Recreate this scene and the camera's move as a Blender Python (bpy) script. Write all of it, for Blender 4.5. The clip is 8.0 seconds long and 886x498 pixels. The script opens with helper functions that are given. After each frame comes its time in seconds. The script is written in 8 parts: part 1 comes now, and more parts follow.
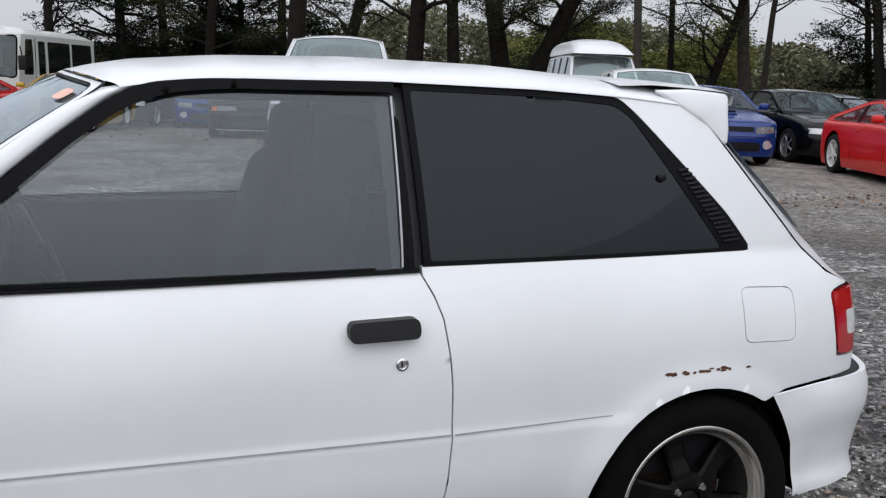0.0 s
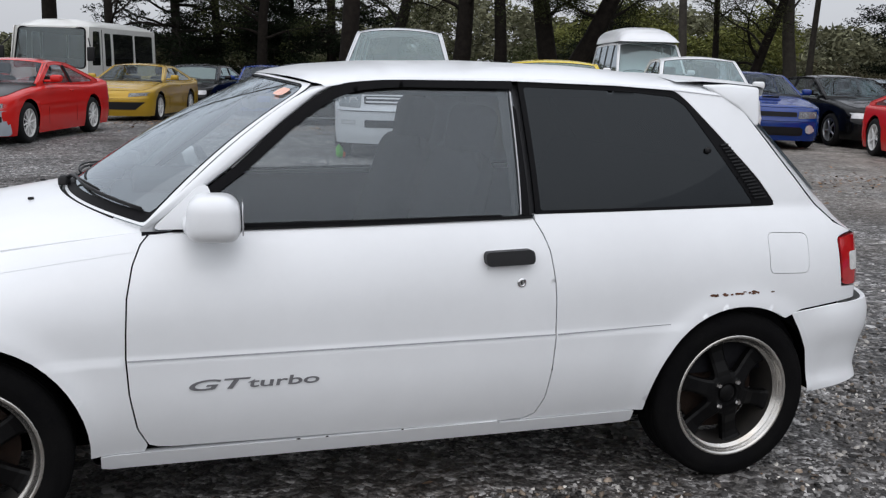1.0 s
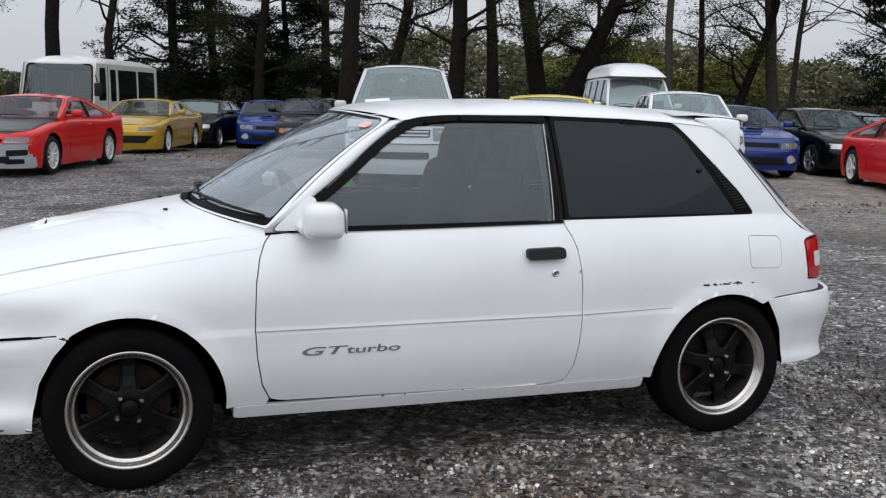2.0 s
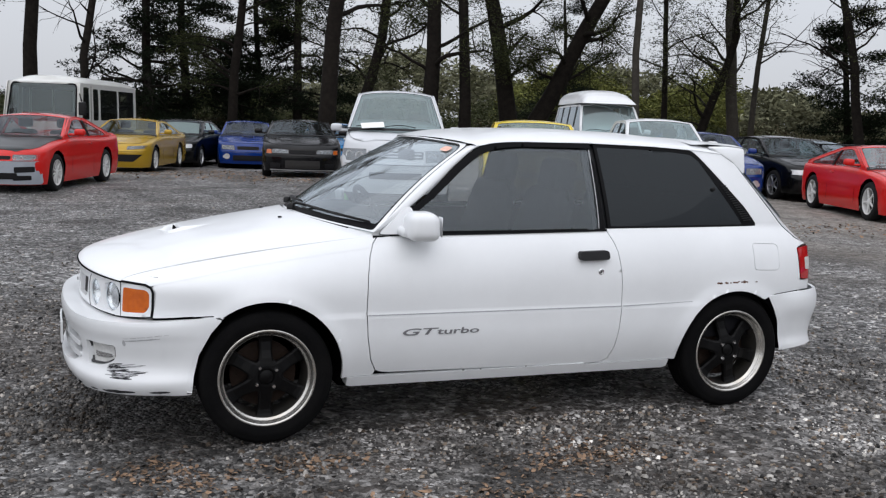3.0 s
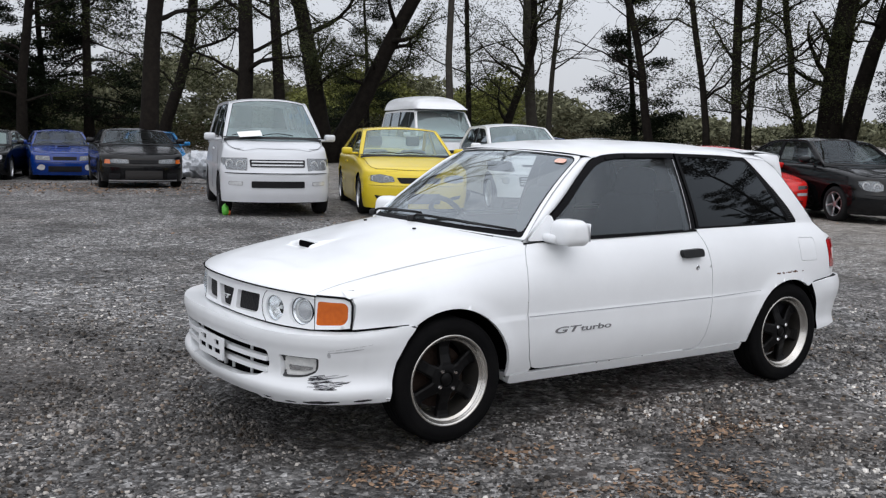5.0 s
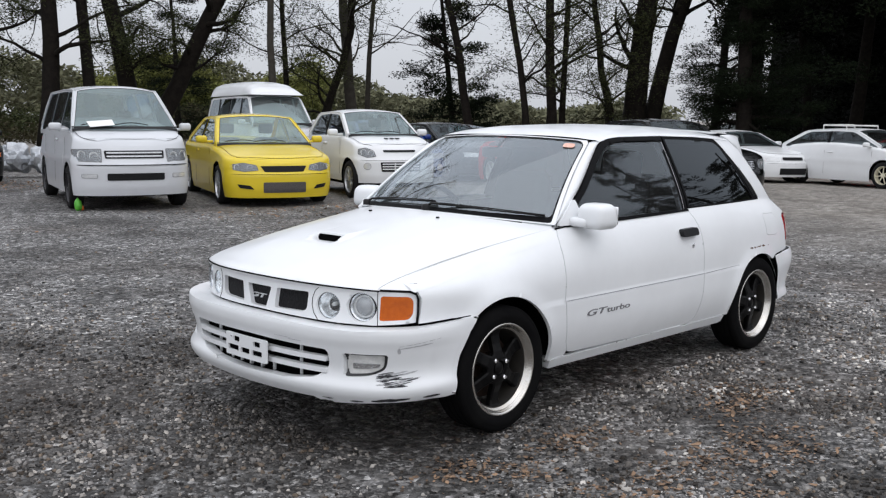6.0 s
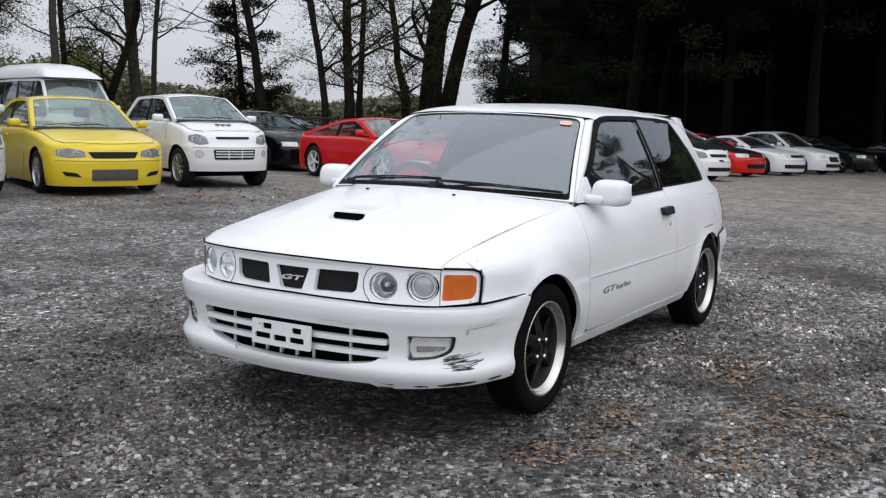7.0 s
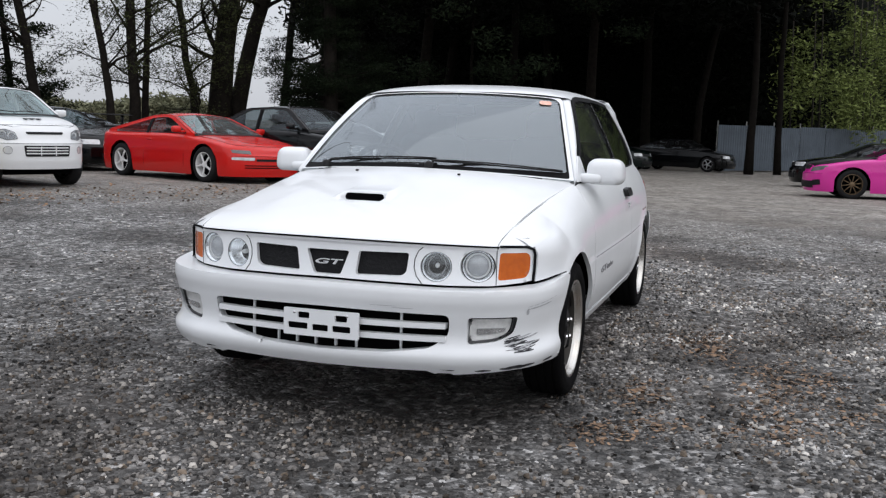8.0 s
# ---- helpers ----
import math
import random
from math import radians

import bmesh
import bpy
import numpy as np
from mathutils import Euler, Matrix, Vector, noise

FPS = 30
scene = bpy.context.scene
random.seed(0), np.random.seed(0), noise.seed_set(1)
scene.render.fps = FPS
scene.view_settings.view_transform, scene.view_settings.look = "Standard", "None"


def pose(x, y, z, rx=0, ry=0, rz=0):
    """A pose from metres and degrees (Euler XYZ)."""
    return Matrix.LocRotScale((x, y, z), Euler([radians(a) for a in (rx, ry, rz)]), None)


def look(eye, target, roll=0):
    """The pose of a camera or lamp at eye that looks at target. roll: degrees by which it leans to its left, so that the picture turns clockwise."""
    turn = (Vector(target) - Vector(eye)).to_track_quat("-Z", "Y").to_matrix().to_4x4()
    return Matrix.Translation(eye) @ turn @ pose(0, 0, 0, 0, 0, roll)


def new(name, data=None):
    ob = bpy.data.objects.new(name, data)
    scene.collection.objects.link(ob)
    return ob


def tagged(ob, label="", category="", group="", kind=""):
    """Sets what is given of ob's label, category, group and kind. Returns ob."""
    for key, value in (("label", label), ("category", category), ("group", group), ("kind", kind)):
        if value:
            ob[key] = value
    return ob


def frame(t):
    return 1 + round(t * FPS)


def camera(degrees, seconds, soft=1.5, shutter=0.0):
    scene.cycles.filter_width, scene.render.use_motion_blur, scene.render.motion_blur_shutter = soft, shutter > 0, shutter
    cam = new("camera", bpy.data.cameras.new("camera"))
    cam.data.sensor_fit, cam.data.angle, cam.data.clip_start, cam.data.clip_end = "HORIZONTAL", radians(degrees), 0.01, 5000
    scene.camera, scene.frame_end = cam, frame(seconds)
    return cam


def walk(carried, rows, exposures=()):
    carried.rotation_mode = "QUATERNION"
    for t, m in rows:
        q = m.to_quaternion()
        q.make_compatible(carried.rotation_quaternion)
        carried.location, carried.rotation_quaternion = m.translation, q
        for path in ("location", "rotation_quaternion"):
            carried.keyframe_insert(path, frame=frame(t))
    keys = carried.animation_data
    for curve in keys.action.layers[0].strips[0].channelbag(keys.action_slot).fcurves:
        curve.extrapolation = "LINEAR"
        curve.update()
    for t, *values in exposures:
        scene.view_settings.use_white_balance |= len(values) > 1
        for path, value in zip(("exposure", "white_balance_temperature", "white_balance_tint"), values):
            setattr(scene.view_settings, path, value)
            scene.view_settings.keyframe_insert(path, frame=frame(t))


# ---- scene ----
cam = camera(47.9, 8.0, soft=1.25)
PATH = [
    (0, (-0.243, -2.683, 1.296), (0.447, -0.836, 0.956), 1.8),
    (0.5, (-0.457, -3.087, 1.31), (0.144, -1.215, 0.943), 1.2),
    (1, (-0.728, -3.432, 1.334), (-0.118, -1.563, 0.966), 1.4),
    (1.5, (-0.989, -3.784, 1.346), (-0.36, -1.916, 1.008), 1.3),
    (2.8, (-1.733, -4.645, 1.359), (-1.064, -2.779, 1.096), 2.0),
    (3, (-1.939, -4.757, 1.37), (-1.225, -2.907, 1.113), 2.0),
    (3.5, (-2.292, -4.867, 1.36), (-1.54, -3.029, 1.119), 2.0),
    (4, (-2.752, -4.815, 1.372), (-1.911, -3.015, 1.14), 1.7),
    (4.2, (-2.915, -4.716, 1.374), (-2.031, -2.936, 1.143), 1.6),
    (5.3, (-3.836, -4.076, 1.378), (-2.629, -2.5, 1.134), 0.7),
    (5.5, (-3.989, -3.929, 1.378), (-2.724, -2.401, 1.128), 0.1),
    (6, (-4.385, -3.523, 1.371), (-2.964, -2.139, 1.11), 0.5),
    (6.5, (-4.66, -2.993, 1.332), (-3.095, -1.779, 1.055), 1.1),
    (7, (-4.952, -2.504, 1.257), (-3.252, -1.485, 0.992), 1.5),
    (7.5, (-5.117, -1.984, 1.13), (-3.307, -1.168, 0.888), 1.8),
    (8, (-5.233, -1.474, 1.115), (-3.343, -0.869, 0.867), 1.7),
]
walk(cam, [(t, look(eye, target, roll)) for t, eye, target, roll in PATH], exposures=[(0.0, 0.29), (1.7, 0.24), (3.0, 0.33), (4.2, 0.35), (8.0, 0.35)])

# ---- world and light: a bright overcast sky ----
world = bpy.data.worlds.new("overcast_sky")
scene.world = world
world.use_nodes = True
wt = world.node_tree
bg = wt.nodes["Background"]
sky = wt.nodes.new("ShaderNodeTexSky")
sky.sky_type = "NISHITA"
sky.sun_disc = False
sky.sun_elevation = radians(52)
sky.sun_rotation = radians(200)
sky.air_density, sky.dust_density = 1.0, 3.0
cloud = wt.nodes.new("ShaderNodeMix")
cloud.data_type = "RGBA"
cloud.inputs[0].default_value = 0.88
wt.links.new(sky.outputs[0], cloud.inputs[6])
cloud.inputs[7].default_value = (6.98, 7.22, 7.82, 1)
# an overcast sky is brightest overhead
way, climb, gain = wt.nodes.new("ShaderNodeTexCoord"), wt.nodes.new("ShaderNodeSeparateXYZ"), wt.nodes.new("ShaderNodeMapRange")
wt.links.new(way.outputs["Generated"], climb.inputs[0])
wt.links.new(climb.outputs[2], gain.inputs[0])
gain.inputs[1].default_value, gain.inputs[2].default_value, gain.inputs[3].default_value, gain.inputs[4].default_value = 0.0, 1.0, 0.84, 1.92
brighter = wt.nodes.new("ShaderNodeVectorMath")
brighter.operation = "SCALE"
wt.links.new(cloud.outputs[2], brighter.inputs[0])
wt.links.new(gain.outputs[0], brighter.inputs["Scale"])
wt.links.new(brighter.outputs[0], bg.inputs[0])
bg.inputs[1].default_value = 0.0862
sun_data = bpy.data.lights.new("sun", "SUN")
sun_data.energy, sun_data.angle, sun_data.color = 0.6, radians(130), (1.0, 0.98, 0.95)
sun = new("sun", sun_data)
sun.matrix_world = look((0, 0, 40), (19, 20, 0))
scene.view_settings.exposure = 0.35


# ---- materials ----
def mat(name, base, rough=0.5, metal=0.0, vary=0.0, scale=8.0, bump=0.0, bump_scale=60.0, coat=0.0, tint=None, fine=0.0, per_piece=0.0, spec=0.5):
    """A principled material: base colour, blotches of a second tint at one scale, fine grain at another, and relief."""
    m = bpy.data.materials.new(name)
    m.use_nodes = True
    nt = m.node_tree
    b = nt.nodes["Principled BSDF"]
    b.inputs["Roughness"].default_value, b.inputs["Metallic"].default_value = rough, metal
    b.inputs["Coat Weight"].default_value, b.inputs["Coat Roughness"].default_value = coat, 0.05
    b.inputs["Base Color"].default_value = (*base, 1)
    b.inputs["Specular IOR Level"].default_value = spec
    co = nt.nodes.new("ShaderNodeTexCoord")
    last = None
    if vary:
        n = nt.nodes.new("ShaderNodeTexNoise")
        n.inputs["Scale"].default_value, n.inputs["Detail"].default_value, n.inputs["Roughness"].default_value = scale, 7, 0.65
        nt.links.new(co.outputs["Object"], n.inputs["Vector"])
        r = nt.nodes.new("ShaderNodeMapRange")
        r.inputs[1].default_value, r.inputs[2].default_value = 0.35, 0.7
        r.inputs[3].default_value, r.inputs[4].default_value = 0.0, vary
        nt.links.new(n.outputs[0], r.inputs[0])
        x = nt.nodes.new("ShaderNodeMix")
        x.data_type = "RGBA"
        nt.links.new(r.outputs[0], x.inputs[0])
        x.inputs[6].default_value = (*base, 1)
        x.inputs[7].default_value = (*(tint or [c * 0.4 for c in base]), 1)
        last = x.outputs[2]
    if fine or per_piece:
        hsv = nt.nodes.new("ShaderNodeHueSaturation")
        if last:
            nt.links.new(last, hsv.inputs["Color"])
        else:
            hsv.inputs["Color"].default_value = (*base, 1)
        v = nt.nodes.new("ShaderNodeMapRange")
        if per_piece:
            g = nt.nodes.new("ShaderNodeNewGeometry")
            nt.links.new(g.outputs["Random Per Island"], v.inputs[0])
            amount = per_piece
        else:
            g = nt.nodes.new("ShaderNodeTexNoise")
            g.inputs["Scale"].default_value, g.inputs["Detail"].default_value = bump_scale, 4
            nt.links.new(co.outputs["Object"], g.inputs["Vector"])
            nt.links.new(g.outputs[0], v.inputs[0])
            v.inputs[1].default_value, v.inputs[2].default_value = 0.3, 0.7
            amount = fine
        v.inputs[3].default_value, v.inputs[4].default_value = 1 - amount, 1 + amount
        nt.links.new(v.outputs[0], hsv.inputs["Value"])
        last = hsv.outputs[0]
    if last:
        nt.links.new(last, b.inputs["Base Color"])
    if bump:
        n2 = nt.nodes.new("ShaderNodeTexNoise")
        n2.inputs["Scale"].default_value, n2.inputs["Detail"].default_value = bump_scale, 6
        nt.links.new(co.outputs["Object"], n2.inputs["Vector"])
        bp = nt.nodes.new("ShaderNodeBump")
        bp.inputs["Strength"].default_value, bp.inputs["Distance"].default_value = bump, 0.02
        nt.links.new(n2.outputs[0], bp.inputs["Height"])
        nt.links.new(bp.outputs[0], b.inputs["Normal"])
    return m


def glass_mat(name, tint, gloss=1.0, rough=0.01, haze=0.0, edge=0.92, sheen=(0.86, 0.94, 1.0)):
    """A thin tinted pane: clear through its tint, with mirror gloss by Fresnel and a little dust."""
    m = bpy.data.materials.new(name)
    m.use_nodes = True
    nt = m.node_tree
    nt.nodes.remove(nt.nodes["Principled BSDF"])
    out = nt.nodes["Material Output"]
    tr = nt.nodes.new("ShaderNodeBsdfTransparent")
    tr.inputs[0].default_value = (*tint, 1)
    gl = nt.nodes.new("ShaderNodeBsdfGlossy")
    gl.inputs["Roughness"].default_value = rough
    gl.inputs["Color"].default_value = (*sheen, 1)
    lw = nt.nodes.new("ShaderNodeLayerWeight")
    lw.inputs[0].default_value = 0.5
    pw = nt.nodes.new("ShaderNodeMath")
    pw.operation = "POWER"
    nt.links.new(lw.outputs["Facing"], pw.inputs[0])
    pw.inputs[1].default_value = 4.2
    k = nt.nodes.new("ShaderNodeMath")
    k.operation, k.use_clamp = "MULTIPLY_ADD", True
    nt.links.new(pw.outputs[0], k.inputs[0])
    k.inputs[1].default_value, k.inputs[2].default_value = edge, 0.045 * gloss
    mx = nt.nodes.new("ShaderNodeMixShader")
    nt.links.new(k.outputs[0], mx.inputs[0])
    nt.links.new(tr.outputs[0], mx.inputs[1])
    nt.links.new(gl.outputs[0], mx.inputs[2])
    last = mx.outputs[0]
    if haze:
        df = nt.nodes.new("ShaderNodeBsdfDiffuse")
        df.inputs[0].default_value = (0.55, 0.55, 0.54, 1)
        n = nt.nodes.new("ShaderNodeTexNoise")
        n.inputs["Scale"].default_value, n.inputs["Detail"].default_value = 5, 6
        co = nt.nodes.new("ShaderNodeTexCoord")
        nt.links.new(co.outputs["Object"], n.inputs["Vector"])
        r = nt.nodes.new("ShaderNodeMapRange")
        r.inputs[1].default_value, r.inputs[2].default_value = 0.3, 0.75
        r.inputs[3].default_value, r.inputs[4].default_value = haze * 0.6, haze * 1.3
        nt.links.new(n.outputs[0], r.inputs[0])
        m2 = nt.nodes.new("ShaderNodeMixShader")
        nt.links.new(r.outputs[0], m2.inputs[0])
        nt.links.new(last, m2.inputs[1])
        nt.links.new(df.outputs[0], m2.inputs[2])
        last = m2.outputs[0]
    nt.links.new(last, out.inputs[0])
    return m


def paint(name, base, metal=0.0, rough=0.22, coat=0.30, dirt=0.30, spec=0.3):
    return mat(name, base, rough, metal, vary=dirt, scale=2.2, coat=coat, tint=[c * 0.82 + 0.003 for c in base], spec=spec)


M_WHITE = paint("white_paint", (0.80, 0.815, 0.83), rough=0.30, coat=0.4, dirt=0.4)
M_BLACK = mat("black_plastic", (0.010, 0.010, 0.011), 0.45, vary=0.5, scale=14, tint=(0.018, 0.018, 0.018), bump=0.05, bump_scale=300, spec=0.2)
# near-black: the shade of gaps, wells and hollows is put into this colour
M_GAP = mat("cavity_shade", (0.0025, 0.0025, 0.003), 0.95, vary=0.3, scale=10, spec=0.02)
M_RUBBER = mat("tyre_rubber", (0.0045, 0.0045, 0.005), 0.9, vary=0.6, scale=9, tint=(0.009, 0.0088, 0.0085), bump=0.15, bump_scale=140, spec=0.06)
M_SEAL = mat("window_rubber", (0.005, 0.005, 0.006), 0.6, vary=0.4, scale=20, tint=(0.009, 0.009, 0.009), spec=0.08)
M_LIP = mat("polished_lip", (0.62, 0.61, 0.59), 0.25, 0.92, vary=0.6, scale=16, tint=(0.50, 0.45, 0.37), bump=0.04, bump_scale=120)
M_BARREL = mat("wheel_barrel", (0.05, 0.048, 0.045), 0.5, 0.6, vary=0.6, scale=20, tint=(0.08, 0.07, 0.06))
M_SPOKE = mat("black_wheel", (0.0035, 0.0035, 0.004), 0.38, 0.0, vary=0.5, scale=20, spec=0.12, tint=(0.008, 0.0075, 0.007))
M_BRAKE = mat("rusty_brake", (0.030, 0.017, 0.011), 0.8, 0.2, vary=0.8, scale=25, tint=(0.018, 0.012, 0.010), bump=0.3, spec=0.3)
M_CHROME = mat("chrome", (0.78, 0.78, 0.79), 0.10, 1.0, vary=0.2, scale=30, tint=(0.5, 0.5, 0.5))
M_AMBER = mat("amber_lens", (0.62, 0.135, 0.012), 0.16, vary=0.45, scale=30, tint=(0.36, 0.055, 0.008), coat=0.8, bump=0.05, bump_scale=90)
M_RED = mat("red_lens", (0.48, 0.012, 0.016), 0.16, vary=0.4, scale=30, tint=(0.22, 0.005, 0.008), coat=0.8)
M_CLEARLENS = mat("frosted_lens", (0.75, 0.75, 0.74), 0.25, vary=0.5, scale=40, tint=(0.35, 0.36, 0.36), coat=0.6, bump=0.1, bump_scale=120)
M_RUST = mat("rust", (0.13, 0.045, 0.018), 0.85, vary=0.8, scale=60, tint=(0.03, 0.015, 0.01), bump=0.4, bump_scale=200)
M_SCUFF = mat("scuffed_black", (0.018, 0.018, 0.020), 0.7, vary=0.7, scale=60, tint=(0.10, 0.10, 0.11), spec=0.2)
M_FOGRIM = mat("fog_surround", (0.030, 0.030, 0.032), 0.5, vary=0.4, scale=40, tint=(0.07, 0.07, 0.075))
M_SCUFF_GREY = mat("scuffed_grey", (0.36, 0.37, 0.39), 0.6, vary=0.7, scale=60, tint=(0.62, 0.62, 0.63))
M_CREASE = mat("crease_shadow_line", (0.24, 0.245, 0.26), 0.7, vary=0.5, scale=30, tint=(0.40, 0.41, 0.42), spec=0.1)
M_DECAL = mat("grey_decal", (0.17, 0.17, 0.18), 0.4, 0.3, vary=0.4, scale=60, tint=(0.3, 0.3, 0.31))
M_MESH = mat("grille_mesh", (0.006, 0.006, 0.007), 0.6, bump=0.4, bump_scale=90, vary=0.4, scale=60, tint=(0.014, 0.014, 0.016), spec=0.2)
M_SEAT = mat("dark_seat_cloth", (0.010, 0.010, 0.012), 0.95, vary=0.6, scale=20, tint=(0.022, 0.022, 0.025), bump=0.05, bump_scale=300, spec=0.1)
M_DASH = mat("grey_dash_plastic", (0.035, 0.036, 0.040), 0.6, vary=0.4, scale=12, tint=(0.022, 0.022, 0.025))
M_STICKER = mat("orange_sticker", (0.75, 0.38, 0.28), 0.5, vary=0.5, scale=60, tint=(0.85, 0.75, 0.68))
M_PAPER = mat("white_paper", (0.82, 0.82, 0.80), 0.7, vary=0.3, scale=30, tint=(0.65, 0.65, 0.64))
M_GLASS = glass_mat("side_glass", (0.66, 0.70, 0.71), 1.7, haze=0.02)
M_GLASS_CLEAN = glass_mat("clean_side_glass", (0.94, 0.96, 0.97), 1.2)
M_GLASS_TINT = glass_mat("tinted_glass", (0.02, 0.022, 0.026), 0.68, haze=0.006)
M_GLASS_WS = glass_mat("windscreen_glass", (0.60, 0.66, 0.66), 4.2, haze=0.05)
M_GLASS_LAMP = glass_mat("lamp_glass", (0.96, 0.97, 0.98), 1.6, 0.03, haze=0.03)
M_GLASS_FLUTED = glass_mat("fluted_lamp_glass", (0.94, 0.96, 0.97), 1.6, 0.05, haze=0.10)
M_REFLECTOR = mat("lamp_reflector", (0.92, 0.93, 0.94), 0.16, 0.9, vary=0.4, scale=30, tint=(0.6, 0.62, 0.64), bump=0.25, bump_scale=38)
M_PROJECTOR = mat("projector_glass", (0.36, 0.37, 0.38), 0.08, vary=0.4, scale=20, tint=(0.58, 0.59, 0.60), coat=0.6)
M_BADGE = mat("silver_badge", (0.75, 0.76, 0.77), 0.35, 0.2, vary=0.3, scale=60)


# ---- mesh building ----
def ob_mesh(name, verts, faces, smooth=True):
    me = bpy.data.meshes.new(name)
    me.from_pydata([tuple(float(c) for c in v) for v in verts], [], [tuple(int(i) for i in f) for f in faces])
    if smooth is True:
        me.shade_smooth()
    elif smooth is not False:
        me.polygons.foreach_set("use_smooth", [bool(s) for s in smooth])
    me.update()
    return me


def part(name, geo, material, parent=None, label="", smooth=True, sharp=None):
    """One mesh object from (verts, faces) or a bmesh, under a thing or part."""
    if isinstance(geo, bmesh.types.BMesh):
        me = bpy.data.meshes.new(name)
        geo.to_mesh(me)
        geo.free()
        if smooth:
            me.shade_smooth()
    elif isinstance(geo, bpy.types.Mesh):
        me = geo
    else:
        me = ob_mesh(name, geo[0], geo[1], smooth)
    if sharp is not None and hasattr(me, "set_sharp_from_angle"):
        me.set_sharp_from_angle(angle=radians(sharp))
    if material and not me.materials:
        me.materials.append(material)
    ob = new(name, me)
    if parent:
        ob.parent = parent
    if label:
        ob["label"] = label
    return ob


def empty(name, m, label, category, group=""):
    ob = new(name)
    ob.empty_display_size = 0.2
    ob.matrix_world = m
    return tagged(ob, label, category, group)


def join(*geos):
    """Joins (verts, faces) lists into one."""
    v, f = [], []
    for gv, gf in geos:
        n = len(v)
        v.extend(gv)
        f.extend(tuple(i + n for i in face) for face in gf)
    return v, f


def shifted(geo, m):
    return [tuple(m @ Vector(v)) for v in geo[0]], geo[1]


def mirrored(geo):
    return [(v[0], -v[1], v[2]) for v in geo[0]], [tuple(reversed(f)) for f in geo[1]]


def rbox(c, s, r=0.01, seg=2, taper=None):
    """A box with rounded edges: centre, sizes, radius; taper: how much narrower the top is in x and y."""
    bm = bmesh.new()
    bmesh.ops.create_cube(bm, size=1)
    for v in bm.verts:
        k = (1 - taper[0], 1 - taper[1]) if taper and v.co.z > 0 else (1, 1)
        v.co = Vector((c[0] + v.co.x * s[0] * k[0], c[1] + v.co.y * s[1] * k[1], c[2] + v.co.z * s[2]))
    if r > 0:
        bmesh.ops.bevel(bm, geom=bm.edges[:], offset=min(r, 0.45 * min(s)), segments=seg, affect="EDGES", profile=0.5)
    geo = [tuple(v.co) for v in bm.verts], [tuple(v.index for v in f.verts) for f in bm.faces]
    bm.verts.index_update()
    bm.free()
    return geo


def lathe(profile, n=32, m=None, closed=False):
    """Turns a profile of (radius, height) round the z axis."""
    v, f = [], []
    for r, h in profile:
        for k in range(n):
            a = 2 * math.pi * k / n
            v.append((r * math.cos(a), r * math.sin(a), h))
    rows = len(profile)
    for i in range(rows if closed else rows - 1):
        j = (i + 1) % rows
        for k in range(n):
            k2 = (k + 1) % n
            f.append((i * n + k, i * n + k2, j * n + k2, j * n + k))
    geo = v, f
    return shifted(geo, m) if m else geo


def tube(path, radius, n=8, cap=True):
    """A tube along a path; radius is one number or one for each point."""
    v, f = [], []
    path = [Vector(p) for p in path]
    rad = radius if isinstance(radius, (list, tuple)) else [radius] * len(path)
    for i, p in enumerate(path):
        d = (path[min(i + 1, len(path) - 1)] - path[max(i - 1, 0)]).normalized()
        a = d.orthogonal().normalized() if i == 0 else (a - d * a.dot(d)).normalized()
        b = d.cross(a)
        for k in range(n):
            t = 2 * math.pi * k / n
            v.append(tuple(p + (a * math.cos(t) + b * math.sin(t)) * rad[i]))
    for i in range(len(path) - 1):
        for k in range(n):
            k2 = (k + 1) % n
            f.append((i * n + k, i * n + k2, (i + 1) * n + k2, (i + 1) * n + k))
    if cap:
        f.append(tuple(reversed(range(n))))
        f.append(tuple(range((len(path) - 1) * n, len(path) * n)))
    return v, f


def rounded(points, r=0.02, n=5):
    """Rounds the corners of a closed outline; a point may carry its own radius as a third number."""
    out = []
    m = len(points)
    for i in range(m):
        p = np.array(points[i][:2], float)
        rr = points[i][2] if len(points[i]) > 2 else r
        a, b = np.array(points[i - 1][:2], float), np.array(points[(i + 1) % m][:2], float)
        la, lb = np.linalg.norm(a - p), np.linalg.norm(b - p)
        k = min(rr, 0.45 * la, 0.45 * lb)
        if k < 1e-4:
            out.append(tuple(p))
            continue
        p0, p1 = p + (a - p) / la * k, p + (b - p) / lb * k
        for j in range(n + 1):
            t = j / n
            out.append(tuple((1 - t) ** 2 * p0 + 2 * t * (1 - t) * p + t * t * p1))
    return out


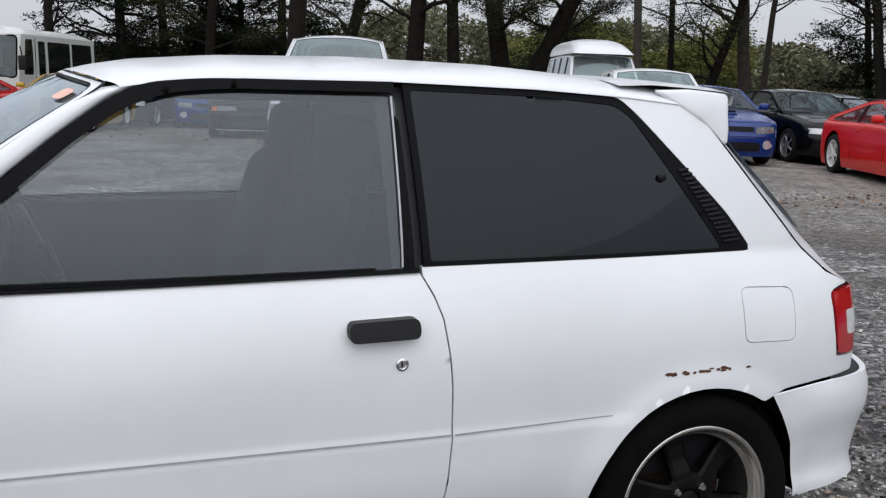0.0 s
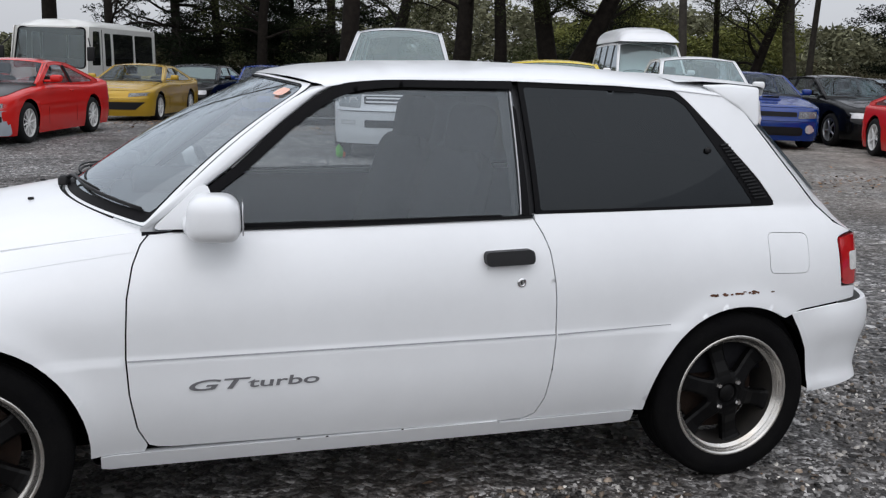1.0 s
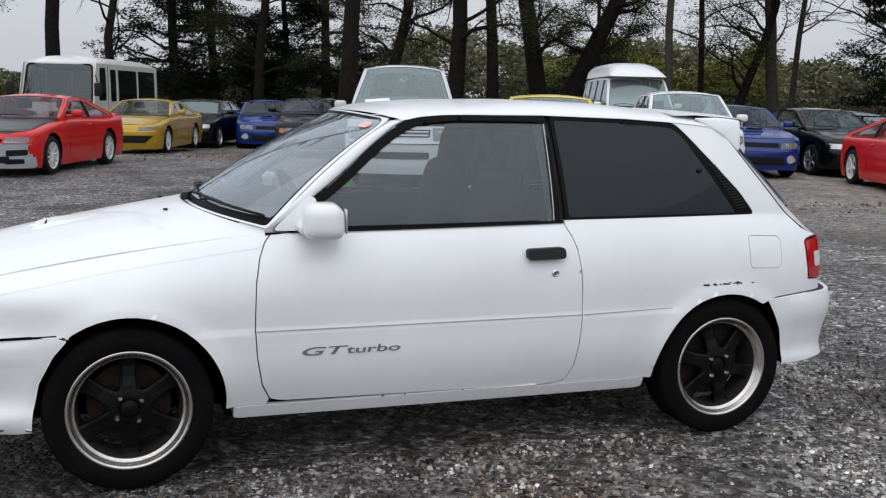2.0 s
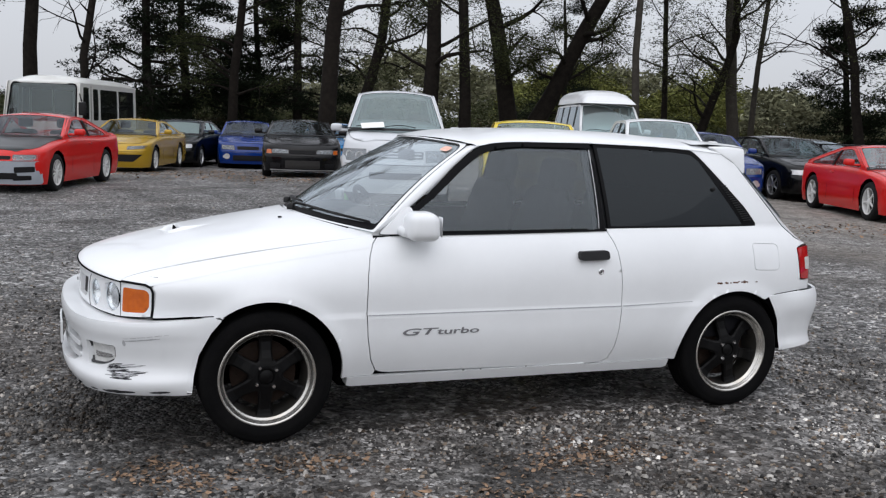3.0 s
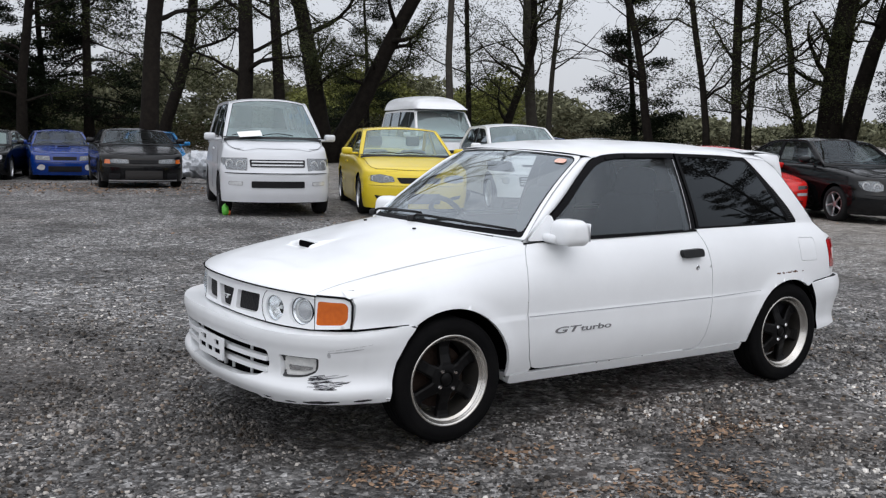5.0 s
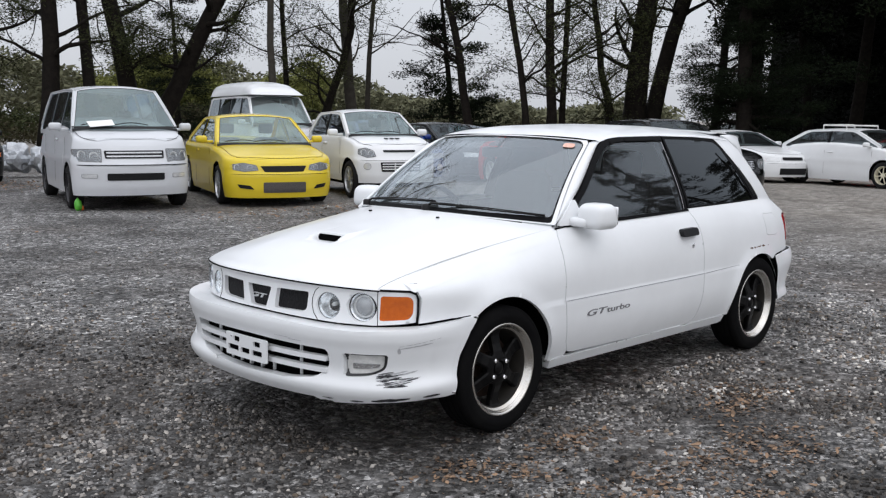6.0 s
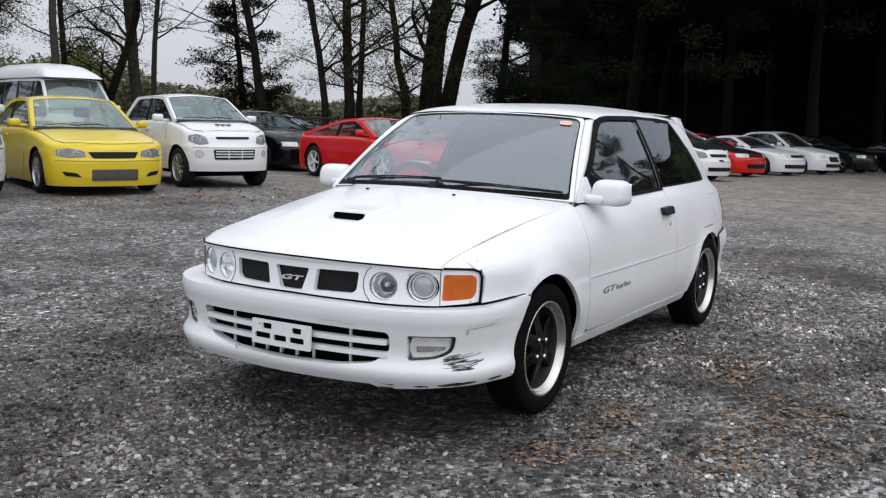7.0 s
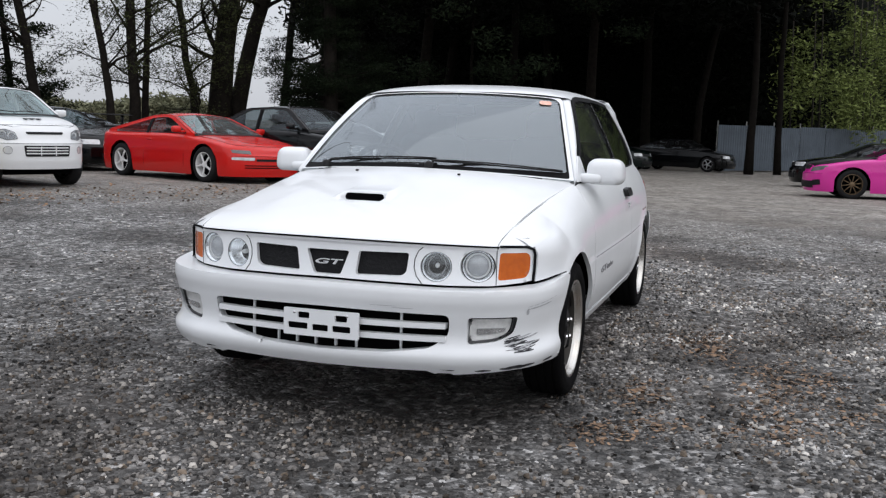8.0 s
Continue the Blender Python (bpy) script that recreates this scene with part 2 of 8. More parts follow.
def signed(P, poly):
    """Signed distance of points to a closed outline (negative within), and the nearest point of the outline."""
    poly = np.array(poly, float)
    A, B = poly, np.roll(poly, -1, axis=0)
    d = B - A
    L = np.maximum((d ** 2).sum(1), 1e-12)
    rel = P[:, None, :] - A[None]
    t = np.clip((rel * d[None]).sum(2) / L, 0, 1)
    q = A[None] + t[..., None] * d[None]
    dist = np.sqrt(((P[:, None, :] - q) ** 2).sum(2))
    k = dist.argmin(1)
    rows = np.arange(len(P))
    near, dmin = q[rows, k], dist[rows, k]
    cond = (A[None, :, 1] > P[:, None, 1]) != (B[None, :, 1] > P[:, None, 1])
    with np.errstate(divide="ignore", invalid="ignore"):
        xi = A[None, :, 0] + (P[:, None, 1] - A[None, :, 1]) * d[None, :, 0] / np.where(np.abs(d[:, 1]) < 1e-12, 1e-12, d[:, 1])[None]
    inside = (cond & (P[:, None, 0] < xi)).sum(1) % 2 == 1
    return np.where(inside, -dmin, dmin), near


def panel(outline, fn, cell=0.015, holes=(), gap=0.0, back=None, hole_back=None):
    """A curved sheet: the part of the (u, v) plane within outline and outside holes, carried into space by fn(u, v) -> x, y, z.
    Its rim is drawn inwards by gap, and a flange follows back, a vector, so that the sheet has a visible thickness."""
    outline = np.array(outline, float)
    lo, hi = outline.min(0), outline.max(0)
    nu, nv = max(3, int(math.ceil((hi[0] - lo[0]) / cell)) + 1), max(3, int(math.ceil((hi[1] - lo[1]) / cell)) + 1)
    U, V = np.meshgrid(np.linspace(lo[0], hi[0], nu), np.linspace(lo[1], hi[1], nv), indexing="ij")
    P = np.stack([U.ravel(), V.ravel()], 1)
    step = max((hi[0] - lo[0]) / (nu - 1), (hi[1] - lo[1]) / (nv - 1))
    shapes = [(outline, 1.0, gap)] + [(np.array(h, float), -1.0, 0.0) for h in holes]

    def worst(Q):
        best, which, nearest = np.full(len(Q), -9.0), np.zeros(len(Q), int), np.zeros_like(Q)
        for i, (poly, sign, g) in enumerate(shapes):
            s, near = signed(Q, poly)
            s = s * sign + g
            use = s > best
            best[use], which[use], nearest[use] = s[use], i, near[use]
        return best, which, nearest

    for _ in range(3):
        s, which, near = worst(P)
        close = np.abs(s) < 0.72 * step
        for i, (poly, sign, g) in enumerate(shapes):
            use = close & (which == i)
            if not use.any():
                continue
            away = P[use] - near[use]
            ln = np.linalg.norm(away, axis=1)
            side = np.where(signed(P[use], poly)[0] < 0, 1.0, -1.0)
            inward = away / np.maximum(ln, 1e-9)[:, None] * side[:, None]
            P[use] = near[use] + inward * g
    s, which, near = worst(P)
    idx = np.arange(nu * nv).reshape(nu, nv)
    quads = np.stack([idx[:-1, :-1], idx[1:, :-1], idx[1:, 1:], idx[:-1, 1:]], -1).reshape(-1, 4)
    mid = P[quads].mean(1)
    sm = worst(mid)[0]
    ok = (s[quads] < 0.05 * step).all(1) & (sm < 0.02 * step)
    quads = quads[ok]
    a = P[quads]
    area = 0.5 * np.abs((a[:, 2, 0] - a[:, 0, 0]) * (a[:, 3, 1] - a[:, 1, 1]) - (a[:, 2, 1] - a[:, 0, 1]) * (a[:, 3, 0] - a[:, 1, 0]))
    quads = quads[area > 1e-4 * step * step]
    x, y, z = fn(P[:, 0], P[:, 1])
    Q = np.stack([np.broadcast_to(x, len(P)), np.broadcast_to(y, len(P)), np.broadcast_to(z, len(P))], 1)
    used = np.unique(quads)
    remap = -np.ones(len(P), int)
    remap[used] = np.arange(len(used))
    quads, Q, W = remap[quads], Q[used], which[used]
    if back is not None:
        b = np.array(back, float)
        n = np.cross(Q[quads[:, 2]] - Q[quads[:, 0]], Q[quads[:, 3]] - Q[quads[:, 1]]).sum(0)
        if n @ b > 0:
            quads = quads[:, ::-1]
    verts, faces = [tuple(q) for q in Q], [tuple(f) for f in quads]
    if back is not None:
        edges = {}
        for f in faces:
            for i in range(4):
                e = (f[i], f[(i + 1) % 4])
                if (e[1], e[0]) in edges:
                    edges.pop((e[1], e[0]))
                else:
                    edges[e] = 1
        deep = [np.array(hole_back if (hole_back is not None and W[i] > 0) else back, float) for i in range(len(Q))]
        twin = {}
        for e in edges:
            for i in e:
                if i not in twin:
                    twin[i] = len(verts)
                    verts.append(tuple(Q[i]))
                    verts.append(tuple(Q[i] + deep[i]))
        for i, j in edges:
            faces.append((twin[i], twin[i] + 1, twin[j] + 1, twin[j]))
    return verts, faces


def grid(nu, nv, fn):
    """A sheet from fn(u, v) -> (x, y, z) with u and v from 0 to 1."""
    v = [fn(i / (nu - 1), j / (nv - 1)) for i in range(nu) for j in range(nv)]
    f = [(i * nv + j, (i + 1) * nv + j, (i + 1) * nv + j + 1, i * nv + j + 1) for i in range(nu - 1) for j in range(nv - 1)]
    return v, f


def disc(r, n=24, z=0.0):
    return [(r * math.cos(2 * math.pi * k / n), r * math.sin(2 * math.pi * k / n), z) for k in range(n)], [tuple(range(n))]


def lerp(a, b, t):
    return a + (b - a) * t


def curve(xs, ys):
    """A smooth curve through points, as a function of x (Catmull-Rom on arrays)."""
    xs, ys = np.array(xs, float), np.array(ys, float)
    sl = np.gradient(ys, xs)

    def f(x):
        x = np.asarray(x, float)
        i = np.clip(np.searchsorted(xs, x) - 1, 0, len(xs) - 2)
        h = xs[i + 1] - xs[i]
        t = np.clip((x - xs[i]) / h, 0, 1)
        return (2 * t ** 3 - 3 * t ** 2 + 1) * ys[i] + (t ** 3 - 2 * t ** 2 + t) * h * sl[i] + (-2 * t ** 3 + 3 * t ** 2) * ys[i + 1] + (t ** 3 - t ** 2) * h * sl[i + 1]
    return f


def letters(name, body, size, material, m, parent, width=1.0, shear=0.0, depth=0.0008):
    """Lettering in the built-in font, as a mesh; m places its left lower corner, x to the right and y up."""
    cu = bpy.data.curves.new(name, "FONT")
    cu.body, cu.size, cu.shear, cu.extrude = body, size, shear, depth
    cu.offset = size * 0.012
    tmp = bpy.data.objects.new(name, cu)
    scene.collection.objects.link(tmp)
    me = bpy.data.meshes.new_from_object(tmp.evaluated_get(bpy.context.evaluated_depsgraph_get()))
    bpy.data.objects.remove(tmp)
    me.transform(Matrix.Diagonal((width, 1, 1, 1)))
    me.transform(m)
    me.materials.clear()
    me.materials.append(material)
    return part(name, me, None, parent)


# ---- the white hatchback ----
# x runs from the nose (minus) to the tail, y is the distance from the middle line, z is up; wheelbase 2.30 m
def g_hood(s):
    return 0.62 * np.maximum(s, 0) ** 0.6 + 0.38 * s


XF, XR = -1.72, -0.66
half_w = curve([-1.86, -1.72, -1.60, -1.45, -1.25, -1.0, -0.6, 0.0, 0.5, 1.0, 1.3, 1.48, 1.58, 1.64, 1.68], [0.52, 0.655, 0.735, 0.785, 0.806, 0.812, 0.816, 0.820, 0.820, 0.816, 0.806, 0.790, 0.765, 0.725, 0.66])
shoulder_y = curve([-1.72, -1.2, XR, -0.3, 0.46, 1.0, 1.3, 1.5, 1.62, 1.68], [0.617, 0.645, 0.690, 0.722, 0.735, 0.725, 0.705, 0.685, 0.66, 0.60])
belt_z = curve([-0.66, -0.1, 0.46, 1.0, 1.35, 1.68], [0.862, 0.872, 0.884, 0.890, 0.892, 0.885])
ARCHES = ((-1.15, 0.285, 0.319), (1.158, 0.265, 0.319))


def shoulder_z(x):
    s = np.clip((x - XF) / (XR - XF), 0, 1)
    return np.where(x < XR, 0.676 + 0.188 * g_hood(s), belt_z(x))


def side_y(x, z):
    """Half width of the body at x and height z, from the sill to the roof edge."""
    x, z = np.asarray(x, float), np.asarray(z, float)
    w, yt, zt = half_w(x), shoulder_y(x), shoulder_z(x)
    low = np.minimum(0.58, zt - 0.08)
    s = np.clip((z - low) / np.maximum(zt - low, 0.02), 0, 1)
    y = w - (w - yt) * s ** (2.6 + 3.6 * np.clip((-1.25 - x) / 0.40, 0, 1))
    y = y - 0.055 * np.clip((0.46 - z) / 0.22, 0, 1.3) ** 2
    y = y + 0.006 * np.clip((0.540 - z) / 0.010, 0, 1) * np.clip((x + 1.0) / 0.15, 0, 1) * np.clip((1.0 - x) / 0.1, 0, 1)
    for ax, az, r in ARCHES:
        d = np.hypot(x - ax, z - az) - r
        y = y + 0.013 * np.exp(-(np.maximum(d, 0) / 0.045) ** 2) * (z > 0.2)
    k = np.clip((z - zt) / (1.30 - zt), 0, 1.2)
    roof_in = 0.534 - 0.002 * np.clip((x - 1.0) / 0.5, 0, 1)
    yg = yt - (yt - roof_in) * k ** 1.22
    return np.where(z > zt, yg, y)


def side(sign, off=0.0):
    return lambda x, z: (x + 0.030 * np.clip((np.asarray(x, float) - 1.36) / 0.26, 0, 1) ** 1.5, sign * (side_y(x, z) + off), z)


def arch(ax, az, r, a0, a1, n=18):
    return [(ax + r * math.cos(radians(lerp(a0, a1, i / n))), az + r * math.sin(radians(lerp(a0, a1, i / n)))) for i in range(n + 1)]


def shoulder_line(x0, x1, n=12):
    return [(x, float(shoulder_z(np.array(x)))) for x in np.linspace(x0, x1, n)]


DOOR_FRONT = [(-0.655, 0.862), (-0.685, 0.83), (-0.708, 0.78), (-0.725, 0.70), (-0.730, 0.61), (-0.732, 0.54), (-0.726, 0.44), (-0.708, 0.34), (-0.680, 0.285)]
DOOR_REAR = [(0.36, 0.258), (0.425, 0.261), (0.463, 0.278), (0.486, 0.33), (0.500, 0.432), (0.508, 0.535), (0.507, 0.64), (0.503, 0.70), (0.492, 0.785), (0.477, 0.83), (0.450, 0.884)]


def roof_edge(x):
    """Height of the edge where the roof meets the side frames."""
    return np.interp(x, [-0.60, -0.17, -0.05, 0.10, 0.45, 0.80, 1.05, 1.24], [1.02, 1.262, 1.283, 1.291, 1.292, 1.284, 1.270, 1.252])


def wheel(name, parent, m, flat_side=1):
    """A six-spoke black wheel with a deep polished lip; its axle is z, the outside faces up."""
    hub = part(name, lathe([(0.206, 0.070), (0.207, 0.078), (0.203, 0.081), (0.197, 0.080), (0.194, 0.074), (0.190, 0.066), (0.187, 0.062), (0.186, 0.058), (0.179, 0.054), (0.176, 0.050)], 64), M_LIP, parent, "polished alloy wheel lip, deep and weathered")
    hub.matrix_basis = m
    R = 0.279
    tp = [(0.200, -0.075), (0.225, -0.088), (0.255, -0.086), (0.270, -0.078), (R, -0.066)]
    for k in range(4):
        z0 = -0.058 + k * 0.033
        tp += [(R, z0), (R - 0.006, z0 + 0.002), (R - 0.006, z0 + 0.006), (R, z0 + 0.008)]
    tp += [(R, 0.066), (0.270, 0.078), (0.262, 0.082), (0.258, 0.0835), (0.254, 0.0840), (0.250, 0.0865), (0.232, 0.088), (0.228, 0.0865), (0.222, 0.086), (0.205, 0.079), (0.198, 0.072)]
    part("tyre", lathe(tp, 72), M_RUBBER, hub, "worn black tyre", sharp=40)
    part("rim_barrel", lathe([(0.177, 0.051), (0.174, 0.034), (0.172, 0.012), (0.168, -0.06)], 48), M_BARREL, hub)
    spokes = []
    out = Matrix.Translation((0, 0, 0.016))
    for k in range(6):
        a = radians(90 + 60 * k)
        sec = [(0.045, 0.036, 0.038, 0.030), (0.078, 0.028, 0.032, 0.030), (0.110, 0.0255, 0.020, 0.028), (0.145, 0.0275, 0.014, 0.026), (0.163, 0.032, 0.017, 0.026), (0.173, 0.036, 0.022, 0.026)]
        v, f = [], []
        for r, hw, top, th in sec:
            for y, z in ((-hw, top - th), (-hw, top - 0.006), (-hw * 0.72, top), (hw * 0.72, top), (hw, top - 0.006), (hw, top - th)):
                v.append((r, y, z))
        for i in range(len(sec) - 1):
            for j in range(6):
                f.append((i * 6 + j, i * 6 + (j + 1) % 6, (i + 1) * 6 + (j + 1) % 6, (i + 1) * 6 + j))
        f.append(tuple(range((len(sec) - 1) * 6, len(sec) * 6)))
        spokes.append(shifted((v, f), out @ Matrix.Rotation(a, 4, "Z")))
    for k, s in enumerate(spokes):
        part("spoke", s, M_SPOKE, hub, smooth=False)
    part("hub_centre", lathe([(0.075, 0.006), (0.073, 0.030), (0.062, 0.036), (0.036, 0.036), (0.032, 0.028), (0.0, 0.028)], 32, out), M_SPOKE, hub, sharp=35)
    part("hub_cap", lathe([(0.028, 0.026), (0.028, 0.034), (0.018, 0.040), (0.0, 0.040)], 20, out), M_SPOKE, hub, "worn hub without its cap", sharp=35)
    for k in range(4):
        a = radians(36 + 90 * k)
        part("lug_nut", lathe([(0.0105, 0.030), (0.0105, 0.044), (0.007, 0.050), (0, 0.050)], 6, out @ Matrix.Translation((0.050 * math.cos(a), 0.050 * math.sin(a), 0))), M_CHROME, hub, smooth=False)
    part("brake_disc", lathe([(0.140, -0.040), (0.140, -0.028), (0.060, -0.026), (0.055, -0.010), (0, -0.010)], 40), M_BRAKE, hub, "rusty brake disc", sharp=35)
    return hub


def hatchback():
    car = empty("hatchback_car", pose(0, 0.055, 0), "white three-door hatchback with scuffed bumper, parked on gravel", "car")
    for sign, tag in ((-1, "near"), (1, "far")):
        back = (0, -sign * 0.018, 0)
        f = side(sign)
        # front wing
        out = DOOR_FRONT + [(-0.690, 0.262), (-0.80, 0.262)] + arch(*ARCHES[0], -5, 129) + [(-1.45, 0.549), (-1.604, 0.538), (-1.594, 0.60), (-1.592, 0.645), (-1.600, 0.658)] + shoulder_line(-1.602, -0.675, 40)
        part("front_wing", panel(out, f, 0.0125, gap=0.0022, back=back), M_WHITE, car)
        # door with its handle, lock and frame
        out = DOOR_FRONT + [(-0.655, 0.276), (-0.62, 0.272)] + DOOR_REAR + [(0.1, 0.8775), (-0.3, 0.868)]
        door = part("door", panel(out, f, 0.0125, gap=0.0022, back=back), M_WHITE, car)
        frame_out = [(-0.652, 0.866), (-0.43, 1.028), (-0.28, 1.158), (-0.17, 1.235, 0.05), (-0.10, 1.268, 0.06), (0.02, 1.280, 0.06), (0.452, 1.283, 0.01), (0.452, 0.886, 0.01)]
        frame_in = [(-0.596, 0.878), (-0.392, 1.022), (-0.243, 1.147), (-0.147, 1.213, 0.04), (-0.058, 1.246, 0.06), (0.06, 1.258, 0.06), (0.436, 1.258, 0.012), (0.418, 0.890, 0.01)]
        fo, fi = rounded(frame_out, 0.03), rounded(frame_in, 0.03)
        part("window_frame", panel(fo, side(sign, 0.004), 0.011, holes=[fi], gap=0.001, back=(0, -sign * 0.014, 0)), M_SEAL, door, "black window frame")
        part("window_glass", panel(rounded([(-0.625, 0.868), (-0.40, 1.030), (-0.25, 1.154), (-0.15, 1.222), (-0.055, 1.254), (0.06, 1.264), (0.442, 1.266), (0.424, 0.876)], 0.02), side(sign, -0.008), 0.03), M_GLASS if sign < 0 else M_GLASS_CLEAN, door, "dusty clear door glass")
        part("weather_strip", panel([(-0.60, 0.8665), (0.450, 0.8865), (0.450, 0.8785), (-0.60, 0.8595)], side(sign, 0.006), 0.006, back=(0, -sign * 0.012, 0)), M_SEAL, door)
        part("window_channel", panel([(0.412, 0.89), (0.4165, 0.89), (0.434, 1.250), (0.4295, 1.250)], side(sign, 0.001), 0.006), M_SCUFF_GREY, door, "grey metal window channel")
        part("handle_recess", panel(rounded([(0.283, 0.735), (0.435, 0.738), (0.435, 0.797), (0.283, 0.794)], 0.02), side(sign, 0.002), 0.01, back=back), M_WHITE, door)
        hv = panel(rounded([(0.276, 0.752), (0.430, 0.755), (0.430, 0.796), (0.276, 0.792)], 0.016), side(sign, 0.030), 0.009, back=(0, -sign * 0.026, 0))
        part("door_handle", hv, M_BLACK, door, "black plastic pull handle", sharp=40)
        lock = lathe([(0.014, 0.0), (0.014, 0.005), (0.010, 0.007), (0.009, 0.003), (0, 0.003)], 20, pose(0.392, sign * (float(side_y(0.392, 0.698)) - 0.001), 0.698, 90 if sign < 0 else -90, 0, 0))
        lk = part("door_lock", lock, M_CHROME, door, "round chrome key lock", sharp=35)
        part("keyway", rbox((0.392, sign * (float(side_y(0.392, 0.698)) + 0.003), 0.698), (0.003, 0.004, 0.011), 0.001, 1), M_BLACK, lk)
        # mirror: a triangular foot and a rounded housing
        foot = panel(rounded([(-0.655, 0.867), (-0.535, 0.868), (-0.470, 0.880), (-0.500, 0.985), (-0.525, 0.985)], 0.02), side(sign, 0.012), 0.012, back=(0, -sign * 0.014, 0))
        mir = part("door_mirror", join(foot, shifted(rbox((0, 0, 0), (0.150, 0.180, 0.122), 0.042, 5, (0.12, 0.10)), pose(-0.497, sign * 0.812, 0.915, 0, 0, 6 * sign)), shifted(rbox((0, 0, 0), (0.08, 0.11, 0.045), 0.02, 3), pose(-0.535, sign * 0.750, 0.884, 0, 0, 0))), M_WHITE, door, "white door mirror", sharp=50)
        part("mirror_glass", shifted(rbox((0, 0, 0), (0.004, 0.135, 0.085), 0.002, 1), pose(-0.4215, sign * 0.816, 0.916, 0, 0, 6 * sign)), M_CHROME, mir)
        # rear quarter with the roof pillar
        win_out = [(0.440, 0.888), (1.342, 0.893, 0.02), (1.276, 0.985), (1.178, 1.092), (1.062, 1.222), (1.018, 1.262, 0.03), (0.82, 1.280, 0.05), (0.440, 1.287, 0.008)]
        wo = rounded(win_out, 0.02)
        x_tail = [(1.225, 1.252), (1.30, 1.150), (1.39, 1.027), (1.47, 0.920), (1.545, 0.835), (1.605, 0.806)]
        out = list(reversed(DOOR_REAR)) + [(0.345, 0.262), (0.345, 0.256), (0.80, 0.256)] + list(reversed(arch(*ARCHES[1], 58, 182))) + [(1.40, 0.559), (1.545, 0.572), (1.652, 0.576), (1.655, 0.618), (1.556, 0.625), (1.548, 0.70), (1.545, 0.780), (1.556, 0.790), (1.58, 0.797), (1.618, 0.802)]
        out += list(reversed(x_tail))[1:] + [(1.15, float(roof_edge(1.15))), (1.0, float(roof_edge(1.0))), (0.8, 1.283), (0.6, 1.290), (0.445, 1.292), (0.445, 0.886)]
        cap = rounded([(1.268, 0.684), (1.422, 0.679), (1.428, 0.808), (1.270, 0.815)], 0.022, 4)
        q = part("rear_quarter", panel(out, f, 0.0125, holes=[wo, cap], gap=0.0018, back=back), M_WHITE, car)
        part("fuel_flap" if sign < 0 else "blank_flap", panel(cap, side(sign, 0.0005), 0.012, gap=0.002, back=back), M_WHITE, q)
        quart = part("quarter_window", panel(rounded([(0.475, 0.895), (1.260, 0.900), (1.197, 0.990), (1.130, 1.094), (1.058, 1.212), (1.024, 1.254, 0.02), (0.82, 1.272, 0.05), (0.475, 1.280)], 0.012), side(sign, -0.004), 0.02), M_GLASS_TINT, q, "dark tinted quarter glass")
        part("quarter_frame", panel([(max(q[0], 0.457), q[1]) for q in wo], side(sign, -0.002), 0.0065, holes=[rounded([(0.480, 0.899), (1.250, 0.902), (1.190, 0.990), (1.123, 1.094), (1.048, 1.210), (1.008, 1.240, 0.02), (0.82, 1.2565, 0.05), (0.480, 1.2645)], 0.01)], gap=0.001, back=(0, -sign * 0.012, 0)), M_SEAL, q)
        for k in range(17):
            t = k / 16
            xa, za = lerp(1.150, 1.252, t), lerp(1.086, 0.918, t)
            w = lerp(0.030, 0.052, t)
            lv = panel([(xa, za), (xa + w, za + 0.004), (xa + w, za + 0.008), (xa, za + 0.004)], side(sign, 0.004), 0.006, back=(0, -sign * 0.008, 0))
            part("vent_slat", lv, M_BLACK, quart)
        part("window_catch", lathe([(0.011, 0), (0.010, 0.006), (0.004, 0.008), (0, 0.008)], 14, pose(1.098, sign * float(side_y(1.098, 1.072)), 1.072, 90 if sign < 0 else -90, 0, 0)), M_BLACK, quart)
        # sill skirt
        skirt = [(-0.805, 0.2605), (-0.805, 0.222), (-0.78, 0.214), (0.78, 0.209), (0.805, 0.217), (0.805, 0.2545), (0.345, 0.2545), (0.345, 0.2605)]
        part("side_skirt", panel(skirt, side(sign, 0.006), 0.0125, back=(0, -sign * 0.10, 0.01)), M_WHITE, car)
        # tail lamp that wraps the corner
        lamp = part("tail_lamp", panel(rounded([(1.556, 0.632), (1.60, 0.626), (1.672, 0.632), (1.674, 0.786), (1.62, 0.792), (1.550, 0.784)], 0.012), side(sign, 0.004), 0.011, back=back), M_RED, car, "red and white tail lamp")
        part("reverse_lens", panel(rounded([(1.590, 0.676), (1.668, 0.676), (1.670, 0.738), (1.588, 0.738)], 0.008), side(sign, 0.006), 0.011, back=back), M_CLEARLENS, lamp)
        # roof pillar beside the windscreen
        part("windscreen_pillar", pillar_strip(sign), M_WHITE, car)
        # inner shell behind the joints, and wheel wells, near-black in place of shade
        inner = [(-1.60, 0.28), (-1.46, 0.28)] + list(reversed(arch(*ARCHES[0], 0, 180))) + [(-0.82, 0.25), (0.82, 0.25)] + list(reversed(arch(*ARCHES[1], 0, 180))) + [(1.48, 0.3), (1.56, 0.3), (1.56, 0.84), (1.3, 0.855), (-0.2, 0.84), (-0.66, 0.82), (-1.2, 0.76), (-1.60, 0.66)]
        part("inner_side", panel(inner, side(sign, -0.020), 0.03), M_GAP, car)
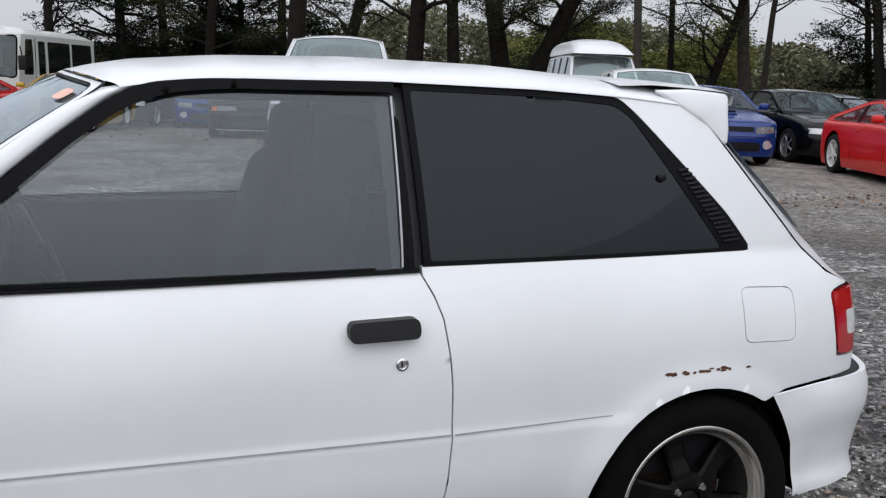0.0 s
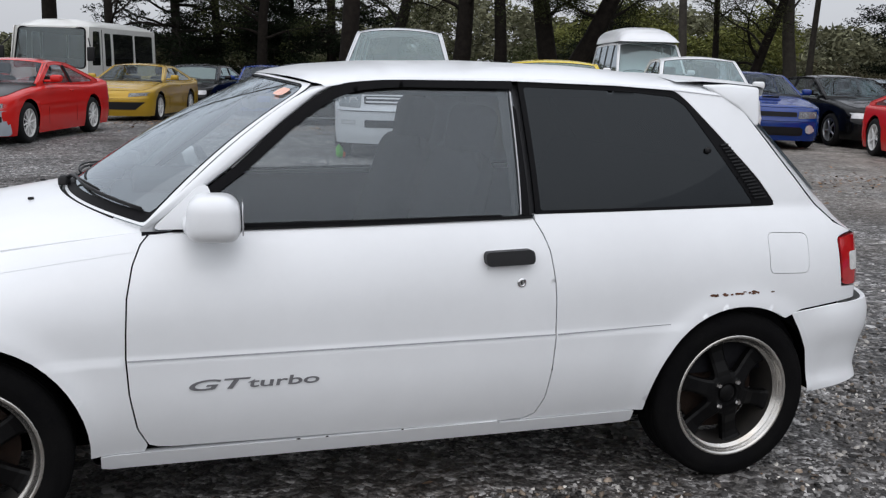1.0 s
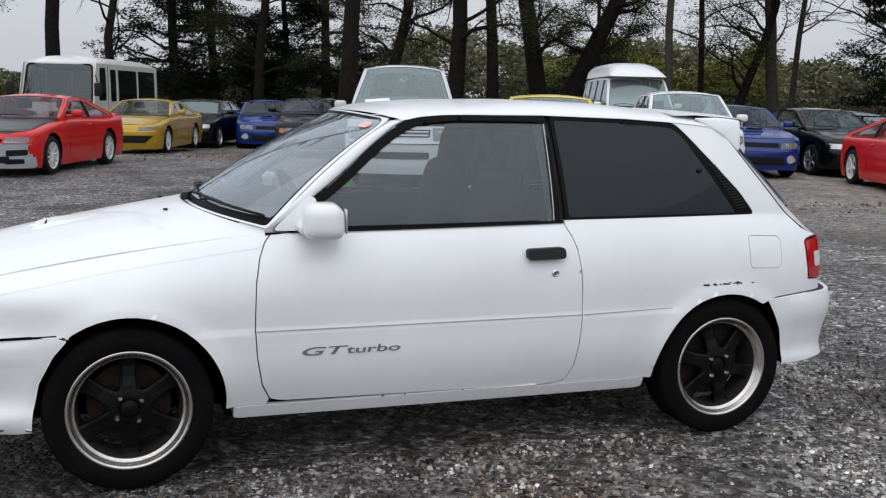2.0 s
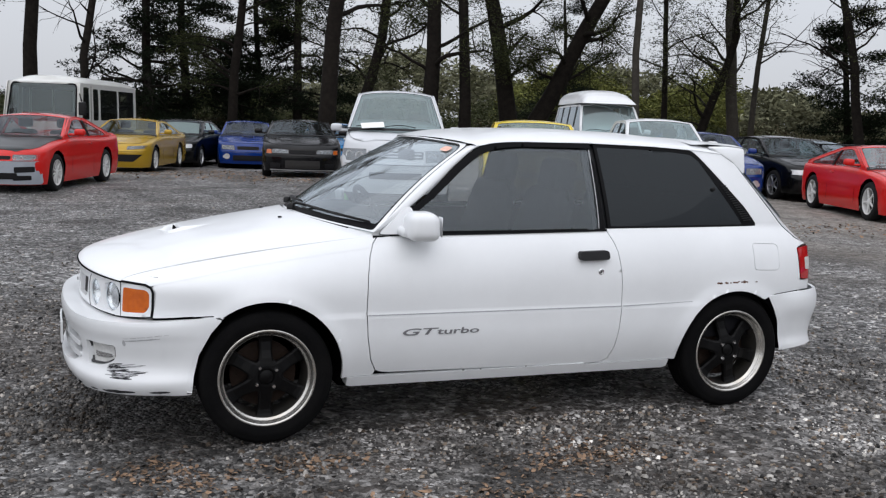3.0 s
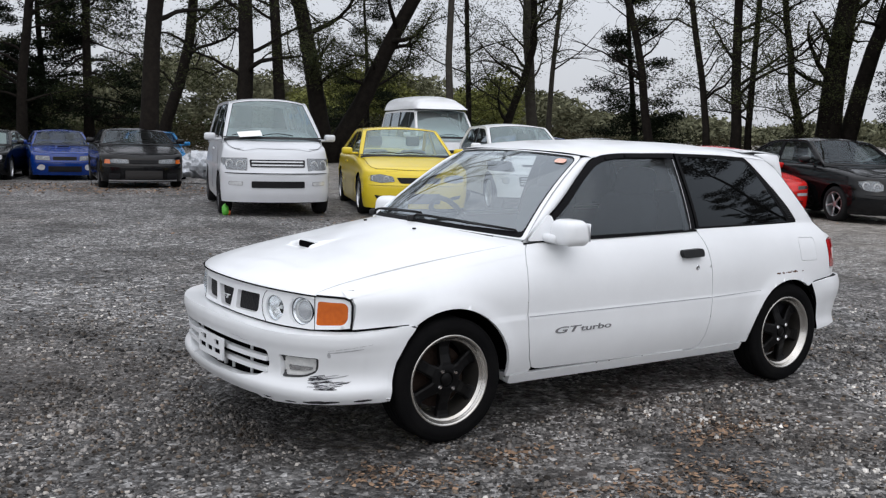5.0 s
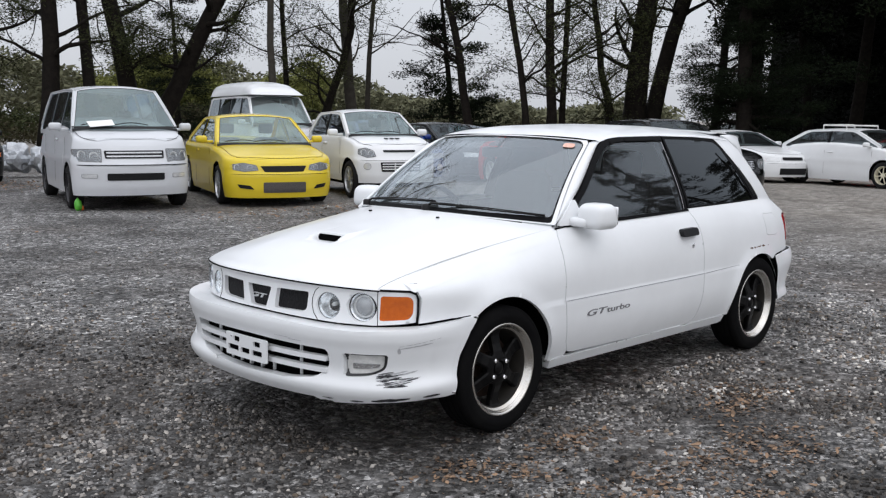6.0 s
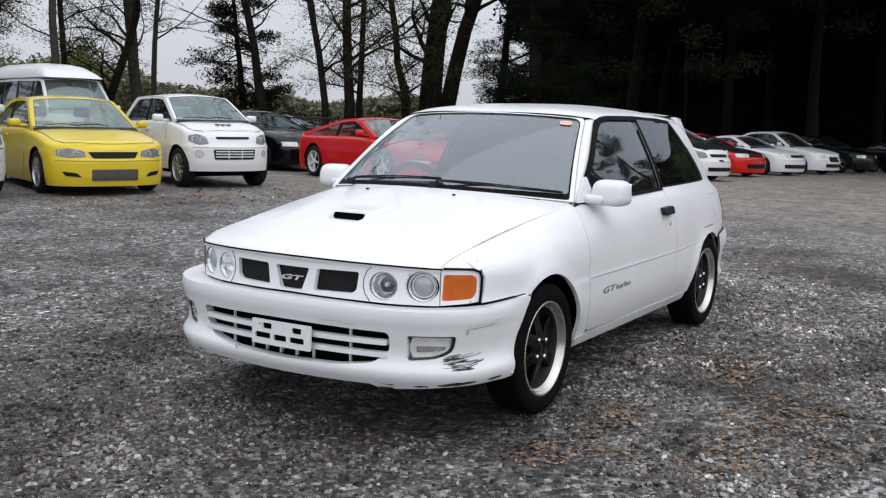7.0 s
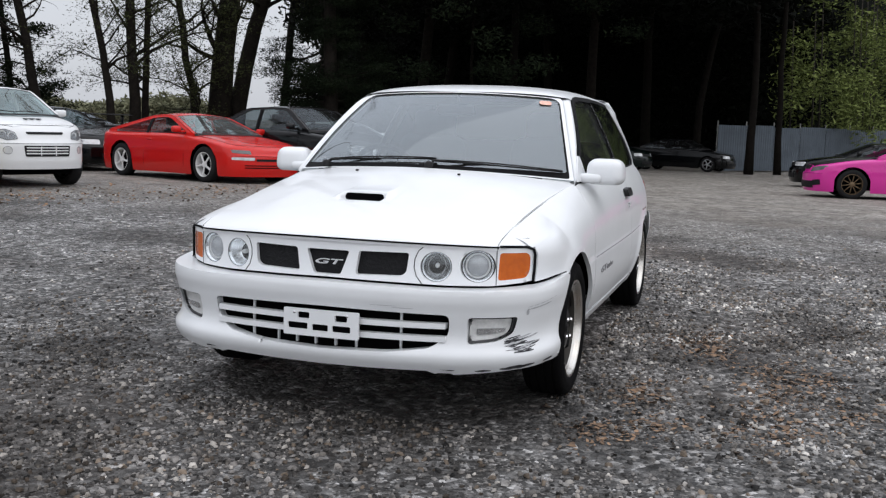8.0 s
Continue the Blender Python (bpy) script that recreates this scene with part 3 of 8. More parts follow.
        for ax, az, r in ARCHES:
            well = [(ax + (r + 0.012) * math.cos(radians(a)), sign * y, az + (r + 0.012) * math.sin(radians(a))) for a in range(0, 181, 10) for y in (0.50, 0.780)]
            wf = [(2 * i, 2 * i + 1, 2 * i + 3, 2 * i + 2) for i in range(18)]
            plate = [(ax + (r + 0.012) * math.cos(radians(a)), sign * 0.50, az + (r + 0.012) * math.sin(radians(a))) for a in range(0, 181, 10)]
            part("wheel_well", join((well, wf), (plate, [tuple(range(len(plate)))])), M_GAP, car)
            roll = 0 if ax < 0 else 15
            # the wheels' outside faces away from the middle line
            wheel("wheel", car, Matrix.Translation((ax, sign * 0.726, 0.283 if ax < 0 else 0.280)) @ Matrix.Rotation(radians(90 if sign < 0 else -90), 4, "X") @ Matrix.Rotation(radians(roll), 4, "Z"))
    for sign in (-1, 1):
        # thin grey strips paint the shadow line below the body crease
        part("crease_shade_strip", panel([(-0.728, 0.5365), (0.505, 0.5365), (0.505, 0.5330), (-0.728, 0.5330)], side(sign, 0.0045), 0.006), M_CREASE, car)
        part("crease_shade_strip", panel([(0.512, 0.5365), (0.90, 0.5435), (0.90, 0.5415), (0.512, 0.5330)], side(sign, 0.0045), 0.006), M_CREASE, car)
    bonnet(car)
    roof_and_screen(car)
    nose(car)
    tail(car)
    cabin(car)
    wear(car)
    return car


def screen_point(u, v):
    """The windscreen: u from -1 to 1 across, v from 0 at the cowl to 1 at the roof."""
    yb, yt_ = 0.690, 0.522
    xb, zb = -0.90 + 0.235 * abs(u) ** 2.2, 0.905 - 0.035 * u * u
    xt, zt = -0.262 + 0.085 * u * u, 1.280 - 0.022 * u * u
    bow = 0.022 * math.sin(math.pi * v)
    return lerp(xb, xt, v) - bow * 0.6, lerp(yb, yt_, v) * u, lerp(zb, zt, v) + bow * 0.8


def pillar_strip(sign):
    """White pillar between the door frame and the windscreen's edge, running up into the roof."""
    v = []
    rows = 22
    for i in range(rows):
        t = i / (rows - 1)
        a = np.array(screen_point(sign * 1.0, lerp(-0.03, 0.985, t)))
        xo = np.interp(t, [0, 0.35, 0.65, 0.88, 1.0], [-0.668, -0.44, -0.283, -0.178, -0.125])
        zo = np.interp(t, [0, 0.35, 0.65, 0.88, 1.0], [0.866, 1.032, 1.160, 1.238, 1.262])
        b = np.array((xo, sign * float(side_y(xo, zo)), zo))
        bulge = 1 - max(0.0, (t - 0.75) / 0.25) ** 2 * 0.9
        mid = (a + b) / 2 + np.array((-0.010, sign * 0.010, 0.010)) * bulge
        b2 = b + np.array((0.006, -sign * 0.02, -0.006))
        a2 = a + np.array((0.02, -sign * 0.004, -0.02))
        for j in range(7):
            s = j / 6
            v.append(tuple((1 - s) ** 2 * a + 2 * s * (1 - s) * (2 * mid - (a + b) / 2) + s * s * b))
        v.append(tuple(b2))
        v.append(tuple(a2))
    f = [(i * 9 + j, i * 9 + (j + 1) % 9, (i + 1) * 9 + (j + 1) % 9, (i + 1) * 9 + j) for i in range(rows - 1) for j in range(9)]
    return v, f


def bonnet_point(s, y, scoop=False):
    s, y = np.asarray(s, float), np.asarray(y, float)
    xf = -1.868 + 0.148 * (np.abs(y) / 0.617) ** 2.2
    xr = -0.92 + 0.245 * (np.abs(y) / 0.672) ** 2.2
    zr = 0.916 - 0.052 * (y / 0.67) ** 2
    zf = 0.690 - 0.014 * (y / 0.617) ** 2
    z = zf + (zr - zf) * g_hood(s)
    x = lerp(xf, xr, s)
    # the scoop: a hump with a hollow before it
    if scoop:
        ys = (y - 0.03) / 0.105
        cheek = np.clip((np.abs(ys) - 0.86) / 0.16, 0, 1)
        lip = -1.43 - 0.045 * cheek * cheek * (3 - 2 * cheek)
        fall_off = np.clip((1.25 - np.abs(ys)) / 0.40, 0, 1)
        fall_off = fall_off * fall_off * (3 - 2 * fall_off)
        z = z + 0.013 * np.where(x > lip, np.exp(-((x - lip) / 0.085) ** 2), np.exp(-((x - lip) / 0.006) ** 2)) * fall_off
        z = z - 0.026 * np.exp(-((x + 1.440) / 0.040) ** 2) * np.where(x < -1.43, 1, np.exp(-((x + 1.43) / 0.004) ** 2)) * np.clip((0.92 - np.abs(ys)) / 0.10, 0, 1)
    # creases along the bonnet
    z = z + 0.0025 * np.exp(-((np.abs(y) - (0.34 + 0.10 * s)) / 0.09) ** 2) * np.clip(s * 4, 0, 1) * np.clip((1 - s) * 4, 0, 1)
    return x, y, z


def bonnet(car):
    half = lambda s: shoulder_y(lerp(-1.72, -0.672, s)) - 0.0035
    def at(a, y):
        return bonnet_point(a, y * half(a))
    cut = [(0.372, -0.152), (0.645, -0.148), (0.645, 0.238), (0.372, 0.246)]
    g = panel([(0, -1), (1, -1), (1, 1), (0, 1)], at, 0.0125, holes=[cut], back=(0.0, 0, -0.016), hole_back=(0, 0, -0.004))
    hood = part("bonnet", g, M_WHITE, car)
    part("bonnet_scoop", grid(91, 65, lambda u, v: tuple(float(c) + (0.0006 if k == 2 else 0) for k, c in enumerate(bonnet_point(np.array(lerp(0.360, 0.657, u)), np.array(lerp(-0.110, 0.170, v)), True)))), M_WHITE, hood)
    base_z = float(bonnet_point(np.array(0.460), np.array(0.03))[2])
    # a flat plate whose black stands in for the shade inside the scoop
    slot = panel(rounded([(-0.050, base_z - 0.022), (0.110, base_z - 0.022), (0.117, base_z - 0.008), (0.108, base_z + 0.0075), (-0.048, base_z + 0.0075), (-0.057, base_z - 0.008)], 0.012), lambda y, z: (-1.4385 + 0.10 * (z - base_z), y, z), 0.006, back=(0.003, 0, 0))
    part("scoop_shade_plate", slot, M_GAP, hood, "near-black plate that paints the shaded opening of the bonnet scoop")
    for sgn in (-1, 1):
        part("bonnet_gap", tube([Vector([float(c) for c in bonnet_point(q, sgn * (float(half(q)) + 0.0015))]) + Vector((0, sgn * 0.0012, -0.0075)) for q in np.linspace(0.0, 0.985, 22)], 0.0023, 6), M_GAP, car)
    part("bonnet_gap", tube([Vector((float(fx(abs(q))) - 0.0035, float(q), 0.6865 - 0.0135 * (float(q) / 0.617) ** 2)) for q in np.linspace(-0.617, 0.617, 41)], 0.0034, 6), M_GAP, car)
    def tip(sgn):
        def at_tip(u, v):
            p = Vector([float(c) for c in bonnet_point(0.150 * u, sgn * (half(0.150 * u) + 0.0035))]) - Vector((0, 0, 0.0025 * u))
            k = min(u / 0.85, 1.0)
            y = lerp(0.619, 0.7235, k)
            q = Vector((float(fx(y)) - 0.001, sgn * y, float(np.interp(y, [0.62, 0.70, 0.715, 0.7235], [0.6755, 0.671, 0.666, 0.655]))))
            if u > 0.85:
                x = -1.602 + 0.05 * (u - 0.85) / 0.15
                q = Vector((x, sgn * (float(side_y(x, 0.650)) - 0.0025), 0.650))
            return tuple(p.lerp(q, v) + Vector((0, sgn * 0.003, 0.007)) * (4 * v * (1 - v)) * min(u * 1.3, 1.0))
        return at_tip
    for sgn in (-1, 1):
        part("wing_tip", grid(27, 9, tip(sgn)), M_WHITE, car)
        crown = lambda u, v: (lambda x: (x, lambda z: (x, sgn * (float(side_y(x, z)) + 0.0010), z)))(lerp(-1.622, -0.70, u))[1](float(shoulder_z(np.array(lerp(-1.622, -0.70, u)))) - 0.044 * (1 - v) - 0.0008)
        part("wing_crown", grid(61, 9, crown), M_WHITE, car)
    for y in (-0.235, 0.255):
        x, _, z = bonnet_point(0.90, y)
        part("washer_nozzle", rbox((float(x), y, float(z) + 0.004), (0.018, 0.012, 0.008), 0.003, 2), M_BLACK, hood)
    # cowl between bonnet and windscreen
    cowl = grid(9, 41, lambda u, v: (lerp(float(bonnet_point(1.0, (2 * v - 1) * 0.600)[0]) + 0.004, screen_point((2 * v - 1) * 0.87, 0.05)[0], u), (2 * v - 1) * 0.600, lerp(float(bonnet_point(1.0, (2 * v - 1) * 0.600)[2]) - 0.020, screen_point((2 * v - 1) * 0.87, 0.05)[2] - 0.006, u) + 0.004 * math.sin(u * 12)))
    for sgn in (-1, 1):
        part("cowl_corner", grid(9, 5, lambda u, v: (lambda y, p, q: tuple(lerp(float(p[k]), float(q[k]), v) - (0.003 if k == 2 else 0) * (1 - v) for k in range(3)))(lerp(0.56, 0.69, u), bonnet_point(1.0, sgn * min(lerp(0.56, 0.69, u), 0.669)), screen_point(sgn * lerp(0.56, 0.69, u) / 0.69, 0.02))), M_WHITE, car)
    part("cowl", cowl, M_BLACK, car, "black plastic cowl below the windscreen")
    for y0, y1, v1, pivot in ((-0.08, -0.60, 0.045, -0.10), (0.46, -0.06, 0.075, 0.42)):
        p0, p1 = Vector(screen_point(y0 / 0.66, 0.06)), Vector(screen_point(y1 / 0.66, v1))
        lift = Vector((-0.018, 0, 0.022))
        mid = (p0 + p1) / 2 + lift * 1.5
        arm = part("wiper_arm", tube([p0 + Vector((-0.04, 0.02, 0.0)), p0 + lift * 0.9, mid - lift * 0.5], [0.009, 0.006, 0.004], 8), M_BLACK, car, "black wiper")
        n = 14
        pts = [Vector(screen_point(lerp(y0 + 0.02, y1 - 0.02, i / n) / 0.66, lerp(0.075, v1 + 0.02, i / n))) + lift * 0.45 for i in range(n + 1)]
        part("wiper_blade", tube(pts, 0.0038, 6), M_BLACK, arm)
        part("wiper_spine", tube([p + lift * (0.25 + 0.15 * math.sin(math.pi * i / n)) for i, p in enumerate(pts)], 0.0032, 6), M_BLACK, arm)
        part("wiper_pivot", lathe([(0.020, -0.01), (0.020, 0.012), (0.012, 0.020), (0, 0.021)], 14, Matrix.Translation(p0 + Vector((-0.04, 0.02, -0.004)))), M_BLACK, arm)


def roof_and_screen(car):
    def roof(u, v):
        y01 = 2 * v - 1
        a = abs(y01)
        xf = screen_point(min(a * 1.06, 1.0) * (1 if y01 > 0 else -1), 1.0)[0] if a < 0.94 else lerp(screen_point(1, 1)[0], -0.150, (a - 0.94) / 0.06)
        xr = 1.30 - 0.06 * a * a
        x = lerp(xf, xr, u)
        ze = float(roof_edge(x)) - 0.011
        ye = float(side_y(x, ze)) + 0.0035
        zc = float(np.interp(x, [-0.27, -0.2, -0.1, 0.1, 0.43, 0.8, 1.1, 1.3], [1.283, 1.301, 1.318, 1.334, 1.342, 1.334, 1.312, 1.290]))
        return x, ye * y01, ze + (zc - ze) * max(0.0, 1 - a ** 2.6) ** 0.6
    ys = [0.5 * (1 + math.sin(math.pi * (k / 40 - 0.5))) for k in range(41)]
    g = grid(61, 41, lambda u, v: roof(u, ys[int(round(v * 40))]))
    part("roof", g, M_WHITE, car)
    scr = grid(41, 21, lambda u, v: screen_point(2 * u - 1, v))
    glass = part("windscreen", scr, M_GLASS_WS, car, "clear windscreen with sky reflections")
    def on_screen(off):
        def f(u, v):
            q = np.array([screen_point(float(a), float(c)) for a, c in zip(np.ravel(u), np.ravel(v))]).T
            return q[0] - off * 0.5, q[1], q[2] + off
        return f
    edge = rounded([(-0.978, 0.012, 0.02), (0.978, 0.012, 0.02), (0.974, 0.985, 0.10), (-0.974, 0.985, 0.10)], 0.05, 8)
    inner = rounded([(-0.968, 0.070, 0.02), (-0.5, 0.050, 0.1), (0.5, 0.050, 0.1), (0.968, 0.070, 0.02), (0.965, 0.974, 0.09), (-0.965, 0.974, 0.09)], 0.05, 8)
    part("screen_surround", panel([(-1.002, 0.0), (1.002, 0.0), (1.002, 0.955), (0.985, 1.0), (-0.985, 1.0), (-1.002, 0.955)], on_screen(0.0035), 0.022, holes=[edge]), M_WHITE, car)
    part("screen_seal", panel(edge, on_screen(0.004), 0.022, holes=[inner]), M_SEAL, glass, "black windscreen seal")
    part("inspection_sticker", panel(rounded([(-0.90, 0.875), (-0.79, 0.875), (-0.79, 0.935), (-0.90, 0.935)], 0.03), lambda u, v: tuple(np.array([(q[0] - 0.004, q[1], q[2] + 0.004) for q in (screen_point(a, b) for a, b in zip(u, v))]).T), 0.02), M_STICKER, glass, "small orange inspection sticker")
    part("rear_mirror", join(rbox((-0.30, 0.0, 1.19), (0.03, 0.20, 0.055), 0.012, 3), tube([(-0.29, 0, 1.21), (-0.25, 0, 1.275)], 0.008)), M_BLACK, car)
    # roof spoiler
    def spoil(u, v):
        y = (2 * u - 1)
        a = abs(y)
        ye = 0.524
        sec = [(1.06, 1.310), (1.16, 1.314), (1.28, 1.308), (1.385, 1.300), (1.402, 1.292), (1.397, 1.270), (1.33, 1.252), (1.20, 1.245)]
        i = v * (len(sec) - 1)
        k = min(int(i), len(sec) - 2)
        x, z = lerp(sec[k][0], sec[k + 1][0], i - k), lerp(sec[k][1], sec[k + 1][1], i - k)
        x -= 0.020 * a ** 3
        z -= 0.016 * a ** 2 + 0.030 * max(0.0, a - 0.8)
        return x, y * ye, z
    legs = []
    for s in (-1, 1):
        v, f = [], []
        prof = [(1.13, 1.280), (1.24, 1.284), (1.362, 1.276), (1.366, 1.262), (1.354, 1.226), (1.343, 1.183), (1.328, 1.147), (1.306, 1.150), (1.242, 1.208)]
        for off in (0.0, 0.030):
            for x, z in prof:
                v.append((x, s * (float(side_y(x, z)) + 0.006 - 0.026 * min(1.0, max(0.0, (x - 1.22) / 0.15)) - off), z))
        n = len(prof)
        f = [tuple(range(n)), tuple(reversed(range(n, 2 * n)))] + [(i, (i + 1) % n, n + (i + 1) % n, n + i) for i in range(n)]
        bm = bmesh.new()
        bv = [bm.verts.new(p) for p in v]
        for q in f:
            bm.faces.new([bv[i] for i in q])
        bmesh.ops.recalc_face_normals(bm, faces=bm.faces[:])
        bmesh.ops.bevel(bm, geom=bm.edges[:], offset=0.011, segments=3, affect="EDGES", profile=0.5)
        bm.verts.index_update()
        legs.append(([tuple(p.co) for p in bm.verts], [tuple(p.index for p in q.verts) for q in bm.faces]))
        bm.free()
    part("roof_spoiler", join(grid(41, 29, spoil), *legs), M_WHITE, car, "white roof spoiler", sharp=50)


fx = curve([0, 0.15, 0.30, 0.42, 0.53, 0.617, 0.68, 0.725], [-1.868, -1.861, -1.840, -1.808, -1.764, -1.715, -1.660, -1.600])


def face(off=0.0):
    """The upright face between bonnet and bumper."""
    return lambda y, z: (fx(np.abs(y)) - off + 0.05 * (z - 0.545) * np.clip((0.73 - np.abs(y)) / 0.2, 0, 1), y, z)


def nose(car):
    lamps = [(-0.550, 0.602, 0.060), (-0.408, 0.598, 0.056), (0.403, 0.598, 0.056), (0.545, 0.602, 0.060)]
    holes = [[(cy + r * math.cos(2 * math.pi * k / 28), cz + r * math.sin(2 * math.pi * k / 28)) for k in range(28)] for cy, cz, r in lamps]
    grilles = [rounded([(s * 0.125, 0.644), (s * 0.312, 0.646), (s * 0.304, 0.574), (s * 0.284, 0.560), (s * 0.112, 0.557)], 0.010) for s in (1, -1)] + [rounded([(-0.088, 0.642), (0.086, 0.642), (0.054, 0.551), (-0.054, 0.551)], 0.010)]
    inds = [rounded([(s * 0.618, 0.549), (s * 0.704, 0.556), (s * 0.714, 0.58), (s * 0.715, 0.634), (s * 0.706, 0.650), (s * 0.622, 0.652)], 0.010) for s in (-1, 1)]
    half_out = [(0.0, 0.538), (0.3, 0.533), (0.45, 0.528), (0.60, 0.527), (0.70, 0.536), (0.724, 0.542), (0.725, 0.64), (0.720, 0.660), (0.705, 0.670), (0.62, 0.6735), (0.45, 0.6745), (0.3, 0.6785), (0, 0.6815)]
    out = half_out[:-1] + [half_out[-1]] + [(-a, z) for a, z in reversed(half_out[1:-1])]
    fr = part("front_panel", panel(out, face(), 0.0085, holes=holes + grilles + inds, gap=0.003, back=(0.03, 0, 0), hole_back=(0.045, 0, 0)), M_WHITE, car, "white front panel with round lamps and grille slots")
    for cy, cz, r in lamps:
        x = float(fx(abs(cy)))
        slope = math.degrees(math.atan2(float(fx(abs(cy) + 0.02)) - float(fx(abs(cy) - 0.02)), 0.04)) * (1 if cy > 0 else -1)
        m = Matrix.Translation((x + 0.012, cy, cz)) @ Matrix.Rotation(radians(-slope * 0.75), 4, "Z") @ Matrix.Rotation(radians(-90), 4, "Y")
        lamp = part("headlamp", lathe([(r * 1.02, 0.000), (r * 0.93, 0.002), (r * 0.86, -0.012), (r * 0.70, -0.034), (r * 0.45, -0.050), (r * 0.20, -0.055), (0, -0.055)], 40, m), M_REFLECTOR, fr, "round headlamp with chrome reflector")
        # this black ring paints the recess shade round the lens
        part("lens_ring", lathe([(r * 1.03, -0.002), (r * 1.03, 0.002), (r * 0.985, 0.002), (r * 0.980, -0.002)], 40, m), M_GAP, lamp)
        part("lamp_lens", lathe([(r * 0.96, 0.003), (r * 0.86, 0.009), (r * 0.55, 0.014), (r * 0.25, 0.0165), (0, 0.017)], 40, m), M_GLASS_LAMP if abs(cy) > 0.5 else M_GLASS_FLUTED, lamp)
        if abs(cy) > 0.5:
            part("projector_lens", lathe([(r * 0.66, -0.016), (r * 0.60, -0.009), (r * 0.42, -0.001), (r * 0.2, 0.003), (0, 0.004)], 32, m), M_PROJECTOR, lamp, "dark glass projector lens")
            part("projector_ring", lathe([(r * 0.80, -0.016), (r * 0.78, -0.010), (r * 0.68, -0.012), (r * 0.66, -0.018)], 32, m), M_CLEARLENS, lamp)
        else:
            part("bulb", lathe([(0.009, -0.050), (0.009, -0.030), (0.006, -0.022), (0, -0.021)], 14, m), M_CLEARLENS, lamp)
    for i, gpoly in enumerate(grilles):
        part("grille_mesh", panel(gpoly, face(-0.020), 0.012), M_MESH, fr)
    letters("badge", "GT", 0.027, M_BADGE, Matrix.Translation((float(fx(0.0)) - 0.004, 0.052, 0.590)) @ Matrix.Rotation(radians(90), 4, "X") @ Matrix.Rotation(radians(-90), 4, "Y") @ Matrix.Identity(4), fr, 2.95, 0.25, 0.003)
    for s, poly in zip((-1, 1), inds):
        lens = part("turn_lamp", panel(poly, face(-0.001), 0.009, back=(0.02, 0, 0)), M_AMBER, fr, "amber turn signal lens")
        ribs = [panel([(s * 0.626, 0.563 + 0.010 * k), (s * 0.705, 0.566 + 0.010 * k), (s * 0.705, 0.568 + 0.010 * k), (s * 0.626, 0.565 + 0.010 * k)], face(0.001), 0.006) for k in range(8)]
        part("lens_rib", join(*ribs), M_AMBER, lens)
        seal = [(s * 0.722, 0.541), (s * 0.725, 0.58), (s * 0.726, 0.640), (s * 0.721, 0.661), (s * 0.706, 0.672), (s * 0.62, 0.676)]
        pts = [Vector((float(fx(min(abs(y), 0.725))) - 0.002 + max(0, abs(y) - 0.725) * 1.3, y + s * 0.004, z)) for y, z in seal]
        part("lamp_seal", tube(pts, 0.0050, 6), M_SEAL, fr, "black rubber seal")
        split = [(0.368, 0.675), (0.345, 0.655), (0.333, 0.625), (0.331, 0.595), (0.340, 0.562), (0.362, 0.533)]
        part("cluster_seam", tube([Vector((float(fx(y)) - 0.0004 + 0.05 * (z - 0.545), s * y, z)) for y, z in split], 0.0016, 5), M_GAP, fr)
        part("cluster_seam", tube([Vector((float(fx(0.613)) - 0.0004, s * 0.613, z)) for z in (0.672, 0.60, 0.530)], 0.0014, 5), M_GAP, fr)
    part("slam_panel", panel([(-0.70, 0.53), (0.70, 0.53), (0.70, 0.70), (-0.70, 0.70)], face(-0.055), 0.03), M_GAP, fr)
    # bumper, wrapped from wheel to wheel
    plan = [(0.0, -1.938), (0.20, -1.930), (0.38, -1.908), (0.52, -1.872), (0.63, -1.820), (0.71, -1.755), (0.765, -1.67), (0.797, -1.56), (0.812, -1.45), (0.820, -1.33)]
    arc = np.concatenate([[0], np.cumsum([math.dist(a, b) for a, b in zip(plan, plan[1:])])])
    py, px = curve(arc, [p[0] for p in plan]), curve(arc, [p[1] for p in plan])
    prof = curve([0.20, 0.235, 0.26, 0.29, 0.32, 0.44, 0.49, 0.53, 0.55, 0.565], [-0.035, -0.012, 0.002, 0.004, -0.014, -0.006, 0.006, 0.002, -0.010, -0.030])
    s_of_x = lambda x: float(np.interp(x, [p[1] for p in plan], arc))
    s_of_y = lambda y: float(np.interp(abs(y), [p[0] for p in plan], arc)) * (1 if y >= 0 else -1)

    def skin(off=0.0, flat=0.0):
        def f(s, z):
            a = np.abs(s)
            x, y = px(a), py(a)
            e = 1e-3
            tx, ty = px(a + e) - px(a - e), py(a + e) - py(a - e)
            ln = np.hypot(tx, ty)
            nx, ny = -ty / ln, tx / ln
            o = prof(z) * (1 - flat) * np.clip((arc[-1] - a) / 0.25, 0.25, 1) + off
            return x + nx * o, np.sign(s + 1e-9) * (y + ny * o), z + 0.0 * s
        return f
    top = [(s_of_x(-1.345), 0.553), (s_of_x(-1.45), 0.546), (s_of_x(-1.60), 0.535), (s_of_y(0.60), 0.526), (s_of_y(0.45), 0.527), (s_of_y(0.3), 0.532), (0.0, 0.536)]
    low = [(s_of_x(-1.345), 0.553), (s_of_x(-1.40), 0.49), (s_of_x(-1.448), 0.40), (s_of_x(-1.468), 0.31), (s_of_x(-1.475), 0.235), (s_of_x(-1.53), 0.230), (s_of_y(0.79), 0.232), (s_of_y(0.70), 0.228), (s_of_y(0.50), 0.212), (s_of_y(0.445), 0.212), (s_of_y(0.41), 0.226), (s_of_y(0.2), 0.222), (0, 0.220)]
    right = top[:-1] + [top[-1]] + [(-a, b) for a, b in reversed(top[:-1])][:-1]
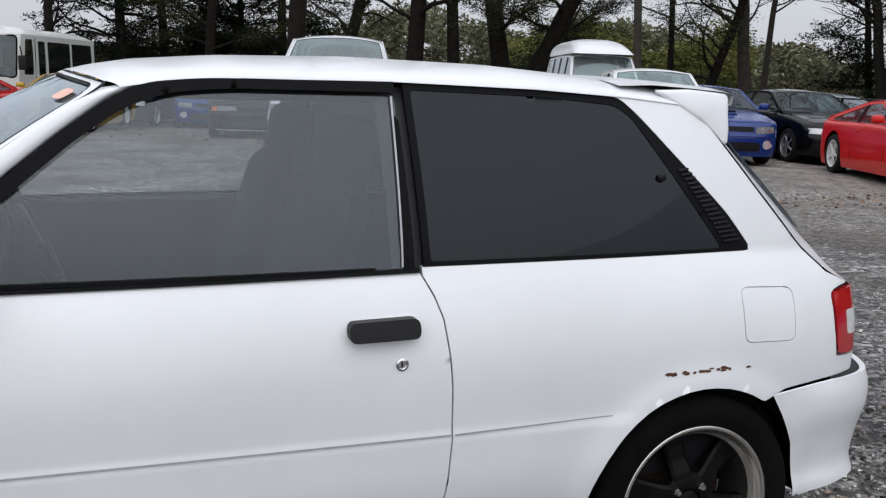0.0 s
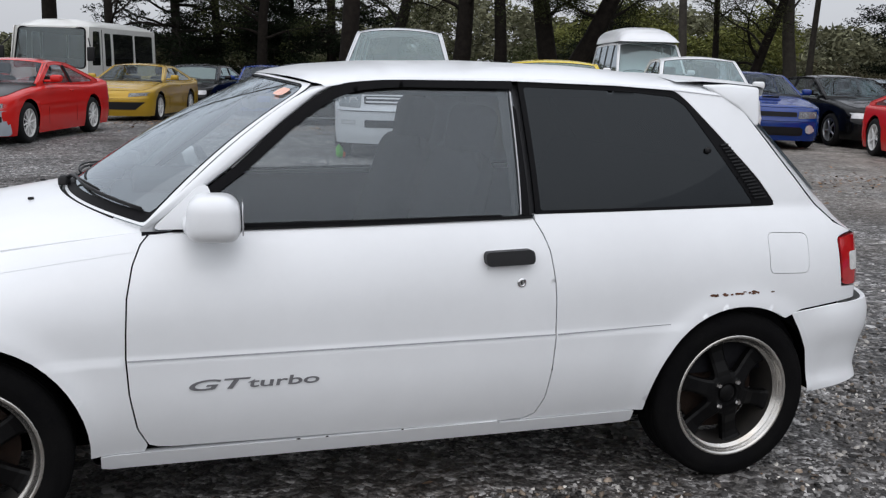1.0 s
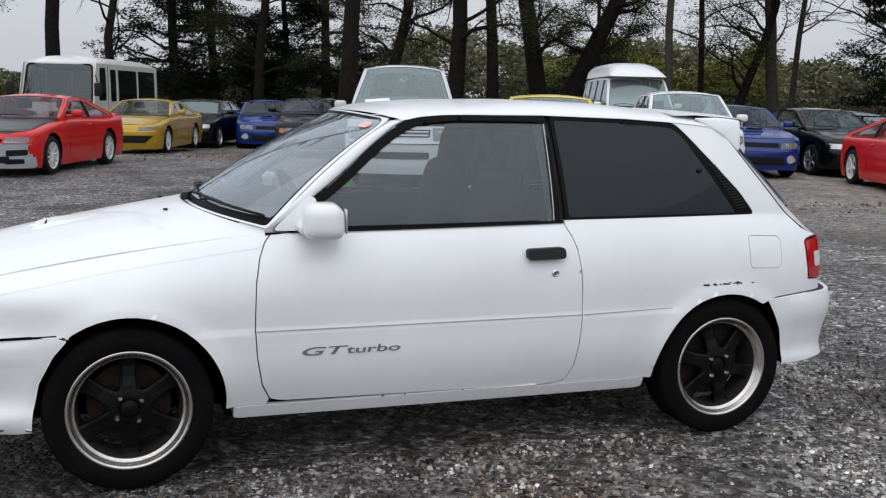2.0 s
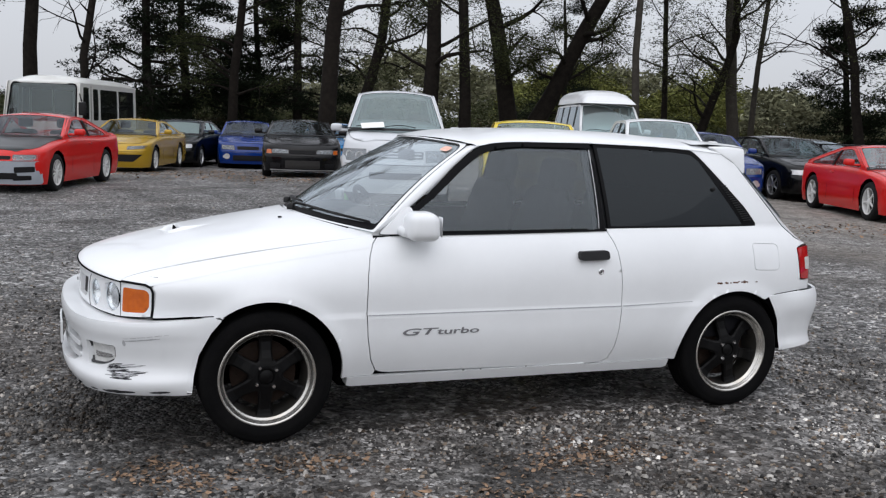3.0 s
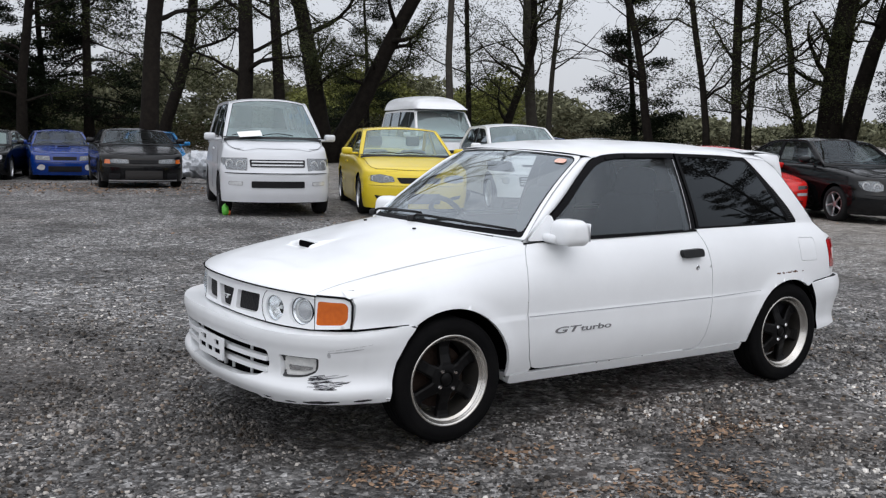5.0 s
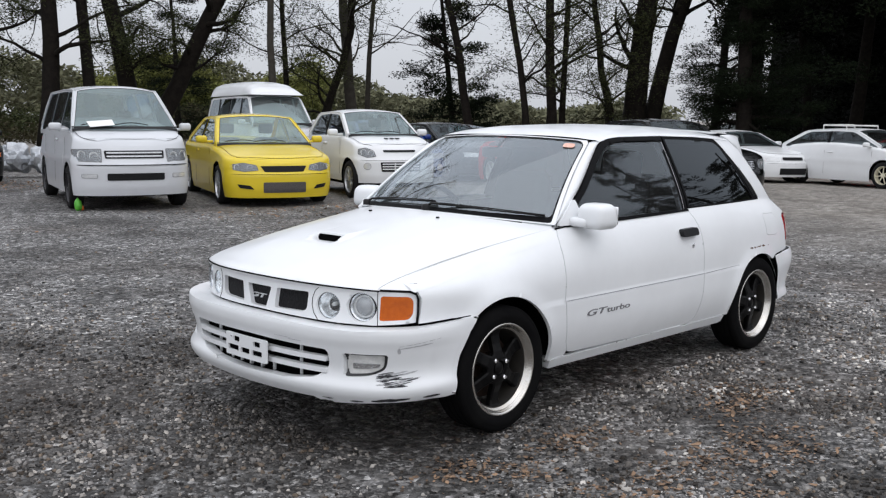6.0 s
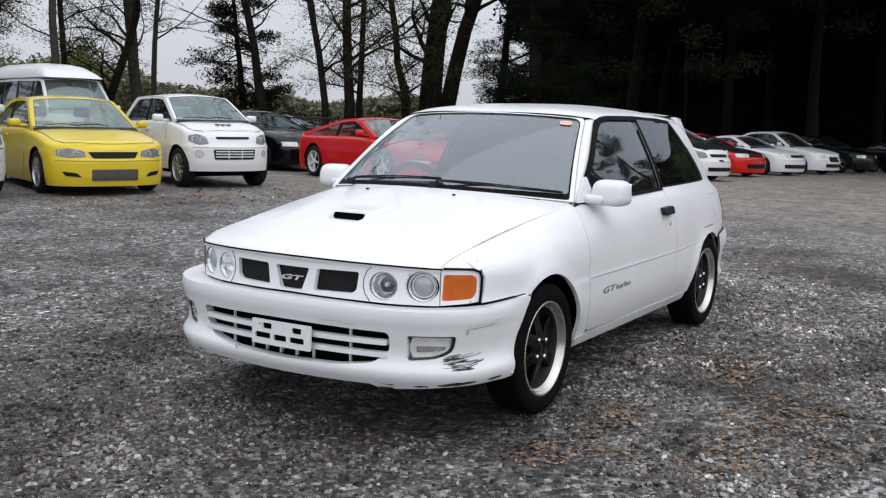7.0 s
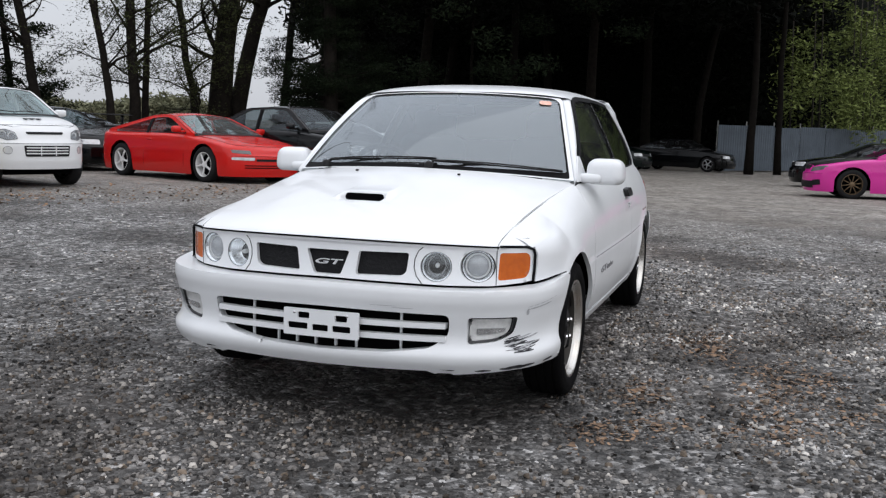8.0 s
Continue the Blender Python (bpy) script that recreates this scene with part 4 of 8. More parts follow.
    outl = [(a, b) for a, b in low] + [(-a, b) for a, b in reversed(low[:-1])] + [(-a, b) for a, b in top[1:-1]] + [top[-1]] + [(a, b) for a, b in reversed(top[1:-1])]
    gy, gn = 0.458, 0.487
    mouth = rounded([(s_of_y(gy), 0.436), (s_of_y(gy * 1.0), 0.37), (s_of_y(0.40), 0.315), (s_of_y(0.25), 0.292), (0, 0.285), (s_of_y(-0.26), 0.292), (s_of_y(-0.42), 0.312), (s_of_y(-gn), 0.36), (s_of_y(-gn), 0.436), (0, 0.442)], 0.025)
    fogs = [rounded([(s_of_y(s * 0.550), 0.328, 0.014), (s_of_y(s * 0.655), 0.338, 0.04), (s_of_y(s * 0.710), 0.368, 0.035), (s_of_y(s * 0.713), 0.428, 0.012), (s_of_y(s * 0.550), 0.428, 0.014)], 0.014) for s in (-1, 1)]
    bump = part("front_bumper", panel(outl, skin(), 0.0085, holes=[mouth] + fogs, gap=0.0022, back=(0.02, 0, -0.004), hole_back=(0.045, 0, 0)), M_WHITE, car, "white front bumper, scuffed at the corner")
    def shelf(u, v):
        end = s_of_x(-1.36)
        s = lerp(-end, end, u)
        z = float(np.interp(abs(s), [0, s_of_y(0.3), s_of_y(0.45), s_of_y(0.60), s_of_x(-1.60), s_of_x(-1.45), end], [0.534, 0.530, 0.525, 0.524, 0.533, 0.544, 0.550]))
        x, y, _ = skin()(np.array(s), np.array(z))
        x, y = float(x), float(y)
        k = float(np.clip((x + 1.66) / 0.10, 0, 1))
        yy = lerp(y * 0.93, math.copysign(float(side_y(x, 0.56)) - 0.006, y), k)
        xx = lerp(float(fx(min(abs(y) * 0.93, 0.725))) + 0.01, x, k)
        return lerp(x, xx, v), lerp(y, yy, v), z - 0.001 - 0.002 * v
    for sgn in (-1, 1):
        part("bumper_gap", tube([Vector((x, sgn * (float(side_y(x, 0.56)) + 0.0005), float(np.interp(x, [-1.60, -1.45, -1.36], [0.536, 0.547, 0.553])))) for x in np.linspace(-1.60, -1.37, 12)], 0.0026, 6), M_GAP, bump)
    part("bumper_shelf", grid(61, 5, shelf), M_WHITE, bump)
    for zc in (0.394, 0.346):
        bar = panel([(s_of_y(-0.474), zc - 0.010), (0, zc - 0.011), (s_of_y(0.446), zc - 0.010), (s_of_y(0.446), zc + 0.010), (0, zc + 0.009), (s_of_y(-0.474), zc + 0.010)], skin(-0.012, 1.0), 0.010, back=(0.03, 0, 0))
        part("grille_bar", bar, M_WHITE, bump)
    for y, zc, h in ((-0.30, 0.365, 0.145), (0.30, 0.365, 0.145), (-0.13, 0.312, 0.05), (-0.05, 0.312, 0.05), (0.03, 0.312, 0.05), (0.11, 0.312, 0.05), (0.19, 0.312, 0.05)):
        part("grille_divider", rbox((float(np.interp(abs(y), [0, 0.45], [-1.888, -1.848])), y, zc), (0.020, 0.008, h), 0.002, 1), M_WHITE, bump)
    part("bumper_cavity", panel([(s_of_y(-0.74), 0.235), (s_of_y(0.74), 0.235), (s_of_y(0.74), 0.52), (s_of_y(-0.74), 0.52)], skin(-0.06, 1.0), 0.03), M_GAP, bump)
    # number plate carrier with its slots
    slots = [rounded([(a, b), (a + w, b), (a + w, b + 0.024), (a, b + 0.024)], 0.003) for a, b, w in ((-0.105, 0.389, 0.047), (0.045, 0.392, 0.047), (-0.118, 0.350, 0.072), (-0.030, 0.350, 0.064), (0.052, 0.352, 0.080))]
    pl = panel(rounded([(-0.150, 0.328), (0.150, 0.328), (0.150, 0.428), (-0.150, 0.428)], 0.004), lambda y, z: (-1.950 + 0.14 * y * y, y, z), 0.008, holes=slots, back=(0.008, 0, 0))
    carrier = part("plate_carrier", shifted(pl, pose(0, -0.015, 0)), M_WHITE, bump, "empty white number plate carrier with slots")
    # a black sheet behind the slots stands in for the shade there
    part("carrier_back", shifted(panel([(-0.146, 0.332), (0.146, 0.332), (0.146, 0.424), (-0.146, 0.424)], lambda y, z: (-1.940 + 0.14 * y * y, y, z), 0.03), pose(0, -0.015, 0)), M_GAP, carrier)
    for y in (-0.12, 0.09):
        part("carrier_screw", lathe([(0.005, 0), (0.004, 0.003), (0, 0.003)], 10, Matrix.Translation((-1.949, y, 0.413)) @ Matrix.Rotation(radians(-90), 4, "Y")), M_CHROME, carrier)
    for s, poly in zip((-1, 1), fogs):
        box = part("fog_lamp_housing", panel(poly, skin(-0.010), 0.010, holes=[[(lerp(sum(p[0] for p in poly) / len(poly), q[0], 0.86), lerp(0.380, q[1], 0.80)) for q in poly]], gap=0.001, back=(0.02, 0, 0)), M_FOGRIM, bump, "grey fog lamp surround")
        part("fog_lens", panel([(lerp(sum(p[0] for p in poly) / len(poly), q[0], 0.88), lerp(0.380, q[1], 0.84)) for q in poly], skin(-0.018), 0.012), M_CLEARLENS, box, "cloudy fog lamp lens")
        part("fog_bulb_shade", panel([(lerp(sum(p[0] for p in poly) / len(poly), q[0], 0.62), lerp(0.372, q[1], 0.24)) for q in poly], skin(-0.014), 0.012, back=(0.004, 0, 0)), M_REFLECTOR, box)
    # scuffs on the near corner
    rnd = random.Random(5)
    def streak(s0, z0, ln, th, material, tilt=0.0, name="scuff"):
        n = 8
        up = [(s0 + ln * i / n, z0 + tilt * ln * i / n + th * (0.3 + 0.7 * math.sin(math.pi * (i + 0.5) / (n + 1))) * rnd.uniform(0.5, 1.0)) for i in range(n + 1)]
        dn = [(s0 + ln * i / n, z0 + tilt * ln * i / n - th * (0.3 + 0.7 * math.sin(math.pi * (i + 0.5) / (n + 1))) * rnd.uniform(0.5, 1.0)) for i in range(n + 1)]
        part(name, panel([(-a, b) for a, b in up + dn[::-1]], skin(0.0012), 0.004), material, bump)
    S = lambda y: abs(s_of_y(y))
    for k in range(48):
        a0 = S(0.70) + rnd.uniform(-0.035, 0.055)
        streak(a0, 0.348 - 0.050 * rnd.random(), rnd.uniform(0.03, 0.12), rnd.uniform(0.0010, 0.0042), M_SCUFF if k % 3 else M_SCUFF_GREY, rnd.uniform(0.0, 0.18))
    streak(S(0.735), 0.452, 0.15, 0.0035, M_SCUFF_GREY, 0.10)
    streak(S(0.735), 0.462, 0.19, 0.0015, M_SCUFF_GREY, 0.12)
    streak(S(0.733), 0.445, 0.014, 0.018, M_SCUFF_GREY, -0.3)
    streak(S(0.20), 0.462, 0.10, 0.0012, M_SCUFF_GREY, 0.0)
    streak(S(0.28), 0.456, 0.08, 0.0012, M_SCUFF_GREY, 0.0)
    streak(S(0.66), 0.238, 0.16, 0.009, M_SCUFF, 0.05)
    streak(S(0.58), 0.232, 0.06, 0.005, M_SCUFF, 0.02)
    streak(S(0.78), 0.246, 0.08, 0.007, M_SCUFF, 0.02)
    under = [(-1.88, -0.50, 0.235), (-1.88, 0.50, 0.235), (-1.5, 0.74, 0.235), (-1.5, -0.74, 0.235)]
    part("under_tray", (under, [(0, 1, 2, 3)]), M_GAP, bump)


def tail(car):
    plan = [(0.0, 1.810), (0.30, 1.805), (0.52, 1.788), (0.66, 1.757), (0.750, 1.698), (0.792, 1.605), (0.808, 1.48), (0.815, 1.36)]
    arc = np.concatenate([[0], np.cumsum([math.dist(a, b) for a, b in zip(plan, plan[1:])])])
    py, px = curve(arc, [p[0] for p in plan]), curve(arc, [p[1] for p in plan])
    prof = curve([0.24, 0.28, 0.33, 0.40, 0.50, 0.54, 0.575], [-0.030, -0.010, -0.020, -0.012, 0.010, 0.008, -0.002])

    def skin(s, z):
        a = np.abs(s)
        x, y = px(a), py(a)
        e = 1e-3
        tx, ty = px(a + e) - px(a - e), py(a + e) - py(a - e)
        ln = np.hypot(tx, ty)
        o = prof(z) * np.clip((arc[-1] - a) / 0.15, 0.2, 1) + 0.010 * np.exp(-((arc[-1] - a) / 0.10) ** 2)
        return x + ty / ln * o, np.sign(s + 1e-9) * (y - tx / ln * o), z
    sx = lambda x: float(np.interp(-x, [-p[1] for p in plan], arc))
    half = [(sx(1.340), 0.558), (sx(1.398), 0.497), (sx(1.440), 0.42), (sx(1.463), 0.33), (sx(1.470), 0.268), (sx(1.56), 0.276), (sx(1.68), 0.288)]
    out = half + [(0, 0.292)] + [(-a, b) for a, b in reversed(half)] + [(-sx(1.42), 0.5635), (-sx(1.56), 0.5745), (0, 0.584), (sx(1.56), 0.5745), (sx(1.42), 0.5635)]
    part("rear_bumper", panel(out, skin, 0.0125, gap=0.002, back=(-0.02, 0, 0)), M_WHITE, car, "white rear bumper")
    def gate(u, v):
        y = 2 * u - 1
        z = lerp(0.57, 1.255, v)
        xc = float(np.interp(z, [0.57, 0.80, 0.88, 1.255], [1.748, 1.736, 1.690, 1.30]))
        xs = float(np.interp(z, [0.57, 0.618, 0.635, 0.78, 0.802, 0.835, 0.92, 1.027, 1.15, 1.252], [1.658, 1.655, 1.675, 1.672, 1.608, 1.545, 1.47, 1.39, 1.30, 1.225])) + 0.005
        xe = xs + 0.030 * min(max((xs - 1.36) / 0.26, 0), 1) ** 1.5
        return lerp(xc, xe, abs(y) ** 5), y * (float(side_y(xs, z)) - 0.001), z
    rear = part("tailgate", grid(41, 41, gate), M_WHITE, car, "white tailgate")
    part("tailgate_glass", grid(31, 15, lambda u, v: (lambda p: (p[0] + 0.010, p[1], p[2] + 0.006))(gate(lerp(0.045, 0.955, u), lerp(0.50, 0.95, v)))), M_GLASS_TINT, rear, "dark tinted tailgate glass")


def cabin(car):
    """Seats, dashboard and the dark shell inside."""
    floor = rbox((0.05, 0, 0.30), (1.75, 1.40, 0.08), 0.02, 2)
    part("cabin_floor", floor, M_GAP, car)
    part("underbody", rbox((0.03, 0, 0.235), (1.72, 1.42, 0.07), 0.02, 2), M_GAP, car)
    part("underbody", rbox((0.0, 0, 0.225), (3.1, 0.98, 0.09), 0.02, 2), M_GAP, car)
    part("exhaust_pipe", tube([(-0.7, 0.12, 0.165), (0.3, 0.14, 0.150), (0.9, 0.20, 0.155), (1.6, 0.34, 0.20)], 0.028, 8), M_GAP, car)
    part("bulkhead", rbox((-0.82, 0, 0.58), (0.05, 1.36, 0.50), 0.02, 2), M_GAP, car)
    part("dashboard", join(rbox((-0.60, 0, 0.79), (0.34, 1.26, 0.14), 0.05, 4), rbox((-0.56, 0.34, 0.875), (0.26, 0.40, 0.08), 0.035, 4)), M_DASH, car, "dark grey dashboard")
    for y in (-0.34, 0.34):
        seat = part("front_seat", join(shifted(rbox((0, 0, 0), (0.52, 0.50, 0.20), 0.07, 4), pose(-0.05, y, 0.46, 0, -8, 0)), shifted(rbox((0, 0, 0.30), (0.17, 0.48, 0.62), 0.07, 4, (0.2, 0.18)), pose(0.20, y, 0.47, 0, 16, 0))), M_SEAT, car, "dark cloth front seat")
        part("headrest", join(shifted(rbox((0, 0, 0), (0.11, 0.25, 0.19), 0.045, 4), pose(0.385, y, 1.105, 0, 10, 0)), tube([(0.36, y - 0.06, 1.03), (0.34, y - 0.06, 0.98)], 0.007), tube([(0.36, y + 0.06, 1.03), (0.34, y + 0.06, 0.98)], 0.007)), M_SEAT, seat)
    part("rear_seat", join(rbox((0.75, 0, 0.46), (0.5, 1.25, 0.2), 0.06, 4), shifted(rbox((0, 0, 0.25), (0.14, 1.25, 0.55), 0.05, 4), pose(1.0, 0, 0.52, 0, 18, 0))), M_SEAT, car)
    part("parcel_shelf", rbox((1.33, 0, 0.855), (0.42, 1.30, 0.03), 0.01, 2), M_SEAT, car)
    ring = [(0.185 * math.cos(2 * math.pi * k / 28), 0.185 * math.sin(2 * math.pi * k / 28), 0) for k in range(29)]
    wheel_m = pose(-0.37, 0.34, 0.83, 0, 64, 0)
    part("steering_wheel", join(shifted(tube(ring, 0.015, 8, False), wheel_m), shifted(rbox((0, 0, -0.01), (0.15, 0.13, 0.05), 0.02, 3), wheel_m), *[shifted(tube([(0, 0, 0), (0.18 * math.cos(a), 0.18 * math.sin(a), 0)], 0.013, 6), wheel_m) for a in (0.2, 2.2, 4.1)]), M_BLACK, car, "black three-spoke steering wheel")
    part("headlining", grid(13, 9, lambda u, v: (lerp(-0.15, 1.15, u), lerp(-0.50, 0.50, v), 1.262 - 0.03 * abs(2 * v - 1) ** 3)), M_SEAT, car)
    for s in (-1, 1):
        part("door_trim", grid(9, 5, lambda u, v: (lerp(-0.68, 0.50, u), s * lerp(0.745, 0.70, v), lerp(0.34, 0.862, v))), M_SEAT, car)
        part("rear_trim", grid(9, 5, lambda u, v: (lerp(0.50, 1.45, u), s * lerp(0.72, 0.69, v), lerp(0.34, 0.878, v))), M_SEAT, car)
        part("belt_pillar", grid(3, 7, lambda u, v: (lerp(0.40, 0.50, u), s * (float(side_y(0.45, lerp(0.87, 1.27, v))) - 0.035), lerp(0.87, 1.27, v))), M_DASH, car)


def wear(car):
    """Lettering on the door and rust at the rear arch."""
    m = Matrix.Translation((-0.585, -(float(side_y(-0.45, 0.455)) + 0.0015), 0.442)) @ Matrix.Rotation(radians(90), 4, "X")
    letters("lettering", "GT", 0.041, M_DECAL, m, car, 2.85, 0.28)
    m = Matrix.Translation((-0.415, -(float(side_y(-0.30, 0.455)) + 0.0015), 0.442)) @ Matrix.Rotation(radians(90), 4, "X")
    letters("lettering", "turbo", 0.038, M_DECAL, m, car, 2.3, 0.10)
    rnd = random.Random(3)
    for k in range(22):
        x, z = (1.085, 1.185)[k % 2] + rnd.gauss(0, 0.026 if k < 16 else 0.05), 0.6255 + rnd.uniform(-0.003, 0.003) + 0.004 * (k % 2)
        w, h = rnd.uniform(0.006, 0.024), rnd.uniform(0.0015, 0.005)
        part("rust_spot", panel([(x, z), (x + w * 0.4, z - h), (x + w, z - h * 0.4), (x + w * 0.9, z + h * 0.8), (x + w * 0.35, z + h)], side(-1, 0.0012), 0.003), M_RUST, car)
    for k in range(3):
        x = -0.30 + 0.55 * rnd.random()
        w = rnd.uniform(0.006, 0.016)
        part("sill_chip", panel([(x, 0.264), (x + w * 0.5, 0.261), (x + w, 0.263), (x + w * 0.8, 0.267), (x + w * 0.2, 0.266)], side(-1, 0.009), 0.003), M_SCUFF, car)


hatchback()


# ---- ground ----
def gravel_material():
    m = bpy.data.materials.new("gravel_ground")
    m.use_nodes = True
    nt = m.node_tree
    b = nt.nodes["Principled BSDF"]
    L = nt.links.new
    co = nt.nodes.new("ShaderNodeTexCoord")
    def vor(scale):
        n = nt.nodes.new("ShaderNodeTexVoronoi")
        n.inputs["Scale"].default_value = scale
        L(co.outputs["Object"], n.inputs["Vector"])
        return n
    def noise_(scale, detail=6):
        n = nt.nodes.new("ShaderNodeTexNoise")
        n.inputs["Scale"].default_value, n.inputs["Detail"].default_value = scale, detail
        L(co.outputs["Object"], n.inputs["Vector"])
        return n
    def ramp(src, stops):
        r = nt.nodes.new("ShaderNodeValToRGB")
        while len(r.color_ramp.elements) < len(stops):
            r.color_ramp.elements.new(0.5)
        for e, (p, c) in zip(r.color_ramp.elements, stops):
            e.position, e.color = p, (*c, 1)
        L(src, r.inputs[0])
        return r
    def mix(fac, a, b2, kind="MIX"):
        x = nt.nodes.new("ShaderNodeMix")
        x.data_type, x.blend_type = "RGBA", kind
        if isinstance(fac, float):
            x.inputs[0].default_value = fac
        else:
            L(fac, x.inputs[0])
        L(a, x.inputs[6])
        L(b2, x.inputs[7])
        return x.outputs[2]
    v1, v2 = vor(34), vor(75)
    sep1, sep2 = nt.nodes.new("ShaderNodeSeparateColor"), nt.nodes.new("ShaderNodeSeparateColor")
    L(v1.outputs["Color"], sep1.inputs[0])
    L(v2.outputs["Color"], sep2.inputs[0])
    stones = [(0.0, (0.010, 0.010, 0.010)), (0.30, (0.045, 0.044, 0.044)), (0.55, (0.12, 0.119, 0.118)), (0.80, (0.28, 0.277, 0.273)), (0.96, (0.56, 0.555, 0.55))]
    c1, c2 = ramp(sep1.outputs[0], stones), ramp(sep2.outputs[0], stones)
    sel = ramp(noise_(3.5).outputs[0], [(0.42, (0, 0, 0)), (0.58, (1, 1, 1))])
    col = mix(sel.outputs[0], c1.outputs[0], c2.outputs[0])
    earth = nt.nodes.new("ShaderNodeRGB")
    earth.outputs[0].default_value = (0.075, 0.052, 0.036, 1)
    patch = ramp(noise_(0.35, 8).outputs[0], [(0.52, (0, 0, 0)), (0.70, (0.62, 0.62, 0.62))])
    col = mix(patch.outputs[0], col, earth.outputs[0])
    damp = ramp(noise_(0.9, 7).outputs[0], [(0.34, (0.34, 0.32, 0.305)), (0.50, (0.84, 0.83, 0.82)), (0.66, (1.22, 1.21, 1.20))])
    col = mix(1.0, col, damp.outputs[0], "MULTIPLY")
    clod = ramp(noise_(5.5, 6).outputs[0], [(0.36, (0.55, 0.53, 0.51)), (0.56, (1.08, 1.08, 1.08))])
    col = mix(1.0, col, clod.outputs[0], "MULTIPLY")
    fleck = ramp(noise_(13.0, 3).outputs[0], [(0.36, (0.48, 0.47, 0.46)), (0.52, (1.0, 1.0, 1.0)), (0.68, (1.75, 1.75, 1.76))])
    col = mix(1.0, col, fleck.outputs[0], "MULTIPLY")
    # drier, paler earth towards the forest side
    sx = nt.nodes.new("ShaderNodeSeparateXYZ")
    L(co.outputs["Object"], sx.inputs[0])
    far = nt.nodes.new("ShaderNodeMath")
    far.operation = "MULTIPLY_ADD"
    L(noise_(0.5, 8).outputs[0], far.inputs[0])
    far.inputs[1].default_value = 7.0
    L(sx.outputs[0], far.inputs[2])
    dryness = nt.nodes.new("ShaderNodeMapRange")
    L(far.outputs[0], dryness.inputs[0])
    dryness.inputs[1].default_value, dryness.inputs[2].default_value, dryness.inputs[3].default_value, dryness.inputs[4].default_value = 7.5, 15.0, 0.0, 0.66
    dry = ramp(noise_(7.0, 7).outputs[0], [(0.34, (0.13, 0.117, 0.10)), (0.48, (0.27, 0.242, 0.208)), (0.60, (0.36, 0.33, 0.29)), (0.70, (0.56, 0.53, 0.48))])
    col = mix(dryness.outputs[0], col, mix(1.0, dry.outputs[0], ramp(noise_(1.4, 6).outputs[0], [(0.36, (0.72, 0.70, 0.68)), (0.58, (1.12, 1.12, 1.12))]).outputs[0], "MULTIPLY"))
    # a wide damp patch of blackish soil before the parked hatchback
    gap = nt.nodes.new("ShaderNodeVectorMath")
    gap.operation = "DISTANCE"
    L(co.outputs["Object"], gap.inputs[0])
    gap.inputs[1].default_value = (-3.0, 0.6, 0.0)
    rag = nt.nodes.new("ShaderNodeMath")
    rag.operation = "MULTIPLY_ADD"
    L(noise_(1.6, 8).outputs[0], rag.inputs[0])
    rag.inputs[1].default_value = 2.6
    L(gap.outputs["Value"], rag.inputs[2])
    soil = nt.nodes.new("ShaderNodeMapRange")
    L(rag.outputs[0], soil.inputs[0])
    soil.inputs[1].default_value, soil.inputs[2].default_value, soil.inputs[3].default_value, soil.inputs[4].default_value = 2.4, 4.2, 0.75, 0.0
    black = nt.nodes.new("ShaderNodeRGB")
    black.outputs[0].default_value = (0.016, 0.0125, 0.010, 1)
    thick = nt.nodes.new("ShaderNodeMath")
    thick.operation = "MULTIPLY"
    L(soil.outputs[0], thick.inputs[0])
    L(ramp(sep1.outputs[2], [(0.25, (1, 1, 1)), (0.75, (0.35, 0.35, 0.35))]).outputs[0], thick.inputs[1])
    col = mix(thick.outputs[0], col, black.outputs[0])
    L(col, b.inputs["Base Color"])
    wet = nt.nodes.new("ShaderNodeMapRange")
    L(sep1.outputs[1], wet.inputs[0])
    wet.inputs[3].default_value, wet.inputs[4].default_value = 0.45, 0.95
    L(wet.outputs[0], b.inputs["Roughness"])
    inv = nt.nodes.new("ShaderNodeMath")
    inv.operation = "MULTIPLY_ADD"
    L(v1.outputs["Distance"], inv.inputs[0])
    inv.inputs[1].default_value, inv.inputs[2].default_value = -1.0, 1.0
    add = nt.nodes.new("ShaderNodeMath")
    add.operation = "MULTIPLY_ADD"
    L(v2.outputs["Distance"], add.inputs[0])
    add.inputs[1].default_value = -0.5
    L(inv.outputs[0], add.inputs[2])
    bp = nt.nodes.new("ShaderNodeBump")
    bp.inputs["Strength"].default_value, bp.inputs["Distance"].default_value = 0.9, 0.02
    L(add.outputs[0], bp.inputs["Height"])
    L(bp.outputs[0], b.inputs["Normal"])
    return m


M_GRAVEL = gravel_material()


def fall(y):
    """How much of the lot's fall is there at y: all of it on the open side, none behind the near row."""
    return max(0.0, min(1.0, (18.0 - y) / 6.0))


def ground_z(x, y):
    """The lot is level round the hatchback and falls gently away towards the forest and behind the near row."""
    dip = 0.018 * (max(0.0, min(x, 42.0) - 8.0)) * fall(y)
    dip += 0.028 * max(0.0, min(y - 16.5, 8.0)) * max(0.0, min(1.0, (9.0 - x) / 3.0))
    return 0.012 * noise.noise((x * 0.5, y * 0.5, 1.7)) * max(0.0, min(1.0, (math.hypot(x, y) - 1.0) / 2.0)) * (abs(x) < 60) - dip


